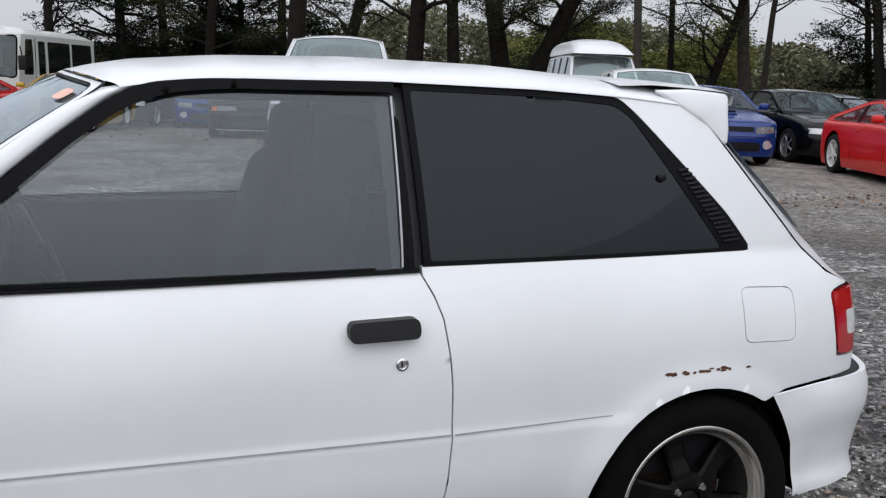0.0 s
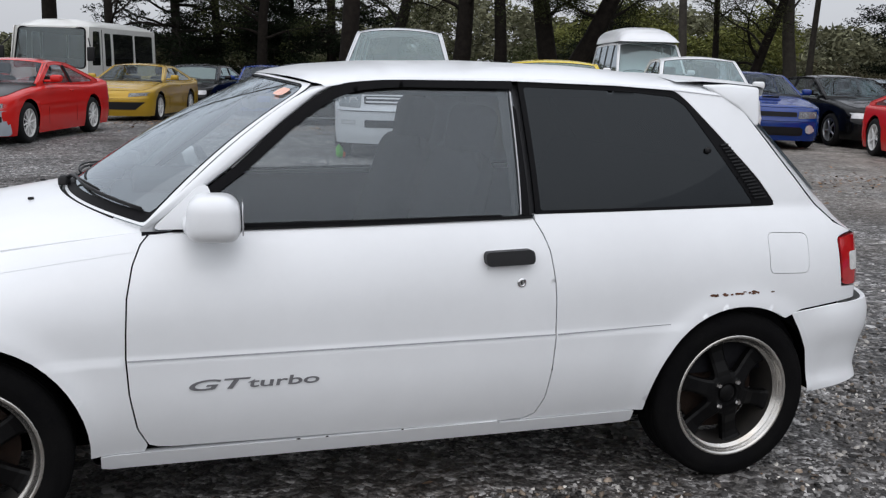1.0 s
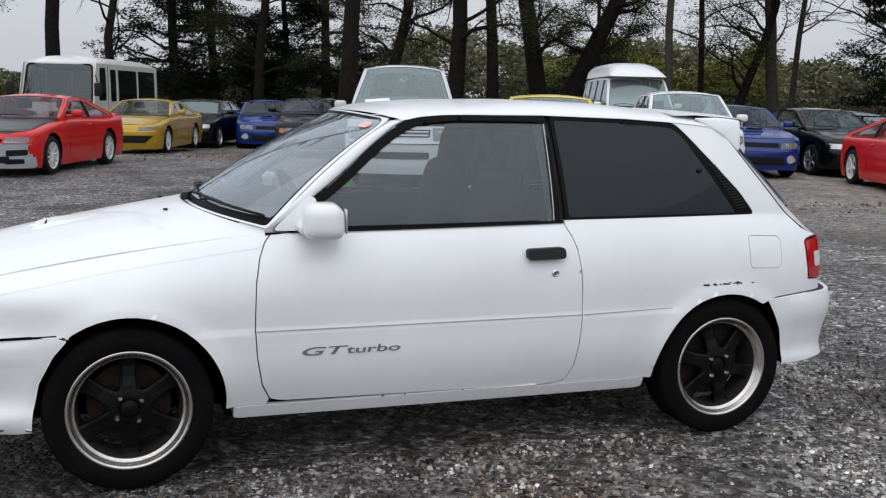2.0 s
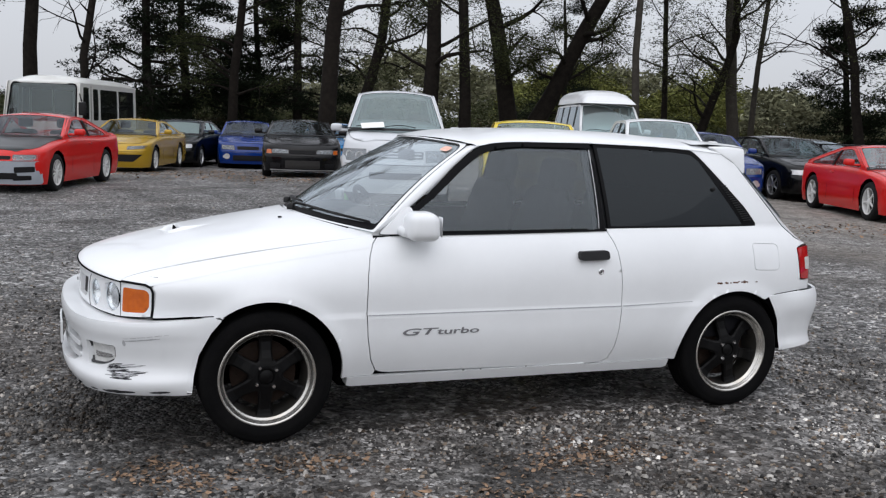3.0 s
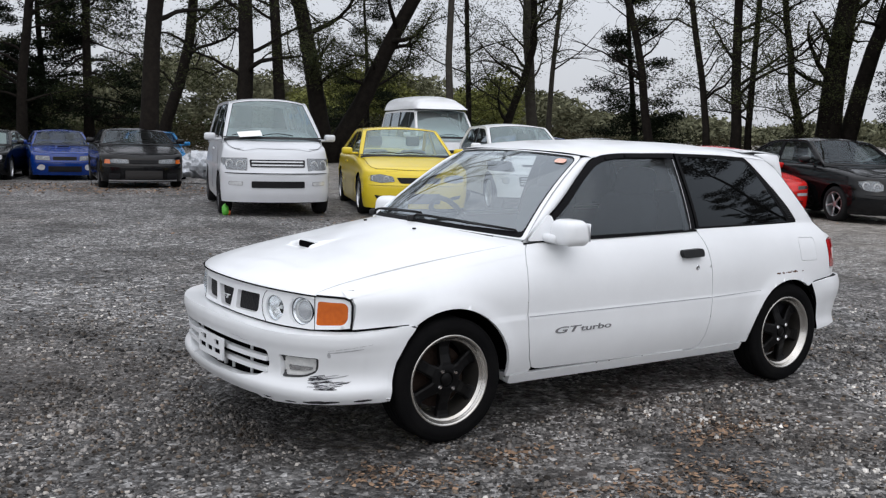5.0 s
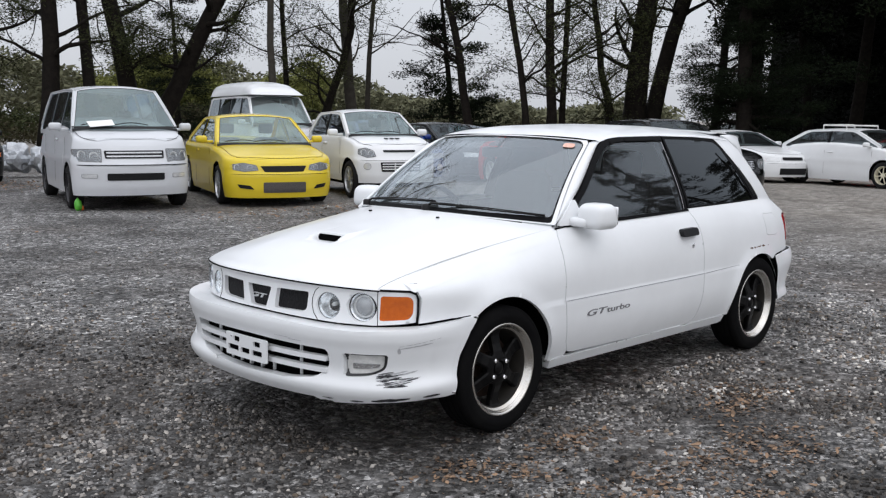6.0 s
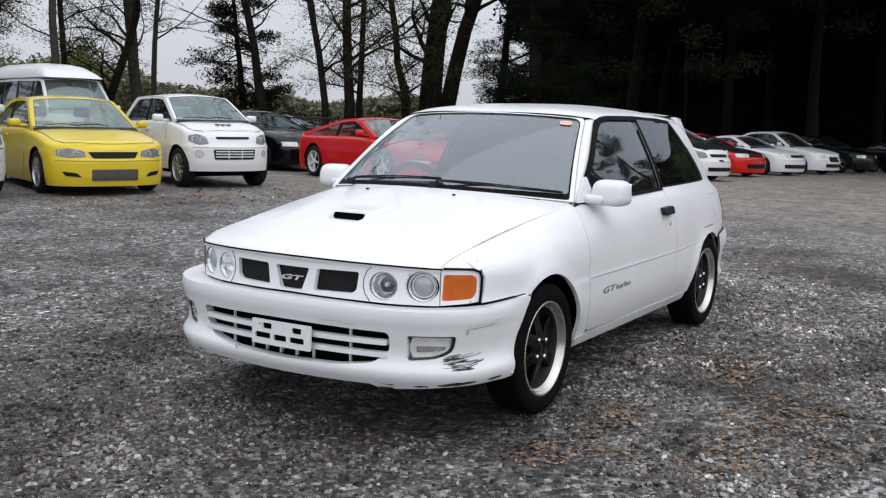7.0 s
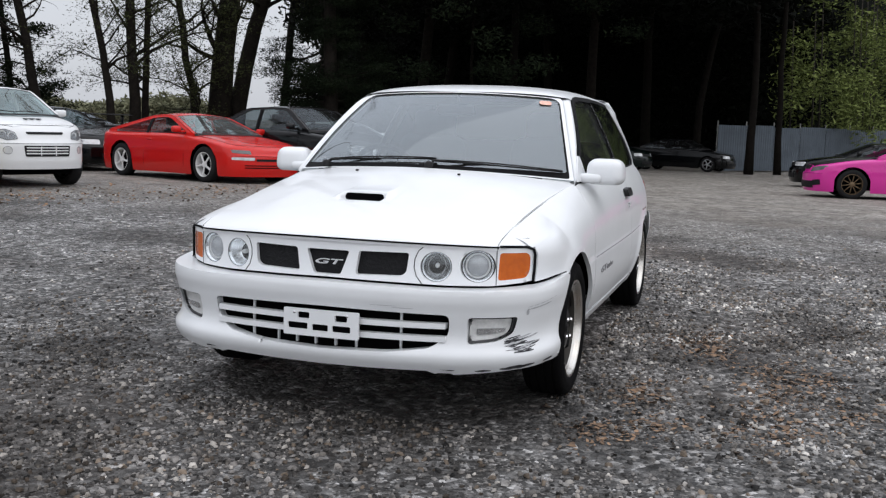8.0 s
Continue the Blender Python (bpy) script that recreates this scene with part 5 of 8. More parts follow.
axis = sorted(set([round(-14 + 0.25 * k, 3) for k in range(161)] + [-900, -500, -250, -120, -80, -50, -35, -25, -19, -16, 29, 33, 37, 40, 42, 50, 70, 100, 200, 500, 900]))
na = len(axis)
gverts = [(x, y, ground_z(x, y)) for x in axis for y in axis]
gfaces = [(i * na + j, (i + 1) * na + j, (i + 1) * na + j + 1, i * na + j + 1) for i in range(na - 1) for j in range(na - 1)]
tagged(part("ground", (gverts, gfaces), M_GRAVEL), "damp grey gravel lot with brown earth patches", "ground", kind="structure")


def scatter(name, count, place, size, shapes, material, label, category, flat=0.55, seed=1, up=0.3):
    """Many small pieces lying on the ground, as one object."""
    rng = np.random.default_rng(seed)
    V, F, base = [], [], 0
    xy = place(rng, count)
    for k in range(len(xy)):
        sv, sf = shapes[rng.integers(len(shapes))]
        s = size(rng)
        a = rng.uniform(0, 2 * math.pi)
        c, d = math.cos(a), math.sin(a)
        P = sv * np.array([s * rng.uniform(0.8, 1.3), s, s * flat * rng.uniform(0.7, 1.3)])
        P = np.stack([P[:, 0] * c - P[:, 1] * d + xy[k, 0], P[:, 0] * d + P[:, 1] * c + xy[k, 1], P[:, 2] + s * up * flat + ground_z(xy[k, 0], xy[k, 1])], 1)
        V.append(P)
        F.append(sf + base)
        base += len(P)
    V, F = np.concatenate(V), np.concatenate(F)
    me = bpy.data.meshes.new(name)
    me.vertices.add(len(V))
    me.vertices.foreach_set("co", V.ravel().astype(np.float32))
    n, k = F.shape
    me.loops.add(n * k)
    me.loops.foreach_set("vertex_index", F.ravel().astype(np.int32))
    me.polygons.add(n)
    me.polygons.foreach_set("loop_start", np.arange(0, n * k, k, dtype=np.int32))
    me.update(calc_edges=True)
    me.materials.append(material)
    return tagged(new(name, me), label, category, kind="stuff")


def pebbles(n=24):
    """Broken stones: four-sided lumps with a flat, slanting top."""
    out = []
    rng = np.random.default_rng(4)
    ring = 2 * math.pi * np.arange(4) / 4
    for k in range(n):
        a0, a1 = ring + rng.uniform(-0.5, 0.5, 4), ring + rng.uniform(-0.5, 0.5, 4)
        r0, r1 = rng.uniform(0.40, 0.60, 4), rng.uniform(0.20, 0.46, 4)
        tilt = rng.uniform(-0.45, 0.45, 2)
        squash = rng.uniform(0.62, 1.0)
        low = np.stack([r0 * np.cos(a0), r0 * np.sin(a0) * squash, rng.uniform(-0.35, -0.05, 4)], 1)
        top = np.stack([r1 * np.cos(a1), r1 * np.sin(a1) * squash, 0.42 + tilt[0] * r1 * np.cos(a1) + tilt[1] * r1 * np.sin(a1)], 1)
        f = [(j, (j + 1) % 4, 4 + (j + 1) % 4) for j in range(4)] + [(j, 4 + (j + 1) % 4, 4 + j) for j in range(4)] + [(4, 5, 6), (4, 6, 7)]
        out.append((np.concatenate([low, top]), np.array(f)))
    return out


def near_band(rng, n):
    """Densest along the near side and before the nose of the parked hatchback, thinning out over the lot."""
    a = rng.uniform(-9.0, 7.0, n * 22)
    b = rng.uniform(-6.0, 10.0, n * 22)
    box = lambda x0, x1, y0, y1: np.hypot(np.maximum(np.abs(a - (x0 + x1) / 2) - (x1 - x0) / 2, 0), np.maximum(np.abs(b - (y0 + y1) / 2) - (y1 - y0) / 2, 0))
    d = np.minimum(box(-3.2, 1.8, -2.5, -0.7), box(-3.5, -1.8, -2.5, 1.6))
    keep = rng.random(n * 22) < 0.72 * np.exp(-(d / 0.9) ** 2) + 0.26 * np.exp(-(d / 2.6) ** 2) + 0.02
    muddy = np.sin(2.1 * a + 1.3 * np.sin(1.7 * b)) * np.sin(2.6 * b + 1.1 * np.sin(2.3 * a)) + 0.5 * np.sin(5.3 * a + 2.0 * b) * np.sin(4.7 * b - 1.5 * a)
    keep &= ~((np.abs(b - 0.05) < 0.72) & (np.abs(a) < 1.75))
    keep &= rng.random(n * 22) < np.clip(0.62 + 0.55 * muddy, 0.16, 1.0)
    return np.stack([a, b], 1)[keep][:n]


def stone_mat(name, base, tint, spread):
    """Broken stone: every piece a shade of its own, darker where the lot is damp or muddy."""
    m = mat(name, base, 0.55, vary=0.8, scale=25, tint=tint, per_piece=spread, bump=0.25, bump_scale=160, spec=0.2)
    nt = m.node_tree
    b = nt.nodes["Principled BSDF"]
    last = b.inputs["Base Color"].links[0].from_socket
    co = nt.nodes.new("ShaderNodeTexCoord")
    for scale, detail, stops in ((0.9, 7, [(0.36, (0.30, 0.285, 0.27)), (0.48, (0.70, 0.69, 0.68)), (0.60, (1.08, 1.07, 1.06))]), (4.0, 5, [(0.38, (0.40, 0.38, 0.36)), (0.56, (1.0, 0.99, 0.98))])):
        n = nt.nodes.new("ShaderNodeTexNoise")
        n.inputs["Scale"].default_value, n.inputs["Detail"].default_value = scale, detail
        nt.links.new(co.outputs["Object"], n.inputs["Vector"])
        r = nt.nodes.new("ShaderNodeValToRGB")
        while len(r.color_ramp.elements) < len(stops):
            r.color_ramp.elements.new(0.5)
        for e, (p, q) in zip(r.color_ramp.elements, stops):
            e.position, e.color = p, (*q, 1)
        nt.links.new(n.outputs[0], r.inputs[0])
        x = nt.nodes.new("ShaderNodeMix")
        x.data_type, x.blend_type = "RGBA", "MULTIPLY"
        x.inputs[0].default_value = 1.0
        nt.links.new(last, x.inputs[6])
        nt.links.new(r.outputs[0], x.inputs[7])
        last = x.outputs[2]
    # muddy before the hatchback, washed clean farther off
    gap, n, rag, r = nt.nodes.new("ShaderNodeVectorMath"), nt.nodes.new("ShaderNodeTexNoise"), nt.nodes.new("ShaderNodeMath"), nt.nodes.new("ShaderNodeValToRGB")
    gap.operation, rag.operation = "DISTANCE", "MULTIPLY_ADD"
    nt.links.new(co.outputs["Object"], gap.inputs[0])
    gap.inputs[1].default_value = (-3.0, 0.6, 0.0)
    n.inputs["Scale"].default_value, n.inputs["Detail"].default_value = 1.6, 8
    nt.links.new(co.outputs["Object"], n.inputs["Vector"])
    nt.links.new(n.outputs[0], rag.inputs[0])
    rag.inputs[1].default_value = 2.6
    nt.links.new(gap.outputs["Value"], rag.inputs[2])
    size = nt.nodes.new("ShaderNodeMapRange")
    nt.links.new(rag.outputs[0], size.inputs[0])
    size.inputs[1].default_value, size.inputs[2].default_value = 2.4, 5.0
    nt.links.new(size.outputs[0], r.inputs[0])
    r.color_ramp.elements[0].color, r.color_ramp.elements[1].color = (0.84, 0.805, 0.775, 1), (1.44, 1.42, 1.39, 1)
    x = nt.nodes.new("ShaderNodeMix")
    x.data_type, x.blend_type = "RGBA", "MULTIPLY"
    x.inputs[0].default_value = 1.0
    nt.links.new(last, x.inputs[6])
    nt.links.new(r.outputs[0], x.inputs[7])
    nt.links.new(x.outputs[2], b.inputs["Base Color"])
    return m


M_STONE = stone_mat("gravel_stone", (0.092, 0.092, 0.093), (0.37, 0.37, 0.372), 0.95)
M_BROWNSTONE = stone_mat("brown_stone", (0.13, 0.106, 0.084), (0.27, 0.232, 0.195), 0.8)
M_PALE = stone_mat("pale_stone", (0.60, 0.595, 0.58), (0.36, 0.35, 0.335), 0.4)
M_LEAF = mat("dead_leaf", (0.115, 0.070, 0.043), 0.8, vary=0.7, scale=30, tint=(0.23, 0.15, 0.092), per_piece=0.95)
PEB = pebbles()
scatter("gravel", 47000, near_band, lambda r: 0.007 + 0.0185 * r.random() ** 1.7 + (0.013 if r.random() < 0.05 else 0), PEB, M_STONE, "loose grey gravel stones, damp and dark", "gravel", seed=2, flat=0.56)
scatter("gravel", 8000, near_band, lambda r: 0.010 + 0.020 * r.random() ** 1.6, PEB, M_BROWNSTONE, "loose brownish gravel stones", "gravel", seed=5, flat=0.56)
scatter("gravel", 12000, near_band, lambda r: 0.0065 + 0.023 * r.random() ** 2.3, PEB, M_PALE, "scattered pale gravel stones", "gravel", seed=3, flat=0.56)


def litter(rng, n):
    c = [(-1.42, -1.47, 0.16), (-1.02, -1.87, 0.15), (-1.28, -1.62, 0.13), (-1.48, -1.12, 0.13), (-1.62, -0.95, 0.12), (-0.52, -1.78, 0.16), (-0.82, -1.57, 0.14), (0.17, -1.12, 0.15), (-0.06, -1.28, 0.12), (0.24, -1.26, 0.12), (-1.02, -1.03, 0.12), (-0.4, -1.58, 0.16), (0.6, -1.5, 0.7)]
    k = rng.integers(len(c), size=n)
    cc = np.array(c)[k]
    return cc[:, :2] + rng.normal(size=(n, 2)) * cc[:, 2:] * np.array([1.0, 0.55])


leaf_v = np.array([(-0.5, 0, 0.05), (-0.15, 0.28, 0.0), (0.25, 0.22, 0.10), (0.55, 0, 0.16), (0.2, -0.24, 0.05), (-0.2, -0.26, 0.12)])
leaf_f = np.array([[0, 4, 1], [1, 4, 2], [2, 4, 3], [0, 5, 4]])
curl = np.random.default_rng(8)
leaf_shapes = [(np.stack([leaf_v[:, 0] * a, leaf_v[:, 1] * b, leaf_v[:, 2] + leaf_v[:, 0] * c + leaf_v[:, 1] * d + e * leaf_v[:, 0] ** 2], 1), leaf_f) for a, b, c, d, e in curl.uniform([0.6, 0.5, -0.7, -0.8, -0.6], [1.1, 1.3, 0.7, 0.8, 0.8], (12, 5))]
scatter("leaf_litter", 2600, litter, lambda r: 0.009 + 0.032 * r.random() ** 1.7, leaf_shapes, M_LEAF, "fallen brown leaves on the gravel", "leaves", flat=0.6, seed=6, up=0.25)


def far_litter(rng, n):
    c = np.array([(0.2, 18.6, 1.5, 0.8), (1.6, 16.8, 1.6, 0.9), (3.2, 15.6, 1.3, 0.6), (2.2, 20.0, 1.4, 0.9), (8.5, 6.6, 1.8, 0.5), (5.5, 8.0, 1.6, 0.5)])
    k = c[rng.integers(len(c), size=n)]
    return k[:, :2] + rng.normal(size=(n, 2)) * k[:, 2:]


M_FARLEAF = mat("brown_fallen_leaf", (0.15, 0.085, 0.045), 0.8, vary=0.7, scale=30, tint=(0.27, 0.17, 0.10), per_piece=0.9)
scatter("leaf_litter", 3600, far_litter, lambda r: 0.025 + 0.055 * r.random() ** 1.6, leaf_shapes, M_FARLEAF, "brown fallen leaves before the parked row", "leaves", flat=0.6, seed=9, up=0.25)


# ---- parked vehicles ----
M_TYRE2 = mat("old_tyre", (0.009, 0.009, 0.010), 0.85, vary=0.5, scale=10, tint=(0.02, 0.019, 0.018), spec=0.2)
M_SILVER = mat("silver_alloy", (0.60, 0.61, 0.63), 0.3, 0.85, vary=0.3, scale=20, tint=(0.35, 0.35, 0.36))
M_WHEELWHITE = mat("white_alloy", (0.75, 0.75, 0.74), 0.4, 0.0, vary=0.4, scale=20, tint=(0.5, 0.48, 0.45))
M_CREAM = mat("cream_alloy", (0.72, 0.68, 0.52), 0.4, 0.0, vary=0.4, scale=20, tint=(0.5, 0.45, 0.35))
M_BRONZE = mat("bronze_alloy", (0.16, 0.11, 0.065), 0.35, 0.7, vary=0.4, scale=20)
M_DARKALLOY = mat("dark_alloy", (0.05, 0.05, 0.055), 0.4, 0.5, vary=0.4, scale=20)
M_CARBON = mat("black_bonnet", (0.010, 0.010, 0.011), 0.35, 0.0, vary=0.5, scale=10, coat=0.2, tint=(0.022, 0.022, 0.022), spec=0.3)
M_LAMP = mat("clear_headlamp", (0.78, 0.79, 0.80), 0.15, 0.3, vary=0.8, scale=14, tint=(0.46, 0.47, 0.48), coat=1.0)
M_BOWL = mat("bright_lamp_bowl", (0.84, 0.85, 0.86), 0.25, 0.35, vary=0.4, scale=30, tint=(0.62, 0.63, 0.64), bump=0.2, bump_scale=40)
M_LAMPRIM = mat("grey_lamp_edge", (0.16, 0.165, 0.17), 0.5, vary=0.4, scale=20, tint=(0.10, 0.10, 0.105))
M_GREYCORE = mat("intercooler_core", (0.11, 0.10, 0.095), 0.6, 0.5, vary=0.5, scale=40, bump=0.5, bump_scale=80)
M_DARKCORE = mat("dark_core", (0.035, 0.033, 0.032), 0.6, 0.4, vary=0.5, scale=40, bump=0.5, bump_scale=80)
M_PRIMER = mat("grey_primer", (0.33, 0.36, 0.40), 0.55, vary=0.5, scale=6, tint=(0.24, 0.26, 0.29))
M_GLASSY = mat("smoked_headlamp", (0.16, 0.15, 0.15), 0.12, 0.2, vary=0.6, scale=16, tint=(0.06, 0.06, 0.065), coat=0.8)
M_PANE = glass_mat("car_pane", (0.55, 0.66, 0.66), 2.6, haze=0.10, sheen=(0.76, 0.94, 0.95))
M_PANE_LOW = glass_mat("dim_pane", (0.45, 0.52, 0.52), 0.9, haze=0.012, edge=0.35)
M_PANE_REAR = glass_mat("rear_pane", (0.72, 0.78, 0.78), 0.9, haze=0.01)
M_PANE_SIDE = glass_mat("smoked_side_pane", (0.30, 0.33, 0.34), 1.0, haze=0.012)
M_PANE_BUS = glass_mat("bus_pane", (0.50, 0.58, 0.58), 1.6, haze=0.06, sheen=(0.76, 0.90, 0.92))
M_PANE_DARK = glass_mat("dark_pane", (0.10, 0.11, 0.12), 1.0, haze=0.012)
M_SHADE = mat("pale_sun_shade", (0.66, 0.64, 0.60), 0.5, vary=0.4, scale=9, tint=(0.5, 0.49, 0.46))
M_CABIN = mat("car_interior", (0.035, 0.035, 0.038), 0.85, vary=0.5, scale=8, tint=(0.12, 0.12, 0.13))
WHEELS = {}


def road_wheel(parent, m, R, width, rim, spokes):
    """A tyre and a spoked alloy; axle along z, the outside up."""
    key = (R, width, rim.name, spokes)
    if key not in WHEELS:
        r = R * 0.70
        h = width / 2
        tyre = ob_mesh("tyre", *lathe([(r, -h), (r + 0.03, -h - 0.008), (R - 0.02, -h), (R, -h * 0.75), (R, h * 0.75), (R - 0.02, h), (r + 0.03, h + 0.008), (r, h - 0.004)], 36))
        geos = [lathe([(r, h - 0.003), (r * 0.965, h - 0.002), (r * 0.93, h - 0.03), (r * 0.90, -h)], 36), lathe([(r * 0.24, h - 0.05), (r * 0.24, h - 0.015), (r * 0.15, h - 0.010), (0, h - 0.010)], 18)]
        for k in range(spokes):
            a = 2 * math.pi * k / spokes
            w = r * (0.15 if spokes <= 6 else 0.09)
            geos.append(shifted(rbox((r * 0.56, 0, h - 0.028), (r * 0.78, w, 0.026), 0.006, 1), Matrix.Rotation(a, 4, "Z")))
        alloy = ob_mesh("alloy", *join(*geos))
        alloy.set_sharp_from_angle(angle=radians(40))
        back = ob_mesh("drum", *lathe([(r * 0.92, -h * 0.3), (0, -h * 0.3)], 24))
        tyre.materials.append(M_TYRE2), alloy.materials.append(rim), back.materials.append(M_GAP)
        WHEELS[key] = tyre, alloy, back
    tyre, alloy, back = WHEELS[key]
    w = part("wheel", tyre, None, parent)
    w.matrix_basis = m
    part("rim", alloy, None, w)
    part("brake_drum", back, None, w)
    return w


def vehicle(name, label, category, at, heading, body, L=4.4, W=1.70, H=1.35, WB=2.55, fo=0.85, R=0.30, low=0.17, nose_z=0.66, cowl=(1.15, 0.92), roof=(1.85, 2.95), back=(3.75, 0.95), tail_z=0.93, belt=0.90, roof_in=0.16,
            rim=None, spokes=5, bonnet_mat=None, lamp=(0.36, 0.74, 0.57, 0.68), grille=(-0.34, 0.34, 0.58, 0.66), intake=(-0.45, 0.45, 0.26, 0.38), intake_mat=None, bumper_mat=None, pane=None, windows=2, fogs=False, amber=False, ends=0.52, bump_z=0.50, scoop=False, skirt=0.0, nose_lean=0.35, group="parked cars", rear_wing=False, slots=False, mirror=True, wiper_paper=False, roof_crown=0.05, high_top=0.0, shade=False, extras=()):
    """A parked car. at: the ground below the middle of its front axle; heading: degrees, the way of its nose from +x.
    Lengths run back from the nose: cowl (from nose, height), roof (start, end), back (foot of the rear glass, height)."""
    car = empty(name, Matrix.Translation((at[0], at[1], ground_z(*at))) @ Matrix.Rotation(0.018 * fall(at[1]) * (8 < at[0] < 42), 4, "Y") @ Matrix.Rotation(radians(heading + 180), 4, "Z"), label, category, group)
    x0, hw = -fo, W / 2
    top = curve([0, 0.08 * cowl[0], 0.26 * cowl[0], cowl[0] * 0.55, cowl[0], back[0], lerp(back[0], L, 0.3), lerp(back[0], L, 0.85), L], [nose_z, nose_z + (cowl[1] - nose_z) * 0.30, nose_z + (cowl[1] - nose_z) * 0.50, nose_z + (cowl[1] - nose_z) * 0.76, cowl[1], back[1], back[1] * 0.5 + tail_z * 0.5 + 0.005, tail_z, tail_z - 0.06])
    n_plan = 2.3

    def w_at(s):
        e = np.maximum(np.clip((ends - s) / ends, 0, 1), np.clip((s - (L - ends)) / ends, 0, 1))
        return hw * (1 - 0.035 * np.clip(np.abs(s - L / 2) / (L / 2), 0, 1) ** 3) * np.maximum(1 - e ** n_plan, 0) ** (1 / n_plan)

    def front_s(y):
        return ends - ends * np.maximum(1 - np.minimum(np.abs(y) / (hw * 0.967), 0.999) ** n_plan, 0) ** (1 / n_plan)

    def lean(s, z):
        step = np.clip((z - bump_z) / 0.035, 0, 1)
        tuck = 0.28 * np.maximum(low + 0.12 - z, 0)
        return (nose_lean * np.maximum(z - bump_z, 0) + 0.030 * step * step * (3 - 2 * step) + tuck) * np.exp(-s / 0.40) - (nose_lean * 0.7 * np.maximum(z - 0.55, 0) + tuck) * np.exp(-(L - s) / 0.40)

    arches = [(fo, R, R + 0.055), (fo + WB, R, R + 0.055)]

    def floor_z(s):
        z = low + 0.05 * np.clip((s - (L - 0.3)) / 0.3, 0, 1)
        for c, cz, r in arches:
            if abs(s - c) < r:
                z = max(z, cz + math.sqrt(r * r - (s - c) ** 2))
        return z

    st = set(np.round(np.concatenate([ends * (1 - np.cos(np.linspace(0, math.pi / 2, 12))), L - ends * (1 - np.cos(np.linspace(0, math.pi / 2, 12))), np.linspace(ends, L - ends, 40)]), 4))
    for c, cz, r in arches:
        st |= set(np.round(c + r * np.cos(np.linspace(0, math.pi, 15)), 4)) | {round(c - r - 1e-3, 4), round(c + r + 1e-3, 4)}
    st = sorted(s for s in st if 0 <= s <= L)

    def rim_z(s, y):
        zt = float(top(s))
        zs = zt - 0.10
        w = max(float(w_at(s)), 1e-3)
        return zs + (zt - zs) * max(0, 1 - min(abs(y) / w, 1) ** 4) ** 0.45

    v, f = [], []
    NS, NT = 14, 7
    for s in st:
        w, zl, zt = float(w_at(s)), floor_z(s), float(top(s))
        zs = max(zt - 0.10, zl + 0.02)
        for j in range(NS):
            z = lerp(zl, zs, j / NS)
            y = w * (1 - 0.05 * max(0, (0.42 - z) / 0.3) ** 2 - 0.045 * max(0, (z - 0.62) / 0.35) ** 2) + 0.010 * math.exp(-((z - belt * 0.66) / 0.035) ** 2) * (w > hw * 0.9)
            v.append((x0 + s + lean(s, z), -y, z))
        k_in = 1 - 0.045 * max(0, (zs - 0.62) / 0.35) ** 2
        for j in range(NT + 1):
            th = 0.5 * math.pi * j / NT
            y, z = w * k_in * max(math.cos(th), 0) ** 0.5, zs + (zt - zs) * math.sin(th) ** 0.9
            v.append((x0 + s + lean(s, z), -y, z))
    n = NS + NT + 1
    f = [(i * n + j, (i + 1) * n + j, (i + 1) * n + j + 1, i * n + j + 1) for i in range(len(st) - 1) for j in range(n - 1)]
    half = (v, f)
    shell = join(half, mirrored(half))
    part("body", shell, body, car, sharp=38)
    # skirts and dark underside
    part("underbody", rbox((x0 + L / 2, 0, 0.30), (L - 0.55, W - 0.40, 0.22), 0.03, 1), M_GAP, car)
    for c, cz, r in arches:
        for s in (-1, 1):
            well = [(x0 + c + (r - 0.004) * math.cos(a), s * y, cz + (r - 0.004) * math.sin(a)) for a in np.linspace(0, math.pi, 13) for y in (hw - 0.32, max(hw - 0.32, min(hw - 0.03, float(w_at(c + r * math.cos(a))) - 0.05)))]
            part("wheel_well", (well, [(2 * i, 2 * i + 1, 2 * i + 3, 2 * i + 2) for i in range(12)]), M_GAP, car)
            road_wheel(car, Matrix.Translation((x0 + c, s * (hw - 0.105), R)) @ Matrix.Rotation(radians(90 if s < 0 else -90), 4, "X") @ Matrix.Rotation(radians(17 * (c > 2) + 9), 4, "Z"), R, 0.19, rim or M_SILVER, spokes)

    def fpatch(pname, y0, y1, z0, z1, m, off=0.006, parent=None, lab="", deep=0.03, r=0.012):
        """A piece set into the nose."""
        g = panel(rounded([(y0, z0), (y1, z0), (y1, z1), (y0, z1)], r, 3), lambda y, z: (x0 + front_s(y) + lean(front_s(y), z) - off, y, z), min(0.03, 0.45 * (z1 - z0)), back=(deep, 0, 0))
        return part(pname, g, m, parent or car, lab)

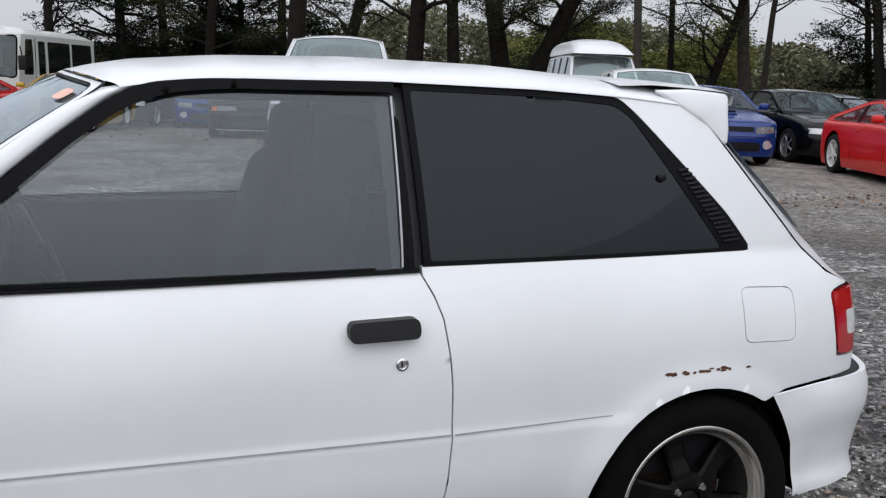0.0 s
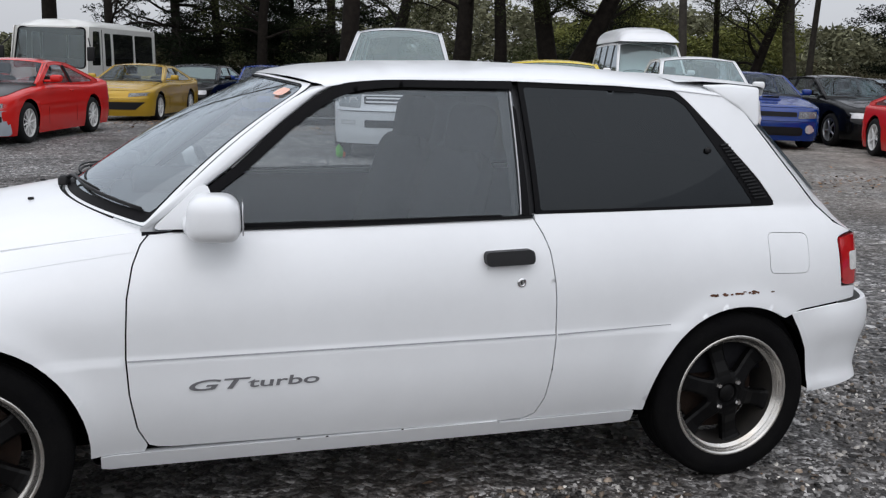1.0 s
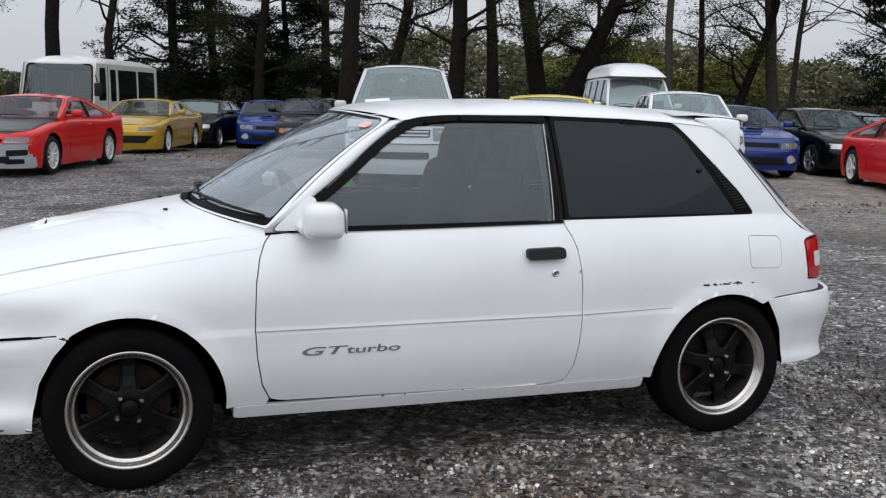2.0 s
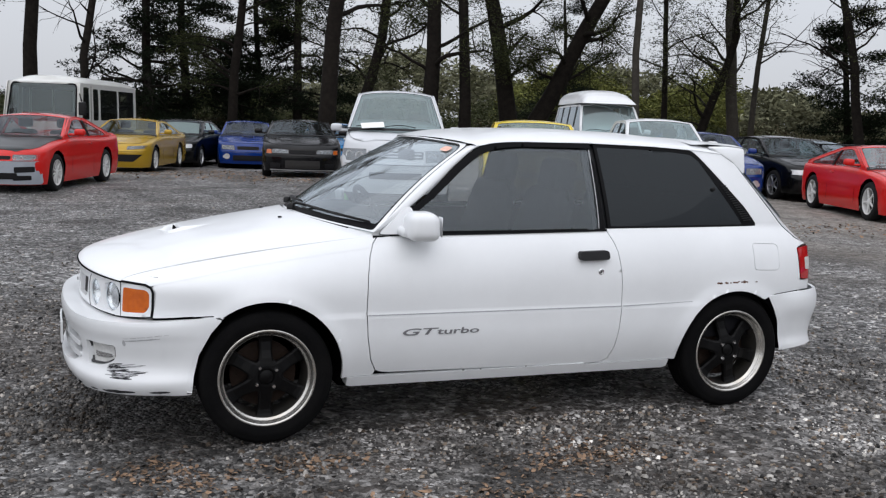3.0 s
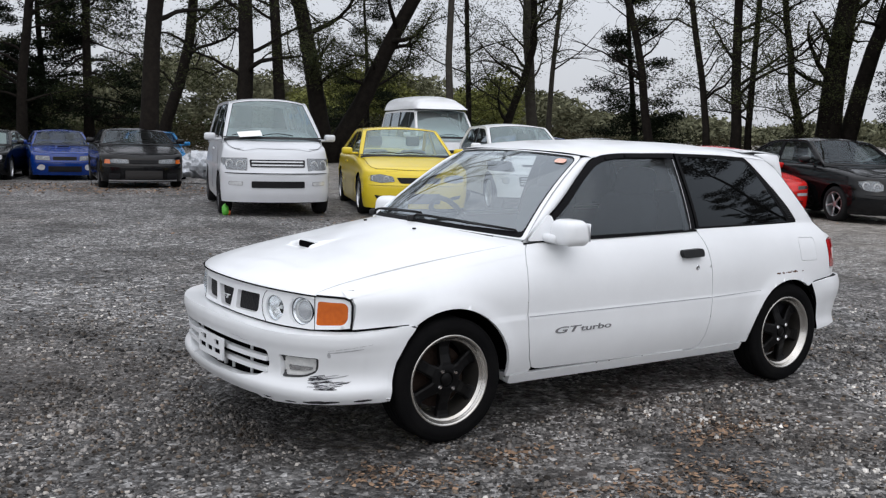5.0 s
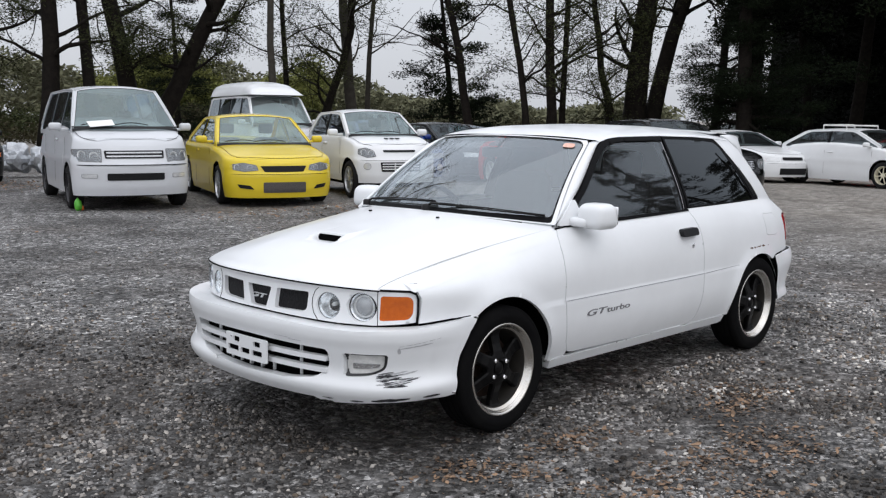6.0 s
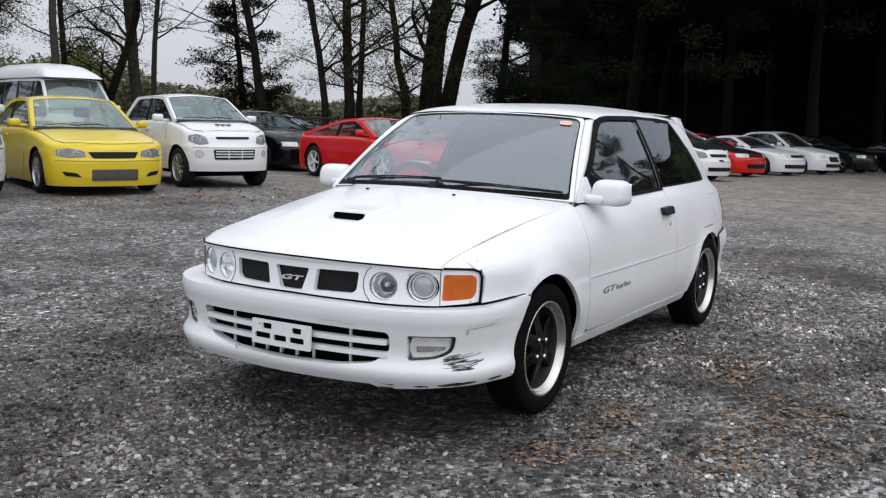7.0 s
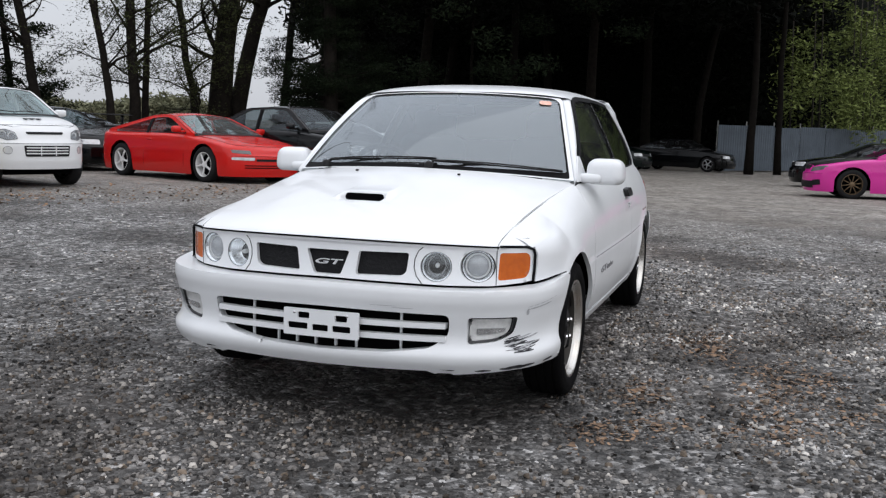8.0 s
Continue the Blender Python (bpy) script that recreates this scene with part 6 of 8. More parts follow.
    def fpoly(pname, pts, m, off=0.008, parent=None, rim=None, r=0.012):
        """A many-cornered piece set into the nose, on both sides if it lies off the middle."""
        for s in ((1, -1) if min(q[0] for q in pts) > 0 else (1,)):
            poly = rounded([(s * q[0], q[1]) for q in pts], r, 3)
            if rim:
                cy, cz_ = sum(q[0] for q in poly) / len(poly), sum(q[1] for q in poly) / len(poly)
                part("lamp_rim", panel([(cy + (q[0] - cy) * 1.07, cz_ + (q[1] - cz_) * 1.14) for q in poly], lambda y, z: (x0 + front_s(y) + lean(front_s(y), z) - off + 0.003, y, z), 0.025, back=(0.03, 0, 0)), rim, parent or car)
            on_nose = lambda o: (lambda y, z: (x0 + front_s(y) + lean(front_s(y), z) - o, y, z))
            if m is not M_LAMP or pname != "headlamp":
                part(pname, panel(poly, on_nose(off), min(0.022, 0.45 * (max(q[1] for q in poly) - min(q[1] for q in poly)), 0.45 * (max(q[0] for q in poly) - min(q[0] for q in poly))), back=(0.03, 0, 0)), m, parent or car)
                continue
            hl = part(pname, panel(poly, on_nose(off - 0.010), 0.022, back=(0.03, 0, 0)), m, parent or car, "clear headlamp with chrome bowls")
            ys_, zs_ = [q[0] for q in poly], [q[1] for q in poly]
            ym, zm, hy, hz = (min(ys_) + max(ys_)) / 2, (min(zs_) + max(zs_)) / 2, (max(ys_) - min(ys_)) / 2, (max(zs_) - min(zs_)) / 2
            rr = min(hz * 0.72, hy * 0.42)
            for k in (-1, 1):
                yk, zk = ym + k * hy * 0.44, zm + 0.1 * k * s * hz
                xk = float(on_nose(off - 0.006)(np.array(yk), np.array(zk))[0])
                slant = math.degrees(math.atan2(float(front_s(abs(yk) + 0.02)) - float(front_s(abs(yk) - 0.02)), 0.04)) * (1 if yk > 0 else -1)
                bm_ = Matrix.Translation((xk, yk, zk)) @ Matrix.Rotation(radians(-slant * 0.7), 4, "Z") @ Matrix.Rotation(radians(-90), 4, "Y")
                bowl = part("lamp_bowl", lathe([(rr, 0.004), (rr * 0.9, 0.007), (rr * 0.82, 0.0), (rr * 0.5, -0.012), (0, -0.016)], 20, bm_), M_BOWL, hl)
                part("bulb", lathe([(rr * 0.24, -0.012), (rr * 0.20, 0.0), (0, 0.004)], 12, bm_), M_GLASSY, bowl)
            part("lamp_cover", panel(poly, on_nose(off + 0.004), 0.022, back=(0.014, 0, 0)), M_GLASS_LAMP, hl)

    def tpatch(pname, s0, s1, k, m, off=0.004, lab=""):
        """A sheet lying on top of the body."""
        g = grid(17, 17, lambda a, b: (lambda s: (lambda y: (x0 + s + lean(s, rim_z(s, y)), y, rim_z(s, y) + off))((2 * b - 1) * k * float(w_at(max(s, 0.03)))))(lerp(s0, s1, a)))
        return part(pname, g, m, car, lab)
    if bonnet_mat:
        tpatch("bonnet", 0.09, cowl[0] - 0.01, 0.86, bonnet_mat, 0.005, "black unpainted bonnet")
    else:
        tpatch("bonnet", 0.09, cowl[0] - 0.02, 0.86, body, 0.004)
    for s in (-1, 1):
        part("bonnet_seam", tube([(x0 + q + lean(q, rim_z(q, 0.87 * float(w_at(max(q, 0.03))))), s * 0.87 * float(w_at(max(q, 0.03))), rim_z(q, 0.87 * float(w_at(max(q, 0.03)))) + 0.0035) for q in np.linspace(0.10, cowl[0], 9)], 0.0022, 4), M_GAP, car)
    part("bonnet_seam", tube([(x0 + front_s(y) * 0.9 + 0.085 + lean(0.085, rim_z(0.09, y)), y, rim_z(0.09 + float(front_s(y)) * 0.9, y) + 0.003) for y in np.linspace(-hw * 0.78, hw * 0.78, 15)], 0.0028, 4), M_GAP, car)
    for ename, pts, em in extras:
        fpoly(ename, pts, em, 0.009, None, M_LAMPRIM if "lamp" in ename else None)
    if scoop:
        part("bonnet_scoop", shifted(rbox((0, 0, 0), (0.40, 0.42, 0.07), 0.03, 3, (0.3, 0.2)), pose(x0 + cowl[0] * 0.62, 0, rim_z(cowl[0] * 0.62, 0) + 0.015, 0, -4, 0)), body, car)
        part("scoop_mouth", rbox((x0 + cowl[0] * 0.62 - 0.198, 0, rim_z(cowl[0] * 0.62, 0) + 0.025), (0.02, 0.30, 0.030), 0.005, 1), M_GAP, car)
    if slots:
        for y in (-0.10, 0.0, 0.10):
            part("bonnet_slot", rbox((x0 + cowl[0] * 0.55, y, rim_z(cowl[0] * 0.55, y) + 0.004), (0.07, 0.065, 0.012), 0.004, 1), M_GAP, car)
    if lamp and not any(q[0] == "headlamp" for q in extras):
        for s in (-1, 1):
            hl = fpatch("headlamp", min(s * lamp[0], s * lamp[1]), max(s * lamp[0], s * lamp[1]), lamp[2], lamp[3], M_LAMP, 0.008, r=0.03)
            if amber:
                fpatch("turn_lamp", min(s * (lamp[1] + 0.005), s * (lamp[1] + 0.085)), max(s * (lamp[1] + 0.005), s * (lamp[1] + 0.085)), lamp[2], lamp[3], M_AMBER, 0.006, hl)
    if bumper_mat:
        fpatch("bumper_skin", -hw * 0.93, hw * 0.93, low + 0.01, 0.50, bumper_mat, 0.005, lab="grey primer front bumper", r=0.03)
    if grille:
        fpatch("grille", *grille, M_MESH, 0.007 if not bumper_mat else 0.009)
    if intake:
        fpatch("intake", *intake, intake_mat or M_MESH, 0.008, lab="")
    if fogs:
        for s in (-1, 1):
            fpatch("fog_lamp", s * 0.62 - 0.07, s * 0.62 + 0.07, 0.32, 0.38, M_LAMP, 0.009)
    part("bumper_seam", tube([(x0 + float(front_s(y)) + float(lean(front_s(y), bump_z)) - 0.001, y, bump_z) for y in np.linspace(-hw * 0.95, hw * 0.95, 31)], 0.003, 4), M_GAP, car)
    # rear: lamps at the corners
    for s in (-1, 1):
        part("tail_lamp", panel(rounded([(s * 0.40, tail_z - 0.24), (s * hw * 0.93, tail_z - 0.24), (s * hw * 0.93, tail_z - 0.10), (s * 0.40, tail_z - 0.10)], 0.02, 3), lambda y, z: (x0 + L - front_s(y) + lean(L - front_s(y), z) + 0.006, y, z), 0.03, back=(-0.02, 0, 0)), M_RED, car)
    # cabin: side frames with window openings, glass, roof
    cx, cz = cowl
    rx0, rx1 = roof
    bx, bz = back
    yb, yr = hw - 0.075, hw - 0.075 - roof_in

    def gy(z):
        return yb - (yb - yr) * np.clip((z - belt) / (H - belt), 0, 1.1) ** 1.15
    zr = H - roof_crown
    # roofline: straight screen, roof and rear glass, rounded where they meet
    lx = np.arange(cx - 0.4, bx + 0.4, 0.01)
    lz = np.interp(lx, [cx - 0.4, cx, rx0, lerp(rx0, rx1, 0.4), rx1, bx, bx + 0.4], [cz - 0.4 * (zr - cz) / (rx0 - cx), cz, zr - 0.004, zr + 0.012, zr - 0.012, bz, bz - 0.4 * (zr - bz) / (bx - rx1)])
    soft_w = np.hanning(29)
    lz = np.convolve(np.pad(lz, 14, mode="edge"), soft_w / soft_w.sum(), mode="valid")
    line = lambda x: np.interp(x, lx, lz)
    outline = [(cx + 0.02, belt - 0.06)] + [(x, float(line(x)) - 0.006) for x in np.linspace(cx + 0.02, bx - 0.02, 30)] + [(bx - 0.02, belt - 0.06)]
    zb = belt + 0.010
    head = lambda x: min(float(line(max(x - 0.060, cx))), float(line(x)), float(line(min(x + 0.085, bx)))) - 0.040
    span = [x for x in np.linspace(cx, bx, 240) if head(x) > zb + 0.035]
    wa, wb = span[0], span[-1]
    cuts = [wa] + [lerp(wa, wb, k / windows) + (0.06 if windows == 2 else 0.0) for k in range(1, windows)] + [wb]
    holes = []
    for k in range(windows):
        xa, xb = cuts[k] + (0.035 if k else 0.0), cuts[k + 1] - (0.035 if k < windows - 1 else 0.0)
        tops = [(x, head(x)) for x in np.linspace(xb, xa, 12)]
        holes.append(rounded([(xa + (0.0 if k else -0.02), zb), (xb, zb)] + tops, 0.018, 3))
    for s in (-1, 1):
        fr = part("side_frame", panel(outline, lambda a, z: (x0 + a, s * gy(z), z), 0.035, holes=holes, back=(0, -s * 0.03, 0)), body, car)
        for h in holes:
            part("side_window", panel(h, lambda a, z: (x0 + a, s * (gy(z) - 0.010), z), 0.08), pane or M_PANE_SIDE, fr)
        for c in cuts[1:-1]:
            part("window_pillar", panel([(c - 0.040, zb - 0.004), (c + 0.040, zb - 0.004), (c + 0.040, head(c + 0.04) + 0.004), (c - 0.040, head(c - 0.04) + 0.004)], lambda a, z: (x0 + a, s * (gy(z) + 0.004), z), 0.06, back=(0, -s * 0.01, 0)), M_SEAL, fr)
        if mirror:
            part("door_mirror", join(shifted(rbox((0, 0, 0), (0.11, 0.18, 0.115), 0.04, 3), pose(x0 + cx + 0.30, s * (hw + 0.10), belt + 0.09)), rbox((x0 + cx + 0.30, s * (hw - 0.02), belt + 0.05), (0.07, 0.14, 0.04), 0.015, 2)), body, car)
        part("door_handle", rbox((x0 + (cuts[1] if windows > 1 else rx1) - 0.16, s * (hw - 0.005), belt - 0.11), (0.15, 0.03, 0.035), 0.012, 2), body, car)
        for sx in ([cx + 0.22] + [c + 0.02 for c in cuts[1:-1]] + ([wb - 0.05] if windows > 1 else [])):
            part("door_seam", tube([(x0 + sx, s * (float(w_at(sx)) + 0.0015), low + 0.12), (x0 + sx, s * (float(w_at(sx)) + 0.004), 0.50), (x0 + sx, s * (float(w_at(sx)) * 0.985 + 0.002), belt - 0.06)], 0.0018, 4), M_GAP, car)

    def screen(u, v2, front=True):
        k = abs(2 * u - 1)
        y = (2 * u - 1) * lerp(yb - 0.012, yr - 0.005, v2)
        bow = 0.16 * (1 - k ** 2.2)
        if front:
            return x0 + lerp(cx, rx0, v2) - bow * lerp(1.0, 0.45, v2), y, float(line(lerp(cx, rx0, v2))) + roof_crown * 0.85 * (1 - k ** 2.4) * v2
        return x0 + lerp(bx, rx1, v2) + bow * lerp(0.6, 0.35, v2), y, float(line(lerp(bx, rx1, v2))) + roof_crown * 0.80 * (1 - k ** 2.4) * v2
    mu, mv = 0.024, 0.950
    ws = part("windscreen", grid(21, 9, lambda u, v2: screen(lerp(mu, 1 - mu, u), v2 * mv)), M_PANE if name in ("silver_van", "yellow_saloon", "white_mini_suv", "high_roof_van", "red_sports_coupe") else M_PANE_LOW, car)
    part("screen_frame", join(grid(3, 9, lambda u, v2: screen(mu * u, v2)), grid(3, 9, lambda u, v2: screen(1 - mu * u, v2)), grid(21, 3, lambda u, v2: screen(lerp(mu, 1 - mu, u), lerp(mv, 1.0, v2)))), body, car)
    part("rear_screen", grid(21, 9, lambda u, v2: screen(u, v2, False)), M_PANE_REAR, car)
    edge = [Vector(screen(mu, mv * k / 10)) for k in range(11)] + [Vector(screen(lerp(mu, 1 - mu, k / 20), mv)) for k in range(1, 21)] + [Vector(screen(1 - mu, mv * (1 - k / 10))) for k in range(1, 11)]
    part("screen_seal", tube(edge, 0.0045, 5), M_SEAL, ws)
    part("cowl_panel", grid(21, 3, lambda u, v2: (screen(u, 0.03)[0] - 0.05 * (1 - v2), screen(u, 0.03)[1], lerp(rim_z(cx - 0.08, screen(u, 0)[1]) + 0.006, screen(u, 0.05)[2], v2))), M_BLACK, car)
    for a, b in ((0.30, 0.62), (0.60, 0.92)):
        p = [Vector(screen(lerp(a, b, k / 6), 0.05 + 0.05 * math.sin(math.pi * k / 6))) + Vector((-0.015, 0, 0.018)) for k in range(7)]
        part("wiper", tube(p, 0.007, 5), M_BLACK, car)
    if wiper_paper:
        p0, p1 = screen(0.62, 0.03), screen(0.86, 0.13)
        part("paper_notice", ([(p0[0] - 0.04, p0[1], p0[2] + 0.03), (p0[0] - 0.05, p1[1], p0[2] + 0.0), (p1[0] - 0.06, p1[1] + 0.03, p1[2] + 0.02), (p1[0] - 0.05, p0[1] + 0.02, p1[2] + 0.05)], [(0, 1, 2, 3)]), M_PAPER, car, "white paper under the wiper")

    def roof_pt(u, v2):
        k = abs(2 * v2 - 1)
        x = lerp(screen(v2, 1.0)[0], screen(v2, 1.0, False)[0], u)
        return x, (2 * v2 - 1) * (yr + 0.012), float(line(lerp(rx0, rx1, u))) - 0.002 + roof_crown * (1 - k ** 2.4) * lerp(0.85, 0.80, u) + roof_crown * 0.2 * math.sin(math.pi * u) * (1 - k * k)
    vs = [0.5 * (1 + math.sin(math.pi * (k / 24 - 0.5))) for k in range(25)]
    part("roof", grid(21, 25, lambda u, v2: roof_pt(u, vs[int(round(v2 * 24))])), body, car)
    for s in (-1, 1):
        part("drip_rail", tube([Vector((x0 + x, s * (float(gy(float(line(x)))) + 0.001), float(line(x)) - 0.004)) for x in np.linspace(cx + 0.04, bx - 0.04, 26)], 0.010, 5), body, car)
    # inside
    for y in (-0.34, 0.34):
        part("front_seat", shifted(rbox((0, 0, 0.3), (0.16, 0.46, 0.62), 0.07, 3), pose(x0 + lerp(rx0, rx1, 0.35) + 0.1, y, belt - 0.50, 0, 12, 0)), M_CABIN, car)
        part("headrest", rbox((x0 + lerp(rx0, rx1, 0.35) + 0.27, y, min(belt + 0.25, H - 0.16)), (0.10, 0.25, 0.17), 0.04, 3), M_CABIN, car)
    part("dashboard", rbox((x0 + cx + 0.25, 0, belt - 0.06), (0.5, W - 0.30, 0.14), 0.05, 3), M_CABIN, car)
    part("cabin_floor", rbox((x0 + (cx + bx) / 2, 0, 0.50), (bx - cx, W - 0.3, 0.10), 0.02, 1), M_GAP, car)
    if shade:
        part("sun_shade", grid(13, 7, lambda u, v2: tuple(Vector(screen(lerp(0.07, 0.93, u), lerp(0.10, 0.84, v2))) + Vector((0.035, 0, -0.012 - 0.004 * math.cos(u * 50))))), M_SHADE, car, "pale folding sun shade")
    if high_top:
        prof = [(0.0, 0.0), (0.05, 0.45), (0.16, 0.80), (0.30, 0.96), (0.5, 1.0), (0.9, 1.0), (0.97, 0.94), (1.0, 0.0)]
        part("high_roof", grid(33, 25, lambda u, v2: (x0 + lerp(rx0 - 0.28, rx1 + 0.1, u), (2 * vs[int(round(v2 * 24))] - 1) * (yr + 0.02), zr - 0.02 + roof_crown + high_top * float(np.interp(u, [q[0] for q in prof], [q[1] for q in prof])) * max(0, 1 - abs(2 * vs[int(round(v2 * 24))] - 1) ** 4) ** 0.5)), body, car, "tall white fibreglass roof")
    if rear_wing:
        part("rear_wing", join(rbox((x0 + L - 0.22, 0, tail_z + 0.24), (0.22, W - 0.25, 0.03), 0.012, 2), rbox((x0 + L - 0.24, -0.5, tail_z + 0.10), (0.10, 0.03, 0.27), 0.01, 1), rbox((x0 + L - 0.24, 0.5, tail_z + 0.10), (0.10, 0.03, 0.27), 0.01, 1)), body, car)
    return car, fpatch, screen


P_YELLOW = paint("yellow_paint", (0.70, 0.53, 0.030))
P_RED = paint("red_paint", (0.58, 0.012, 0.009))
P_GOLD = paint("gold_paint", (0.44, 0.275, 0.025), 0.2)
P_BLUE = paint("blue_paint", (0.003, 0.028, 0.18), coat=0.35, spec=0.3, dirt=0.12)
P_TEAL = paint("teal_paint", (0.008, 0.15, 0.36))
P_BLACK = paint("black_paint", (0.003, 0.0034, 0.004), coat=0.45, spec=0.10, dirt=0.12, rough=0.20)
P_GREY = paint("dark_grey_paint", (0.005, 0.0053, 0.006), coat=0.35, spec=0.10, dirt=0.15, rough=0.2)
P_GREEN = paint("dark_green_paint", (0.003, 0.008, 0.0075), coat=0.4, spec=0.12, dirt=0.15, rough=0.2)
P_WHITE = paint("white_car_paint", (0.76, 0.77, 0.78))
P_SILVER = paint("pale_silver_paint", (0.60, 0.615, 0.64))
P_PINK = paint("pink_paint", (0.62, 0.035, 0.30))

SLATS = lambda y, z0, z1, n: [("grille_slat", [(-y, lerp(z0, z1, (k + 0.3) / n)), (y, lerp(z0, z1, (k + 0.3) / n)), (y, lerp(z0, z1, (k + 0.72) / n)), (-y, lerp(z0, z1, (k + 0.72) / n))], P_SILVER) for k in range(n)]
X_VAN = [("headlamp", [(0.47, 0.705), (0.80, 0.72), (0.81, 0.87), (0.46, 0.875)], M_LAMP), ("grille", [(-0.41, 0.75), (0.41, 0.75), (0.42, 0.86), (-0.42, 0.86)], M_MESH), ("fog_lamp", [(0.53, 0.475), (0.72, 0.478), (0.72, 0.53), (0.53, 0.528)], M_LAMP), ("bumper_line", [(-0.80, 0.652), (0.80, 0.652), (0.80, 0.659), (-0.80, 0.659)], M_GAP)]
X_YELLOW = [("headlamp", [(0.40, 0.565), (0.43, 0.635), (0.60, 0.665), (0.81, 0.635), (0.80, 0.580), (0.60, 0.545)], M_LAMP), ("grille", [(-0.30, 0.535), (0.30, 0.535), (0.36, 0.625), (-0.36, 0.625)], M_MESH), ("bumper_vent", [(0.46, 0.27), (0.66, 0.29), (0.70, 0.35), (0.52, 0.33)], M_MESH)]
X_SUV = [("headlamp", [(0.42, 0.73), (0.45, 0.82), (0.56, 0.86), (0.66, 0.84), (0.67, 0.76), (0.56, 0.71)], M_LAMP), ("grille", [(-0.28, 0.795), (0.28, 0.795), (0.29, 0.83), (-0.29, 0.83)], M_MESH), ("fog_lamp", [(0.56 + 0.055 * math.cos(q * math.pi / 4), 0.56 + 0.055 * math.sin(q * math.pi / 4)) for q in range(8)], M_LAMP)]
X_Z = [("headlamp", [(0.50, 0.535), (0.52, 0.595), (0.82, 0.605), (0.80, 0.555)], M_GLASSY), ("turn_lamp", [(0.46, 0.425), (0.80, 0.43), (0.80, 0.475), (0.46, 0.475)], M_LAMP), ("nose_slot", [(-0.42, 0.41), (0.42, 0.41), (0.42, 0.45), (-0.42, 0.45)], M_MESH), ("lower_slot", [(-0.62, 0.285), (0.62, 0.285), (0.62, 0.30), (-0.62, 0.30)], M_GAP), ("lower_slot", [(-0.62, 0.325), (0.62, 0.325), (0.62, 0.34), (-0.62, 0.34)], M_GAP)]
X_S13 = [("headlamp", [(0.44, 0.515), (0.80, 0.52), (0.80, 0.595), (0.44, 0.595)], M_LAMP), ("grille", [(-0.40, 0.525), (0.40, 0.525), (0.40, 0.58), (-0.40, 0.58)], M_MESH), ("side_duct", [(0.46, 0.32), (0.72, 0.335), (0.72, 0.42), (0.46, 0.41)], M_MESH), ("side_duct", [(0.44, 0.20), (0.68, 0.21), (0.68, 0.28), (0.44, 0.28)], M_MESH)]
X_GTS = [("headlamp", [(0.31, 0.555), (0.32, 0.625), (0.60, 0.640), (0.66, 0.628), (0.65, 0.555)], M_LAMP), ("turn_lamp", [(0.67, 0.540), (0.68, 0.628), (0.80, 0.630), (0.80, 0.545)], M_AMBER), ("grille", [(-0.30, 0.550), (0.30, 0.550), (0.30, 0.625), (-0.30, 0.625)], M_MESH), ("side_duct", [(0.48, 0.22), (0.70, 0.23), (0.70, 0.34), (0.48, 0.34)], M_MESH), ("bumper_lip", [(-0.70, 0.175), (0.70, 0.175), (0.70, 0.20), (-0.70, 0.20)], M_SILVER)]
X_GOLD = [("bumper_mouth", [(-0.52, 0.27), (0.52, 0.27), (0.70, 0.43), (0.30, 0.43), (-0.30, 0.43), (-0.70, 0.43)], M_MESH), ("headlamp", [(0.38, 0.545), (0.40, 0.615), (0.79, 0.635), (0.79, 0.575)], M_LAMP)]
X_WRX = [("headlamp", [(0.38, 0.555), (0.40, 0.66), (0.72, 0.67), (0.79, 0.62), (0.76, 0.57)], M_LAMP), ("fog_lamp", [(0.52, 0.31), (0.58, 0.29), (0.65, 0.31), (0.67, 0.37), (0.64, 0.42), (0.58, 0.44), (0.52, 0.42), (0.50, 0.37)], M_LAMP), ("lower_mouth", [(-0.42, 0.25), (0.42, 0.25), (0.42, 0.40), (-0.42, 0.40)], M_MESH)]
X_CIVIC = [("headlamp", [(0.46, 0.62), (0.52, 0.72), (0.74, 0.77), (0.79, 0.73), (0.77, 0.62), (0.60, 0.59)], M_LAMP), ("grille", [(-0.34, 0.615), (0.34, 0.615), (0.38, 0.69), (-0.38, 0.69)], M_MESH), ("plate_mark", [(-0.10, 0.51), (0.10, 0.51), (0.10, 0.55), (-0.10, 0.55)], M_GAP)]
X_PINK = [("headlamp", [(0.46, 0.53), (0.50, 0.62), (0.80, 0.66), (0.82, 0.59)], M_GLASSY), ("bumper_vent", [(0.55, 0.24), (0.76, 0.27), (0.76, 0.38), (0.60, 0.36)], M_MESH)]
COUPE = dict(L=4.50, W=1.70, H=1.23, WB=2.47, fo=0.86, R=0.30, low=0.13, nose_z=0.60, cowl=(1.30, 0.86), roof=(2.05, 2.75), back=(3.75, 0.88), tail_z=0.90, belt=0.85, roof_in=0.20)
SEDAN = dict(L=4.70, W=1.74, H=1.345, WB=2.72, fo=0.88, R=0.31, low=0.16, nose_z=0.66, cowl=(1.28, 0.93), roof=(2.00, 3.00), back=(3.90, 0.97), tail_z=0.98, belt=0.91, roof_in=0.18)
N = -109.0
vehicle("red_coupe", "red coupe with black bonnet and grey primer bumper, on gravel", "car", (-2.77, 12.90), N - 1, P_RED, **COUPE, rim=M_WHEELWHITE, spokes=10, bonnet_mat=M_CARBON, bumper_mat=M_PRIMER, lamp=(0.45, 0.80, 0.50, 0.60), grille=None, intake=(-0.50, 0.50, 0.22, 0.32), extras=X_S13)
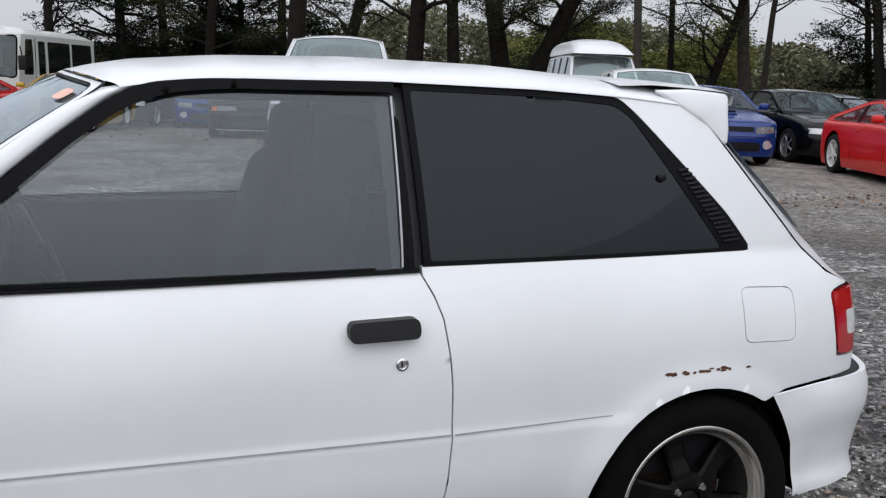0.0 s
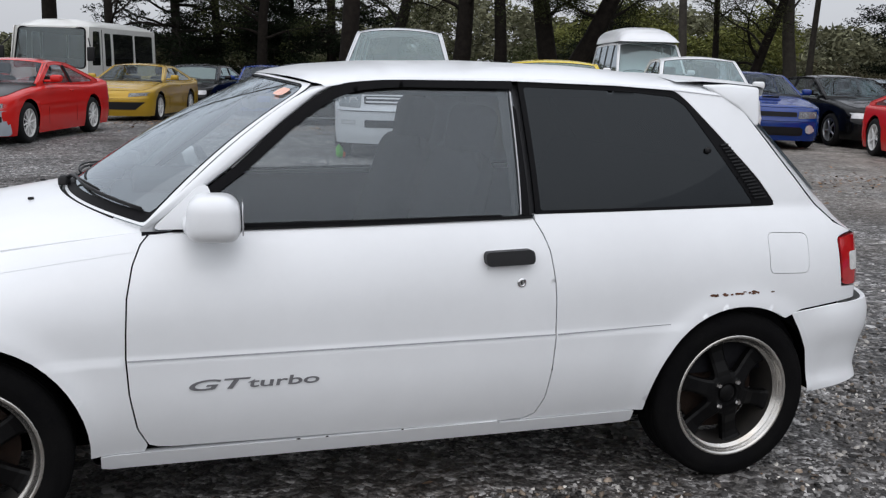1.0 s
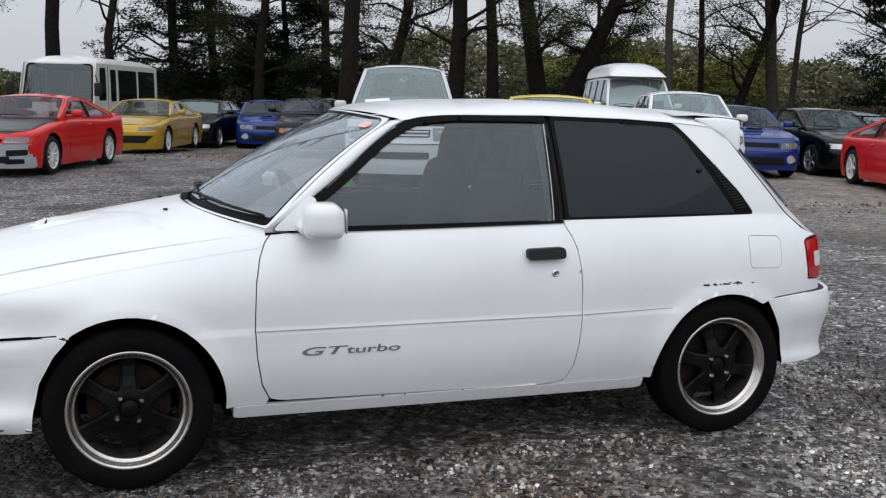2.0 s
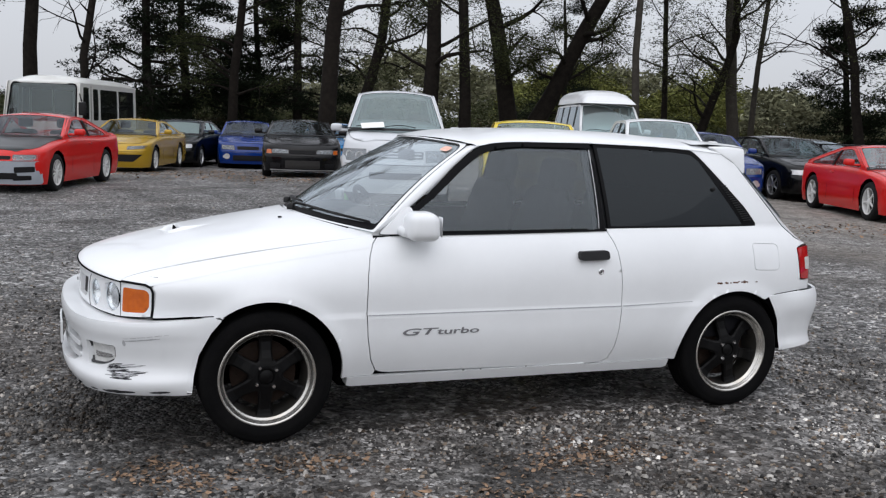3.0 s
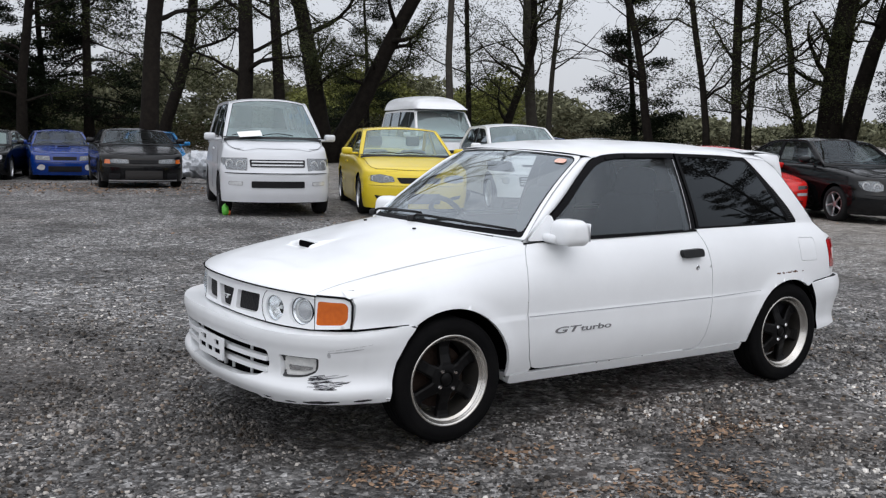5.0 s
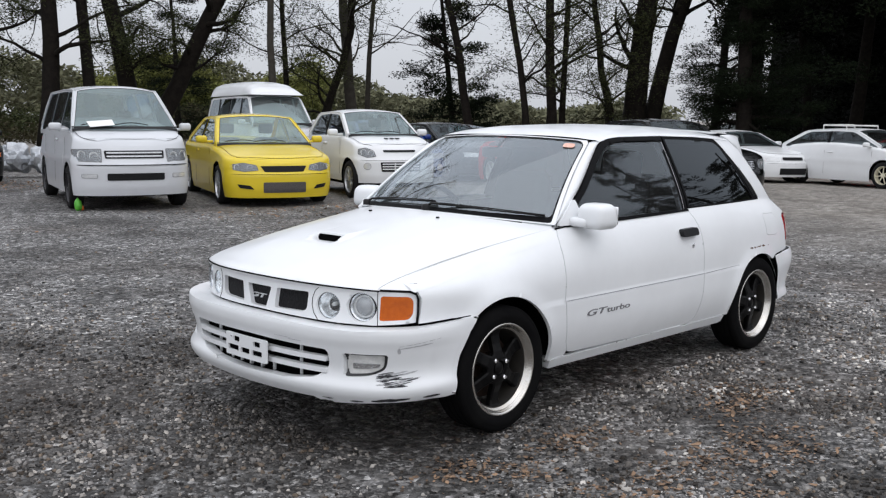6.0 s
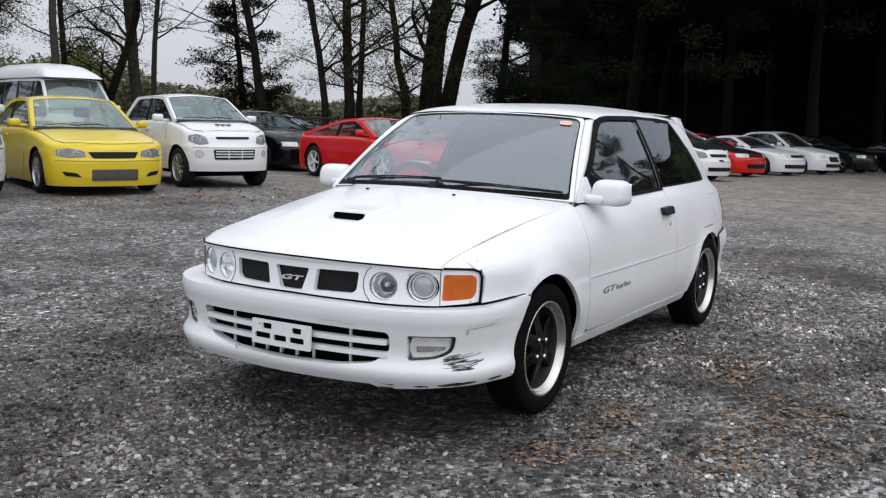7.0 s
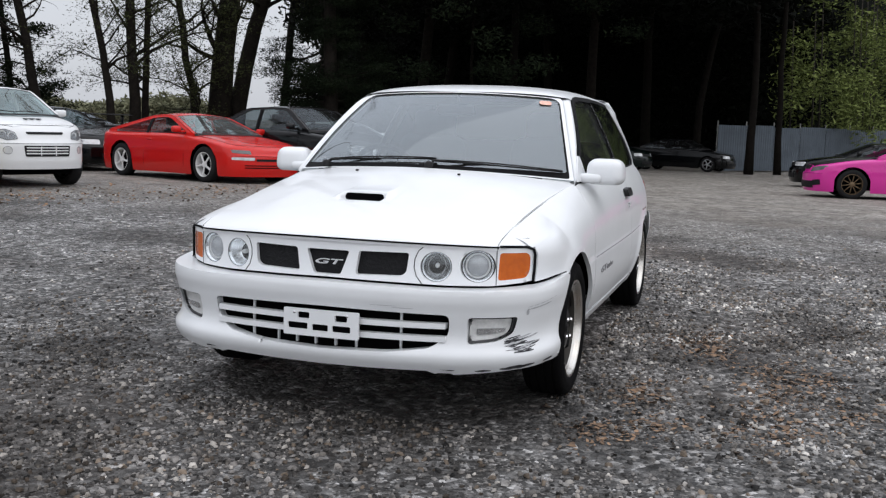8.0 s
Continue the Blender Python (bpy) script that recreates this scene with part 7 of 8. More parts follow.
vehicle("gold_coupe", "gold coupe with wide lower bumper, parked on gravel", "car", (-0.62, 20.05), N, P_GOLD, **COUPE, rim=M_WHEELWHITE, spokes=7, intake=None, lamp=(0.40, 0.78, 0.54, 0.63), grille=None, extras=X_GOLD)
vehicle("black_sedan", "small black saloon with a pale shade behind its windscreen", "car", (1.03, 24.7), N - 2, P_BLACK, **SEDAN, pane=M_PANE, shade=True)
vehicle("blue_saloon", "bright blue saloon with bonnet scoop and fog lamps", "car", (3.12, 24.3), N + 10, P_BLUE, **{**SEDAN, "L": 4.35, "W": 1.69, "WB": 2.52}, rim=M_DARKALLOY, scoop=True, fogs=True, grille=(-0.30, 0.30, 0.56, 0.65), lamp=(0.38, 0.76, 0.55, 0.66), intake=(-0.36, 0.36, 0.26, 0.40), extras=X_WRX)
vehicle("dark_coupe", "dark grey saloon with large intercooler, parked on brown leaves", "car", (3.18, 17.65), N + 8, P_GREY, **{**SEDAN, "H": 1.27, "W": 1.75}, rim=M_DARKALLOY, intake=(-0.38, 0.38, 0.22, 0.40), intake_mat=M_DARKCORE, grille=None, extras=X_GTS)
vehicle("teal_hatch", "bright teal car mostly hidden behind a van", "car", (5.35, 23.4), N + 4, P_TEAL, **SEDAN)
vehicle("silver_van", "pale silver people carrier with a paper notice on its windscreen", "van", (3.02, 10.33), N + 1.5, P_SILVER, L=4.45, W=1.70, H=1.82, WB=2.72, fo=0.78, R=0.315, low=0.22, nose_z=0.92, cowl=(0.72, 1.17), roof=(1.46, 4.10), back=(4.38, 1.12), tail_z=1.10, belt=1.10, roof_in=0.19, windows=3, lamp=(0.46, 0.80, 0.71, 0.87), grille=None, intake=(-0.40, 0.40, 0.44, 0.54), fogs=False, ends=0.46, bump_z=0.66, nose_lean=0.55, wiper_paper=True, rim=M_DARKALLOY, roof_crown=0.07, extras=X_VAN + SLATS(0.39, 0.755, 0.855, 2))
vehicle("yellow_saloon", "yellow sports saloon with intercooler in its bumper", "car", (5.17, 9.65), N - 3, P_YELLOW, **{**SEDAN, "L": 4.40, "H": 1.41, "WB": 2.67, "low": 0.14}, rim=M_SILVER, spokes=10, lamp=(0.42, 0.78, 0.53, 0.65), grille=None, intake=(-0.33, 0.33, 0.22, 0.38), intake_mat=M_GREYCORE, extras=X_YELLOW)
vehicle("white_mini_suv", "small white three-door off-roader with bonnet slots", "car", (7.36, 9.25), N - 3, P_WHITE, L=3.40, W=1.48, H=1.51, WB=2.36, fo=0.62, R=0.32, low=0.28, nose_z=0.84, cowl=(0.86, 1.07), roof=(1.55, 2.85), back=(3.28, 1.06), tail_z=1.05, belt=1.02, roof_in=0.13, lamp=(0.42, 0.66, 0.72, 0.85), grille=None, intake=None, rim=M_SILVER, spokes=10, slots=True, ends=0.42, bump_z=0.66, nose_lean=0.45, extras=X_SUV + [("lower_mouth", [(-0.34, 0.47), (0.34, 0.47), (0.36, 0.63), (-0.36, 0.63)], M_MESH)] + [("grille_bar", [(-0.33, z), (0.33, z), (0.33, z + 0.018), (-0.33, z + 0.018)], P_WHITE) for z in (0.505, 0.548, 0.590)] + [("grille_bar", [(y, 0.475), (y + 0.014, 0.475), (y + 0.014, 0.62), (y, 0.62)], P_WHITE) for y in (-0.12, 0.11)])
vehicle("high_roof_van", "white van with a tall domed roof, behind other cars", "van", (10.78, 17.2), N, P_WHITE, L=4.9, W=1.69, H=1.92, WB=2.57, fo=0.95, R=0.32, low=0.25, nose_z=1.00, cowl=(0.30, 1.18), roof=(0.95, 4.7), back=(4.88, 1.20), tail_z=1.18, belt=1.15, roof_in=0.12, windows=4, lamp=(0.45, 0.78, 0.75, 0.90), grille=(-0.40, 0.40, 0.78, 0.88), intake=None, ends=0.32, bump_z=0.6, nose_lean=0.25, roof_crown=0.06, high_top=0.37)
vehicle("blue_saloon", "dark blue saloon with bonnet scoop, beside a black car", "car", (10.6, 12.4), N, P_BLUE, **{**SEDAN, "L": 4.35, "WB": 2.52}, scoop=True, fogs=True, lamp=(0.38, 0.76, 0.55, 0.66), extras=X_WRX)
vehicle("black_saloon", "black saloon with clear headlamps and dark wheels", "car", (13.1, 12.5), N + 9, P_BLACK, **SEDAN, lamp=(0.45, 0.80, 0.56, 0.66), pane=M_PANE)
vehicle("red_sports_coupe", "red low sports coupe with white five-spoke wheels", "car", (11.4, 7.85), N - 2, P_RED, **{**COUPE, "L": 4.52, "W": 1.80, "H": 1.25, "WB": 2.57, "fo": 0.95, "R": 0.32, "roof": (2.15, 2.75), "back": (4.05, 0.90)}, rim=M_WHEELWHITE, spokes=5, lamp=(0.48, 0.80, 0.50, 0.575), grille=None, intake=None, extras=X_Z)
vehicle("winged_coupe", "dark coupe with a tall rear wing, parked farther back", "car", (15.6, 16.5), N + 182, P_GREY, **COUPE, rear_wing=True)
bpatch = vehicle("black_limousine", "large black saloon with a chrome slatted grille", "car", (12.9, 6.2), N, P_BLACK, **{**SEDAN, "L": 4.85, "W": 1.82, "H": 1.48, "WB": 2.85, "nose_z": 0.74, "cowl": (1.35, 1.0), "belt": 0.98, "back": (4.1, 1.03), "tail_z": 1.03, "roof": (2.05, 3.2)}, lamp=None, grille=None, intake=(-0.5, 0.5, 0.26, 0.36), extras=[("headlamp", [(0.50, 0.60), (0.49, 0.68), (0.56, 0.735), (0.70, 0.745), (0.83, 0.72), (0.84, 0.65), (0.74, 0.59), (0.60, 0.575)], M_LAMP)])[1]
for k in range(5):
    bpatch("grille_slat", -0.38, 0.38, 0.575 + 0.030 * k, 0.590 + 0.030 * k, M_CHROME, 0.012, r=0.004)
bpatch("grille_back", -0.40, 0.40, 0.565, 0.725, M_GAP, 0.006)
vehicle("white_coupe", "white boxy coupe with amber side lamps", "car", (20.28, 8.62), N, P_WHITE, **{**SEDAN, "H": 1.33}, lamp=(0.42, 0.74, 0.55, 0.63), amber=True, intake=(-0.45, 0.45, 0.22, 0.38))
vehicle("black_wagon", "black tall wagon behind a row of cars", "car", (31.94, 13.53), N, P_BLACK, **{**SEDAN, "H": 1.62, "roof": (1.9, 4.1), "back": (4.62, 1.0)}, windows=3)
rack_car = vehicle("white_hatchback", "white hatchback with black bonnet, roof rack and cream wheels", "car", (20.6, 5.3), N + 2, P_WHITE, L=4.14, W=1.70, H=1.43, WB=2.57, fo=0.84, R=0.315, low=0.15, nose_z=0.70, cowl=(0.95, 1.00), roof=(1.80, 3.30), back=(4.02, 1.00), tail_z=0.98, belt=0.94, roof_in=0.17, rim=M_CREAM, spokes=7, bonnet_mat=M_CARBON, lamp=(0.45, 0.80, 0.60, 0.72), grille=None, intake=(-0.5, 0.5, 0.26, 0.36), nose_lean=0.5, extras=X_CIVIC)[0]
part("roof_rack", join(*[tube([(-0.84 + x, -0.58, 1.40), (-0.84 + x, -0.58, 1.50), (-0.84 + x, 0.58, 1.50), (-0.84 + x, 0.58, 1.40)], 0.018, 6) for x in (2.15, 2.85)], tube([(-0.84 + 2.05, -0.45, 1.51), (-0.84 + 2.95, -0.45, 1.51)], 0.016, 6), tube([(-0.84 + 2.05, 0.45, 1.51), (-0.84 + 2.95, 0.45, 1.51)], 0.016, 6)), M_WHEELWHITE, rack_car, "white roof rack")
vehicle("red_hatchback", "red car with a black bonnet in a parked row", "car", (25.1, 5.5), N, P_RED, **COUPE, bonnet_mat=M_CARBON)
vehicle("white_sports_coupe", "white coupe with a black bonnet in a parked row", "car", (28.3, 5.0), N, P_WHITE, **COUPE, bonnet_mat=None, intake=(-0.6, 0.6, 0.24, 0.36))
vehicle("white_saloon", "white modern saloon in a parked row", "car", (31.5, 4.5), N, P_WHITE, **{**SEDAN, "H": 1.43}, grille=(-0.28, 0.28, 0.45, 0.62))
vehicle("green_saloon", "dark green saloon in a parked row under trees", "car", (35.2, 3.8), N, P_GREEN, **SEDAN)
vehicle("black_saloon", "black saloon with silver wheels beside a tree trunk", "car", (38.6, 0.66), N + 5, P_BLACK, **SEDAN, rim=M_SILVER)
vehicle("pink_coupe", "pink coupe with black bonnet and bronze wheels", "car", (17.65, -3.1), 95, P_PINK, **{**COUPE, "W": 1.75}, rim=M_BRONZE, spokes=10, bonnet_mat=M_CARBON, lamp=(0.44, 0.80, 0.52, 0.62), intake=(-0.6, 0.6, 0.20, 0.34), extras=X_PINK)
vehicle("black_coupe", "black coupe parked behind a pink car", "car", (23.8, -2.95), 95, P_BLACK, **COUPE)


def minibus(at, heading):
    """A cream minibus with a wide flat windscreen."""
    body = paint("cream_bus_paint", (0.70, 0.70, 0.67))
    bus = empty("minibus", Matrix.Translation((at[0], at[1], ground_z(*at))) @ Matrix.Rotation(radians(heading + 180), 4, "Z"), "cream white minibus with a wide windscreen, parked behind cars", "bus", "parked cars")
    L, W, H, low = 6.3, 2.04, 2.46, 0.30
    hw = W / 2
    for s in (-1, 1):
        holes = [rounded([(0.45, 1.25), (1.15, 1.25), (1.15, 2.15), (0.62, 2.15)], 0.05, 3)] + [rounded([(a, 1.22), (a + w, 1.22), (a + w, 2.12), (a, 2.12)], 0.05, 3) for a, w in ((1.50, 0.55), (2.22, 1.85), (4.20, 1.85))]
        arches = [[(c + 0.46 * math.cos(t), 0.36 + 0.46 * math.sin(t)) for t in np.linspace(0, 2 * math.pi, 22)] for c in (1.15, 4.6)]
        ol = rounded([(0.05, low), (L, low), (L, H - 0.20), (0.35, H - 0.20), (0.05, 1.15)], 0.06, 3)
        f = lambda x, z: (x, s * (hw - 0.03 * np.clip((z - 1.1) / 1.2, 0, 1) ** 2), z)
        sd = part("side_wall", panel(ol, f, 0.06, holes=holes + arches, back=(0, -s * 0.02, 0)), body, bus)
        for h in holes:
            part("side_window", panel(h, lambda x, z: (x, s * (hw - 0.012 - 0.03 * np.clip((z - 1.1) / 1.2, 0, 1) ** 2), z), 0.2), M_PANE_DARK, sd)
        part("door_seam", tube([(1.25, s * (hw + 0.002), 0.45), (1.25, s * (hw + 0.001), 2.2)], 0.008, 4), M_GAP, sd)
        for c in (1.15, 4.6):
            road_wheel(bus, Matrix.Translation((c, s * (hw - 0.14), 0.37)) @ Matrix.Rotation(radians(90 if s < 0 else -90), 4, "X"), 0.37, 0.22, M_SILVER, 6)
        part("door_mirror", join(rbox((-0.10, s * (hw + 0.16), 1.55), (0.08, 0.20, 0.36), 0.03, 3), tube([(-0.08, s * (hw + 0.14), 1.75), (0.2, s * hw, 1.95)], 0.018, 6)), M_BLACK, bus)
    def front(y, z):
        return np.interp(z, [0.3, 1.15, 2.35, 2.55], [0.0, 0.0, 0.34, 0.46]) + 0.14 * (np.abs(y) / hw) ** 3, y, z
    wsh = rounded([(-0.94, 1.18), (0.94, 1.18), (0.88, 2.22), (-0.88, 2.22)], 0.10, 4)
    fr = part("front_wall", panel(rounded([(-hw, low), (hw, low), (hw - 0.03, H - 0.20), (-hw + 0.03, H - 0.20)], 0.05, 3), front, 0.05, holes=[wsh], back=(0.04, 0, 0)), body, bus)
    part("windscreen", panel(wsh, lambda y, z: (front(y, z)[0] + 0.012, y, z), 0.1), M_PANE_BUS, fr)
    part("screen_seal", tube([Vector((float(front(y, z)[0]) - 0.006, y, z)) for y, z in wsh + wsh[:1]], 0.022, 5), M_SEAL, fr)
    for y0 in (-0.80, 0.05):
        part("wiper", tube([(-0.02, y0, 1.20), (0.0, y0 + 0.35, 1.26), (0.02, y0 + 0.70, 1.24)], 0.012, 5), M_BLACK, fr)
    for s in (-1, 1):
        part("headlamp", panel(rounded([(s * 0.55, 0.72), (s * 0.90, 0.72), (s * 0.90, 0.90), (s * 0.55, 0.90)], 0.03, 3), lambda y, z: (front(y, z)[0] - 0.01, y, z), 0.04, back=(0.03, 0, 0)), M_LAMP, fr)
    part("grille", panel(rounded([(-0.48, 0.76), (0.48, 0.76), (0.48, 0.88), (-0.48, 0.88)], 0.02, 3), lambda y, z: (front(y, z)[0] - 0.008, y, z), 0.04, back=(0.03, 0, 0)), M_MESH, fr)
    part("rear_wall", rbox((L, 0, (low + H - 0.2) / 2), (0.06, W - 0.04, H - 0.2 - low), 0.02, 2), body, bus)
    ys = [0.5 * (1 + math.sin(math.pi * (k / 24 - 0.5))) for k in range(25)]
    part("roof", grid(17, 25, lambda u, v: (lerp(0.30 + 0.14 * abs(2 * ys[int(round(v * 24))] - 1) ** 3, L + 0.03, u), (2 * ys[int(round(v * 24))] - 1) * (hw - 0.02), H - 0.21 + 0.22 * min(1.0, u * 9, (1 - u) * 9 + 0.2) ** 0.5 * max(0, 1 - abs(2 * ys[int(round(v * 24))] - 1) ** 3) ** 0.6)), body, bus)
    part("floor", rbox((L / 2, 0, 0.55), (L - 0.1, W - 0.1, 0.3), 0.02, 1), M_GAP, bus)
    part("seats", join(*[rbox((x, y, 1.05), (0.16, 0.42, 0.75), 0.06, 2) for x in (1.4, 2.2, 3.0, 3.8, 4.6, 5.4) for y in (-0.55, 0.55)]), M_CABIN, bus)
    part("dashboard", rbox((0.5, 0, 1.05), (0.5, W - 0.2, 0.25), 0.08, 3), M_CABIN, bus)


minibus((-2.45, 25.0), N + 1)


# ---- trees, forest edge, distance ----
M_BARK = mat("dark_bark", (0.010, 0.0085, 0.0075), 0.95, spec=0.08, vary=0.7, scale=6, tint=(0.026, 0.022, 0.018), bump=0.7, bump_scale=14)
# a darker copy of the bark above, with the forest's shade in its colour
M_BARK_SHADE = mat("shaded_forest_bark", (0.008, 0.007, 0.006), 0.95, spec=0.05, vary=0.7, scale=5, tint=(0.017, 0.015, 0.013), bump=0.5, bump_scale=14)
M_BARK_GREY = mat("grey_bark", (0.040, 0.036, 0.031), 0.95, spec=0.1, vary=0.7, scale=5, tint=(0.075, 0.068, 0.058), bump=0.6, bump_scale=14)


def leaf_mat(name, base, tint):
    m = mat(name, base, 0.8, spec=0.06, vary=0.7, scale=1.2, tint=tint, per_piece=0.45)
    return m


M_CEDAR = leaf_mat("cedar_foliage", (0.007, 0.011, 0.006), (0.014, 0.020, 0.009))
M_OLIVE = leaf_mat("olive_foliage", (0.030, 0.038, 0.017), (0.060, 0.062, 0.024))
M_SPRING = leaf_mat("spring_foliage", (0.11, 0.125, 0.036), (0.16, 0.15, 0.05))
M_BAMBOO = leaf_mat("bamboo_leaves", (0.115, 0.15, 0.045), (0.22, 0.25, 0.085))
M_BROWN = leaf_mat("brown_scrub", (0.060, 0.050, 0.030), (0.040, 0.045, 0.022))
# the haze of distance is put into this paler foliage colour
M_FAR_HAZE = leaf_mat("far_woods", (0.115, 0.120, 0.075), (0.16, 0.152, 0.095))
# the deep shade inside the forest is put into this near-black leaf colour
M_FOREST_SHADE = leaf_mat("shaded_forest_foliage", (0.0018, 0.0026, 0.0017), (0.0035, 0.005, 0.0028))


def fast_mesh(name, V, F, material, smooth=False):
    me = bpy.data.meshes.new(name)
    V, F = np.asarray(V, np.float32), np.asarray(F, np.int32)
    me.vertices.add(len(V))
    me.vertices.foreach_set("co", V.ravel())
    n, k = F.shape
    me.loops.add(n * k)
    me.loops.foreach_set("vertex_index", F.ravel())
    me.polygons.add(n)
    me.polygons.foreach_set("loop_start", np.arange(0, n * k, k, dtype=np.int32))
    me.update(calc_edges=True)
    if smooth:
        me.shade_smooth()
    me.materials.append(material)
    return me


def foliage(rng, centres, radii, per, size, droop=0.0):
    """Small pointed leaves in loose clumps round the centres."""
    C = np.repeat(np.asarray(centres, float), per, axis=0)
    R = np.repeat(np.asarray(radii, float).reshape(-1, 1) if np.ndim(radii) == 1 else np.asarray(radii, float), per, axis=0)
    n = len(C)
    d = rng.normal(size=(n, 3))
    d /= np.linalg.norm(d, axis=1)[:, None]
    P = C + d * rng.random((n, 1)) ** 0.5 * R
    a = rng.normal(size=(n, 3)) * np.array([1, 1, 0.55])
    a /= np.linalg.norm(a, axis=1)[:, None]
    a[:, 2] -= droop
    b = np.cross(a, rng.normal(size=(n, 3)))
    b /= np.linalg.norm(b, axis=1)[:, None] + 1e-9
    s = size * rng.uniform(0.5, 1.5, (n, 1))
    V = np.stack([P - a * s - b * s * 0.30, P - a * s * 0.7 + b * s * 0.42, P + a * s], 1).reshape(-1, 3)
    return V, np.arange(3 * n).reshape(-1, 3)


def limb(rng, start, way, length, r0, bend=0.25, n=7, rise=0.0):
    p, d = Vector(start), Vector(way).normalized()
    path, rad = [p.copy()], [r0]
    for i in range(n):
        d = (d + Vector(rng.normal(size=3)) * bend * 0.35 + Vector((0, 0, rise * 0.1))).normalized()
        p = p + d * (length / n)
        path.append(p.copy())
        rad.append(r0 * (1 - 0.80 * (i + 1) / n))
    return path, rad


def tree(at, height=16, r=0.25, seed=0, lean=(0, 0), crown="sparse", bark=None, forks=1, limbs=9, first=0.18, leaves=1.0, name="tree", label="", leaf=None, sides=10, reach=1.0, bend=0.12, leaf_size=0.045):
    """A trunk with limbs and twigs, and a crown of small leaves."""
    rng = np.random.default_rng(seed + 100)
    ob = empty(name, Matrix.Translation((at[0], at[1], ground_z(*at))), label or "tall tree with dark bark and thin leaves", "tree", "trees round the lot")
    geos, tips = [], []
    for k in range(forks):
        d = Vector((lean[0], lean[1], 1)) if forks == 1 else Vector((lean[0] + (0.46 if k else -0.20) * 0.91, lean[1] - (0.46 if k else -0.20) * 0.42, 1))
        path, rad = limb(rng, (0, 0, -0.1), d, height, r, bend, 14)
        rad = [q * (1 + (0.28 * math.exp(-i * 1.6) if i < 4 else 0)) for i, q in enumerate(rad)]
        geos.append(tube(path, rad, sides))
        for j in range(limbs):
            t = first + (0.97 - first) * ((j + rng.random()) / limbs) ** 1.7
            i = min(int(t * 14), 13)
            base = path[i].lerp(path[i + 1], t * 14 - i)
            ang = rng.uniform(0, 2 * math.pi)
            up = {"conifer": -0.12, "sparse": 0.55, "bare": 0.6, "bushy": 0.35}[crown]
            ln = reach * {"conifer": (1 - t * 0.75) * 3.4, "sparse": 3.2, "bare": 2.8, "bushy": 2.6}[crown] * rng.uniform(0.6, 1.25)
            lp, lr = limb(rng, base, (math.cos(ang), math.sin(ang), up), ln, max(rad[i] * rng.uniform(0.22, 0.42), 0.02), 0.5, 7)
            geos.append(tube(lp, lr, 6, False))
            for q in range(5 if crown != "conifer" else 3):
                b2 = lp[rng.integers(2, 7)]
                tw = Vector(rng.normal(size=3)) + Vector((math.cos(ang), math.sin(ang), 0.3))
                tp, tr = limb(rng, b2, tw, ln * rng.uniform(0.3, 0.6), max(lr[3] * 0.5, 0.010), 0.6, 5)
                geos.append(tube(tp, tr, 4, False))
                tips += [tp[3], tp[5]]
            tips += [lp[4], lp[5], lp[6], lp[7]]
    trunk = part("trunk", join(*geos), bark or M_BARK, ob)
    if crown != "bare" and leaves > 0:
        c = np.array([tuple(p) for p in tips])
        per = max(2, int({"conifer": 128, "sparse": 84, "bushy": 60}[crown] * leaves))
        rad = {"conifer": (0.62, 0.62, 0.20), "sparse": (0.52, 0.52, 0.34), "bushy": (0.65, 0.65, 0.5)}[crown]
        V, F = foliage(rng, c, np.tile(rad, (len(c), 1)), per, leaf_size, 0.25 if crown == "conifer" else 0.0)
        part("crown", fast_mesh("crown", V, F, leaf or (M_CEDAR if crown == "conifer" else M_OLIVE)), None, ob)
    return ob


def polar(eye, bearing, dist):
    return eye[0] + dist * math.sin(radians(bearing)), eye[1] + dist * math.cos(radians(bearing))


E1, E2, E3 = (-2.29, -4.87), (-3.99, -3.93), (-5.23, -1.47)
L_TRUNK = "tall tree with a straight dark trunk and thin leaves"
L_CEDAR = "dense dark evergreen tree with drooping branches"
tree(polar(E1, -0.8, 40.0), 27, 0.27, 1, (0.0, 0), "sparse", M_BARK, limbs=16, first=0.19, label=L_TRUNK)
tree(polar(E1, 1.7, 43.3), 18, 0.20, 2, (0.02, 0), "bare", M_BARK, limbs=20, first=0.11, label="leafless tree with crooked branches", bend=0.25)
tree(polar(E1, 4.8, 48.8), 21, 0.24, 3, (0, 0), "conifer", limbs=66, first=0.10, label=L_CEDAR, leaves=0.5, leaf_size=0.075, reach=1.2)
tree(polar(E1, 7.0, 51.1), 20, 0.24, 23, (0, 0), "conifer", limbs=66, first=0.08, label=L_CEDAR, leaves=0.52, leaf_size=0.075, reach=1.15)
tree(polar(E1, 9.4, 44.4), 24, 0.22, 4, (0.01, 0), "sparse", limbs=22, first=0.10, label=L_TRUNK, leaves=1.2)
tree(polar(E1, 10.9, 53.0), 14, 0.20, 27, (0, 0), "conifer", limbs=44, first=0.12, label=L_CEDAR, leaves=0.8, leaf_size=0.075, reach=0.9)
tree(polar(E1, 13.0, 50.0), 21, 0.24, 5, (0, 0), "conifer", limbs=66, first=0.08, label=L_CEDAR, leaves=0.52, leaf_size=0.075, reach=1.15)
tree(polar(E1, 14.7, 29.0), 27, 0.25, 6, (0.03, 0), "sparse", limbs=16, first=0.16, label=L_TRUNK)
tree(polar(E1, 16.2, 38.9), 22, 0.22, 7, (0.03, 0), "sparse", limbs=18, first=0.13, bend=0.3, label=L_TRUNK, leaves=0.9)
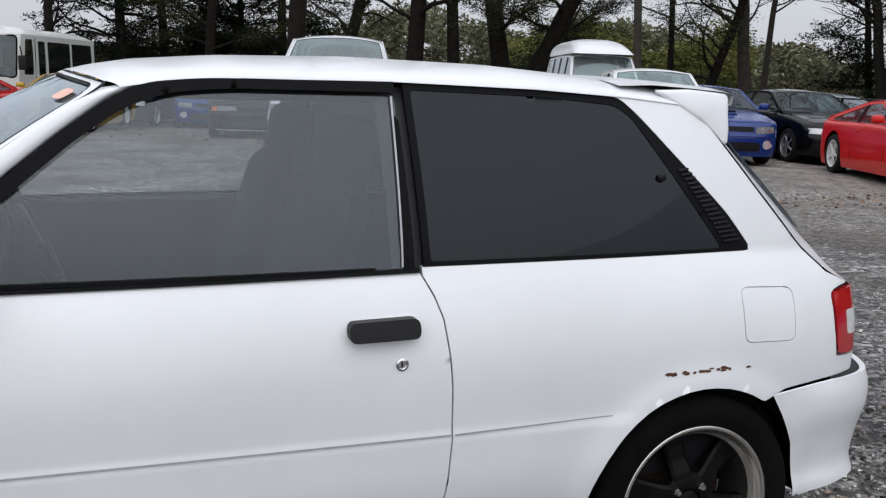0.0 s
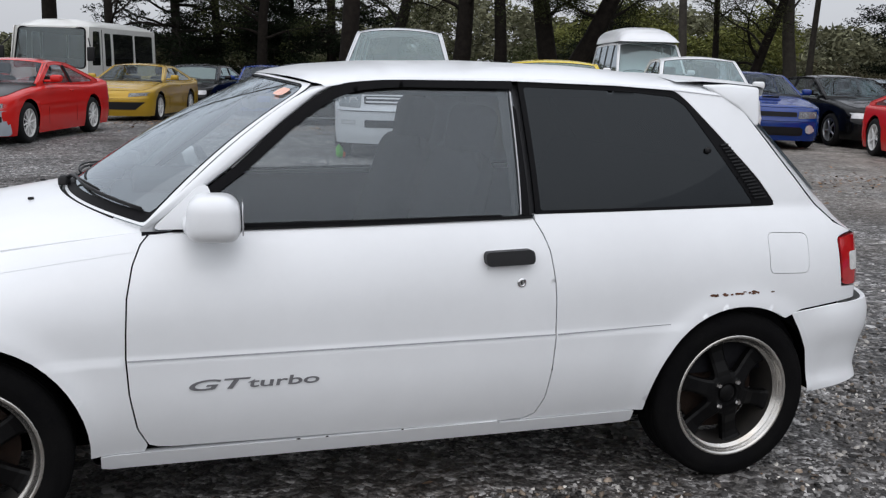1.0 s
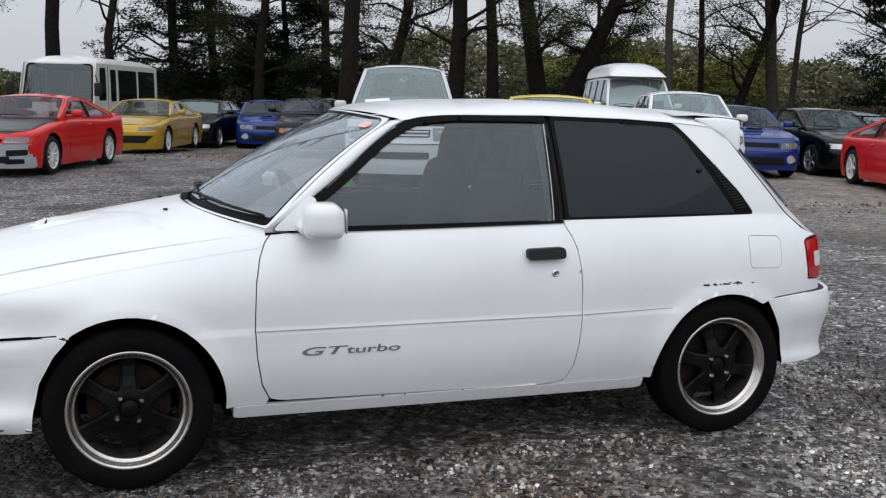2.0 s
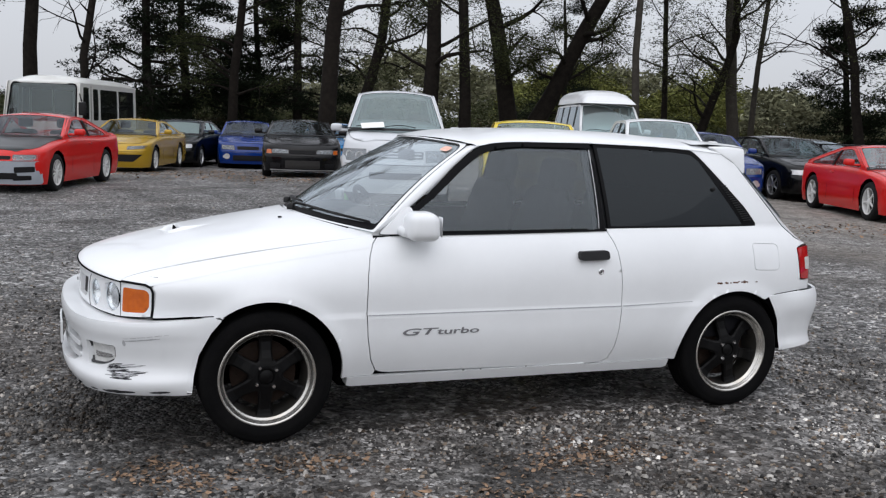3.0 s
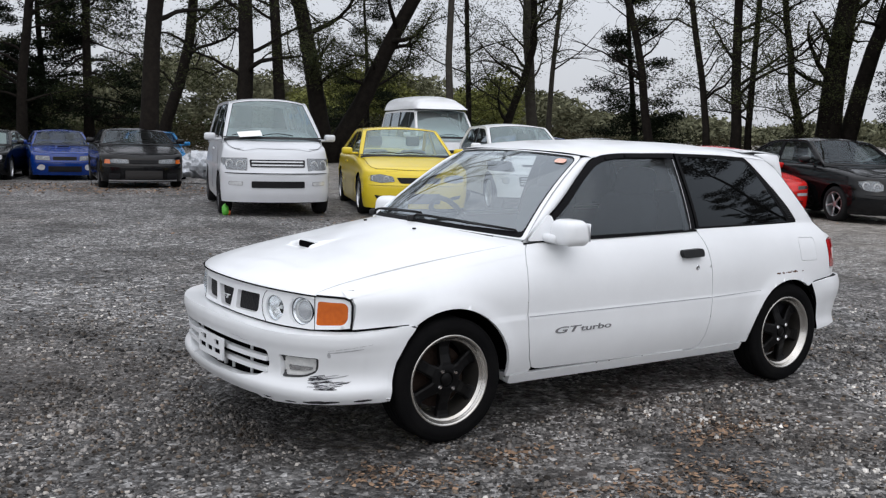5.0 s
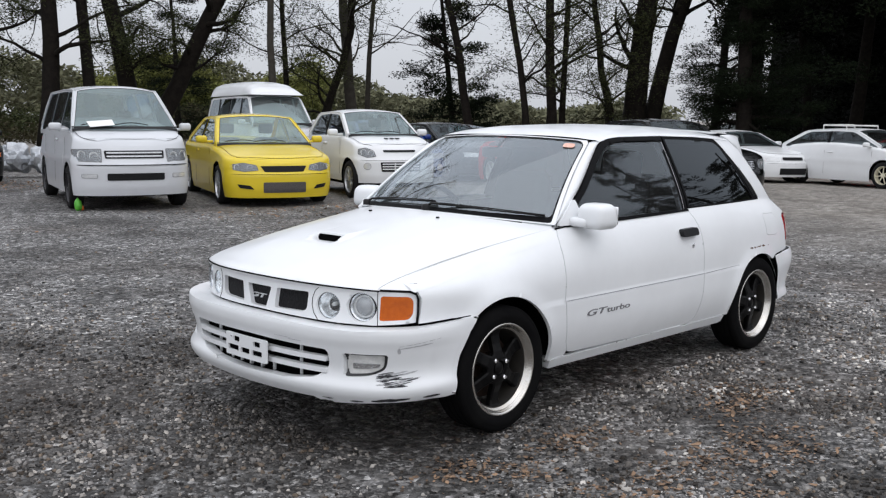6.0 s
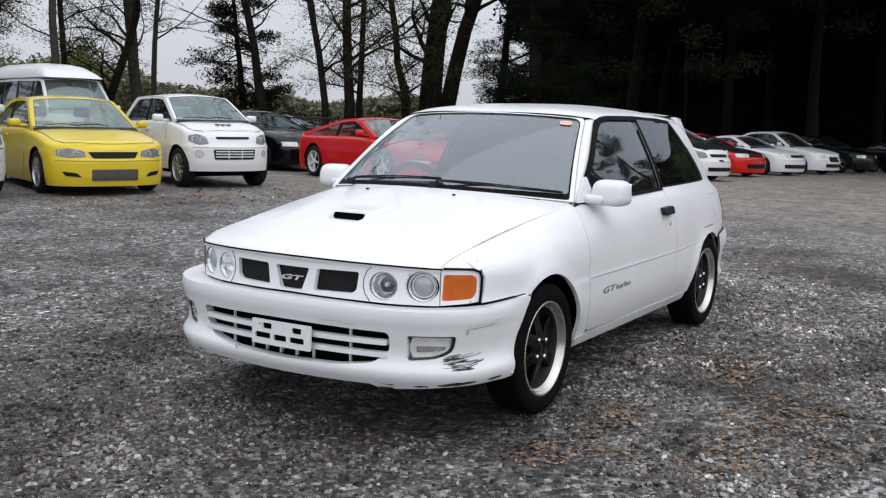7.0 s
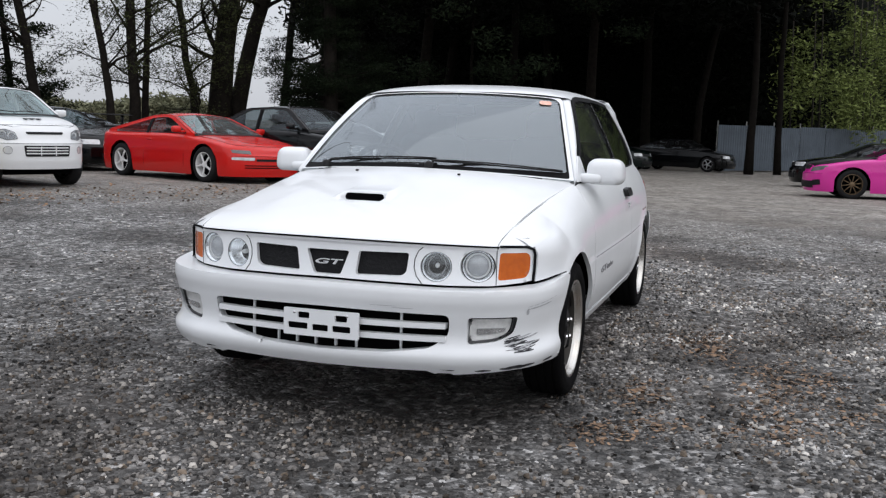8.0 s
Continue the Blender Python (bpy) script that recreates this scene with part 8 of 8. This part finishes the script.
tree(polar(E1, 20.2, 36.1), 27, 0.29, 8, (0, 0), "sparse", limbs=18, first=0.11, label=L_TRUNK, leaves=1.0)
tree(polar(E1, 22.5, 36.3), 27, 0.21, 9, (-0.005, 0), "sparse", limbs=14, first=0.19, label=L_TRUNK)
tree(polar(E1, 25.3, 39.4), 20, 0.36, 11, (0.05, 0.0), "sparse", forks=2, limbs=17, first=0.15, label="large forked tree with two thick trunks", leaves=1.5, bend=0.08)
tree(polar(E1, 28.1, 48.8), 9, 0.16, 12, (0, 0), "conifer", limbs=20, first=0.1, label=L_CEDAR, leaves=1.2)
tree(polar(E1, 31.9, 34.4), 27, 0.13, 13, (0.0, 0), "sparse", M_BARK_GREY, limbs=6, first=0.22, label="slim tree with a straight grey trunk", leaves=0.5)
tree(polar(E1, 33.6, 42.2), 19, 0.13, 14, (0.01, 0), "sparse", limbs=18, first=0.15, label=L_TRUNK, leaves=0.5)
tree(polar(E1, 35.2, 42.2), 18, 0.19, 15, (-0.10, 0), "sparse", limbs=18, first=0.09, label="crooked tree with dark curved limbs", bend=0.35, leaves=0.5)
tree(polar(E1, 37.3, 42.7), 20, 0.25, 16, (0.0, 0), "sparse", M_BARK_GREY, forks=1, limbs=18, first=0.16, label="grey forked tree with fine branches", bend=0.2, leaves=0.5)
tree(polar(E1, 38.2, 43.8), 19, 0.13, 17, (0.0, 0), "bare", M_BARK_GREY, limbs=18, first=0.22, label="slim leafless tree with grey bark")
tree(polar(E2, 45.6, 44.4), 10, 0.16, 18, (0, 0), "conifer", limbs=34, first=0.06, label=L_CEDAR, leaves=0.6, leaf_size=0.065, reach=0.6)
tree(polar(E2, 46.6, 40.0), 18, 0.19, 19, (0.03, 0), "bare", M_BARK, limbs=20, first=0.19, label="dark leafless tree with crooked limbs", bend=0.25)
tree(polar(E2, 49.6, 36.6), 24, 0.13, 20, (0, 0), "sparse", limbs=18, first=0.11, label=L_TRUNK, leaves=0.6)
tree(polar(E2, 51.0, 39.1), 24, 0.20, 21, (0, 0), "sparse", limbs=20, first=0.09, label=L_TRUNK, leaves=0.6)
tree(polar(E2, 51.7, 40.0), 23, 0.13, 22, (0, 0), "sparse", limbs=18, first=0.09, label=L_TRUNK, leaves=0.6)
tree(polar(E2, 54.2, 40.0), 16, 0.16, 24, (0.02, 0), "sparse", limbs=22, first=0.06, label="crooked tree with long low branches", bend=0.3, leaves=0.6)
tree(polar(E2, 55.6, 41.1), 26, 0.46, 25, (0.0, 0), "sparse", forks=1, limbs=17, first=0.13, label="old tree with a thick double trunk", leaves=0.6)
tree((polar(E2, 55.9, 41.1)[0] + 0.35, polar(E2, 55.9, 41.1)[1] - 0.2), 23, 0.34, 26, (0.10, -0.10), "sparse", limbs=17, first=0.22, label="leaning thick trunk beside an old tree", leaves=0.6)

# the forest edge: trunks, a dense dark canopy, thicket
tree(polar(E2, 61.6, 38), 16, 0.30, 30, (0, 0), "conifer", limbs=40, first=0.10, label=L_CEDAR, leaves=1.5, reach=0.56, leaf=M_CEDAR)
tree(polar(E2, 62.6, 41), 16, 0.28, 31, (0, 0), "conifer", limbs=34, first=0.08, label=L_CEDAR, leaves=1.6, reach=0.9, leaf=M_CEDAR)
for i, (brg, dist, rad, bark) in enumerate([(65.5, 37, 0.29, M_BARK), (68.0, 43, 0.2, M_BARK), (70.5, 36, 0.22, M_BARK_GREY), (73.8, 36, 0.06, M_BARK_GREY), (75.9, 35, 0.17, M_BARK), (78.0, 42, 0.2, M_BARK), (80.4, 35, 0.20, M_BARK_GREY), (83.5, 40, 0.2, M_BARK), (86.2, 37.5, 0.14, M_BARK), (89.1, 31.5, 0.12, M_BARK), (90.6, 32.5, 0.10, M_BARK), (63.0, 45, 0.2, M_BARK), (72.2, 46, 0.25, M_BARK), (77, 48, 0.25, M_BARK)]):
    # every trunk takes a darker bark than listed, which paints in the shade
    tree(polar(E3, brg, dist * 1.32), 21, rad * 1.32, 40 + i, (0.0, 0.0), "bare", M_BARK if bark is M_BARK_GREY else M_BARK_SHADE, limbs=4, first=0.3, label="tall forest trunk with deep shade put into its bark colour")


def forest(name, n, box, size, rad, per, material, label, seed, keep=None):
    rg = np.random.default_rng(seed)
    c = np.stack([rg.uniform(box[0], box[1], n), rg.uniform(box[2], box[3], n), rg.uniform(box[4], box[5], n)], 1)
    if keep is not None:
        c = c[keep(c)]
    V, F = foliage(rg, c, np.tile(rad, (len(c), 1)), per, size)
    ob = new(name, fast_mesh(name, V, F, material))
    return tagged(ob, label, "foliage", kind="stuff")


# line of the forest's edge, running away to the far side
def deep(c, off=0.0):
    return (c[:, 1] < 0.5 * c[:, 0] + 0.5) & (c[:, 0] > 26.5 + off + 0.10 * np.abs(c[:, 1]) + np.maximum(c[:, 1] - 9, 0) * 0.55)


forest("forest_canopy", 3200, (24, 62, -40, 30, 6.0, 15), 0.24, (1.7, 1.7, 0.9), 90, M_FOREST_SHADE, "dense forest canopy with deep shade put into its leaf colour", 11, lambda c: deep(c, 0.5) & (c[:, 1] > -1.5 - 0.04 * c[:, 0]))
forest("forest_thicket", 2000, (40, 66, -3, 28, -0.7, 8.0), 0.20, (1.5, 1.5, 1.1), 60, M_FOREST_SHADE, "forest undergrowth with deep shade put into its leaf colour", 12, lambda c: deep(c, 21.0))
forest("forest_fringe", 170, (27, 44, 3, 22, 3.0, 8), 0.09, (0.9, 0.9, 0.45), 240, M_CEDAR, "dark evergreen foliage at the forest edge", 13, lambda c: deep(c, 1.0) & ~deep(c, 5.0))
forest("bamboo_foliage", 620, (43, 60, -34, -2.0, 0.8, 13), 0.115, (1.1, 1.1, 0.9), 170, M_BAMBOO, "light green bamboo foliage behind a fence", 14, lambda c: deep(c, 14.0) & (c[:, 0] - 41.5 > -0.75 * (c[:, 1] + 0.5)))
for i in range(18):
    y = -2.5 - 13 * random.random()
    x = 43.5 - 0.9 * y + 3 * random.random()
    ob = tagged(part("bamboo_stem", shifted(tube([(0, 0, -0.1), (0.1 * random.uniform(-1, 1), 0.1, 4), (0.4 * random.uniform(-1, 1), 0.3, 9)], [0.05, 0.045, 0.03], 6), pose(x, y, -0.6)), M_BARK_GREY), "pale bamboo stem behind a fence", "bamboo", "bamboo stems")

# scrub and wooded slopes beyond the trees
def belt(name, label, a0, a1, d0, d1, z0, z1, n, rad, per, size, material, seed, hump=None):
    rg = np.random.default_rng(seed)
    brg, dist = rg.uniform(a0, a1, n), rg.uniform(d0, d1, n)
    topz = np.array([hump(b) if hump else z1 for b in brg])
    c = np.stack([-3 + dist * np.sin(np.radians(brg)), -4 + dist * np.cos(np.radians(brg)), z0 + (topz - z0) * rg.random(n) ** 0.8], 1)
    V, F = foliage(rg, c, np.tile(rad, (n, 1)), per, size)
    return tagged(new(name, fast_mesh(name, V, F, material)), label, "bushes", kind="stuff")


wave = lambda lo, hi, f, ph: (lambda b: lo + (hi - lo) * (0.5 + 0.5 * math.sin(b * f + ph) * math.cos(b * f * 0.43 + 1)))
belt("scrub", "low brown scrub behind parked cars", -22, 52, 48, 62, 0.0, 1.6, 520, (1.0, 1.0, 0.6), 110, 0.10, M_BROWN, 21, wave(0.6, 1.6, 0.9, 0))
belt("scrub", "olive green bushes behind parked cars", -22, 40, 54, 72, 0.2, 2.4, 520, (1.3, 1.3, 0.8), 130, 0.11, M_OLIVE, 22, wave(0.8, 2.6, 0.5, 1))
belt("scrub", "spring green trees beyond the lot", 25.5, 37.5, 64, 80, 0.5, 5.0, 330, (1.5, 1.5, 1.0), 200, 0.16, M_SPRING, 23, wave(2.5, 5.8, 0.6, 0.4))
belt("far_woods", "wooded hill in the distance with haze put into its colour", -12, 58, 170, 230, 0, 9, 1300, (4, 4, 1.5), 90, 0.62, M_FAR_HAZE, 24, lambda b: 3.0 + 10.5 * math.exp(-((b - 20) / 6) ** 2) + 9 * math.exp(-((b - 32) / 4.5) ** 2) + 4 * math.exp(-((b - 41) / 4) ** 2) + 1.0 * math.sin(b * 0.7))

# an added backdrop slope closes the forest, near-black in place of deep shade
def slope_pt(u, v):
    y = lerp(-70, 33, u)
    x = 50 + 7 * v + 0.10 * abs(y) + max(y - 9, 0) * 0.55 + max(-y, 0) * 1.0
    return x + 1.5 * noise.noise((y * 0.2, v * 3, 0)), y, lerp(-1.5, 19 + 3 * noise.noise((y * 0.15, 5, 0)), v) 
tagged(part("forest_backdrop", grid(90, 14, slope_pt), M_FOREST_SHADE), "added near-black backdrop that closes the forest", "bank", kind="structure")

# behind the walk: the other edge of the lot, seen in the glass and paint
for i, (brg, dist, high) in enumerate([(103, 36, 15), (110, 30, 24), (116, 36, 20)]):
    tree(polar((-2, -3), brg, dist), high, 0.26, 90 + i, (0, 0), "conifer", limbs=34, first=0.22, label="tall evergreen tree across the lot", leaves=0.5, leaf_size=0.10, reach=1.5)

# ---- corrugated fence ----
M_FENCE = mat("blue_grey_sheet", (0.085, 0.108, 0.135), 0.6, 0.1, vary=0.7, scale=1.5, tint=(0.045, 0.057, 0.072), bump=0.1, bump_scale=30)
M_POST = mat("grey_post", (0.22, 0.22, 0.21), 0.7, vary=0.4, scale=8)


def sheet_fence(p0, p1, height, n):
    fence = empty("sheet_fence", Matrix.Translation((p0[0], p0[1], -0.60)) @ Matrix.Rotation(math.atan2(p1[1] - p0[1], p1[0] - p0[0]), 4, "Z"), "blue grey corrugated metal fence at the lot's edge", "fence")
    length = math.dist(p0, p1)
    w = length / n
    for k in range(n):
        g = grid(49, 4, lambda u, v: (k * w + u * (w - 0.03), 0.018 * math.sin(u * math.pi * 24), lerp(0.05, height + 0.04 * math.sin(k * 2.3), v)))
        back = [(x, y + 0.012, z) for x, y, z in g[0]]
        part("sheet", join(g, (back, [tuple(reversed(q)) for q in g[1]])), M_FENCE, fence)
    for k in range(n + 1):
        part("post", lathe([(0.03, 0), (0.03, height + 0.18), (0, height + 0.19)], 10, Matrix.Translation((k * w, 0.06, 0))), M_POST, fence)
    for z in (0.4, height - 0.25):
        part("rail", rbox((length / 2, 0.05, z), (length, 0.04, 0.05), 0.005, 1), M_POST, fence)


sheet_fence((40.2, 0.6), (59.5, -15.8), 2.05, 14)


# ---- small things on the lot ----
M_GREENBAG = mat("green_plastic", (0.10, 0.42, 0.04), 0.4, vary=0.5, scale=30, tint=(0.05, 0.25, 0.03))
M_ORANGEBAG = mat("orange_plastic", (0.62, 0.16, 0.03), 0.45, vary=0.5, scale=30, tint=(0.45, 0.09, 0.02))
M_FOIL = mat("pale_scrap", (0.55, 0.57, 0.60), 0.35, 0.4, vary=0.7, scale=9, tint=(0.25, 0.27, 0.30), bump=0.5, bump_scale=12)


def crumpled(size, seed, n=2):
    """A crushed lump, folded by noise."""
    bm = bmesh.new()
    bmesh.ops.create_icosphere(bm, subdivisions=n, radius=0.5)
    for v in bm.verts:
        k = 1 + 0.45 * noise.noise(v.co * 3.1 + Vector((seed, 0, 0))) + 0.2 * noise.noise(v.co * 8 + Vector((0, seed, 0)))
        v.co = Vector((v.co.x * size[0], v.co.y * size[1], max(v.co.z, -0.42) * size[2])) * k
    low = min(v.co.z for v in bm.verts)
    for v in bm.verts:
        v.co.z -= low
    bm.verts.index_update()
    geo = [tuple(v.co) for v in bm.verts], [tuple(q.index for q in f.verts) for f in bm.faces]
    bm.free()
    return geo


bag = empty("toy_bottle", pose(2.16, 10.15, 0), "small green and orange plastic container beside a van's wheel", "container")
part("bottle", crumpled((0.10, 0.09, 0.20), 1.3), M_GREENBAG, bag, "green plastic container")
part("cap", shifted(crumpled((0.06, 0.06, 0.09), 4.1), pose(0.06, 0.01, 0.0)), M_ORANGEBAG, bag, "orange cap")
rnd = random.Random(9)
for i in range(7):
    x, y = 3.3 + 0.42 * i + rnd.uniform(-0.2, 0.2), 19.6 + rnd.uniform(-0.5, 0.5)
    s = rnd.uniform(0.5, 0.95)
    lump = part("crumpled_sheet", shifted(crumpled((s, s * 0.8, s * rnd.uniform(0.7, 1.0)), 7 + i, 3), pose(x, y, 0.0, 0, 0, rnd.uniform(0, 180))), M_FOIL, smooth=False)
    tagged(lump, "pale crumpled scrap bundle on the ground", "scrap", "scrap bundles")
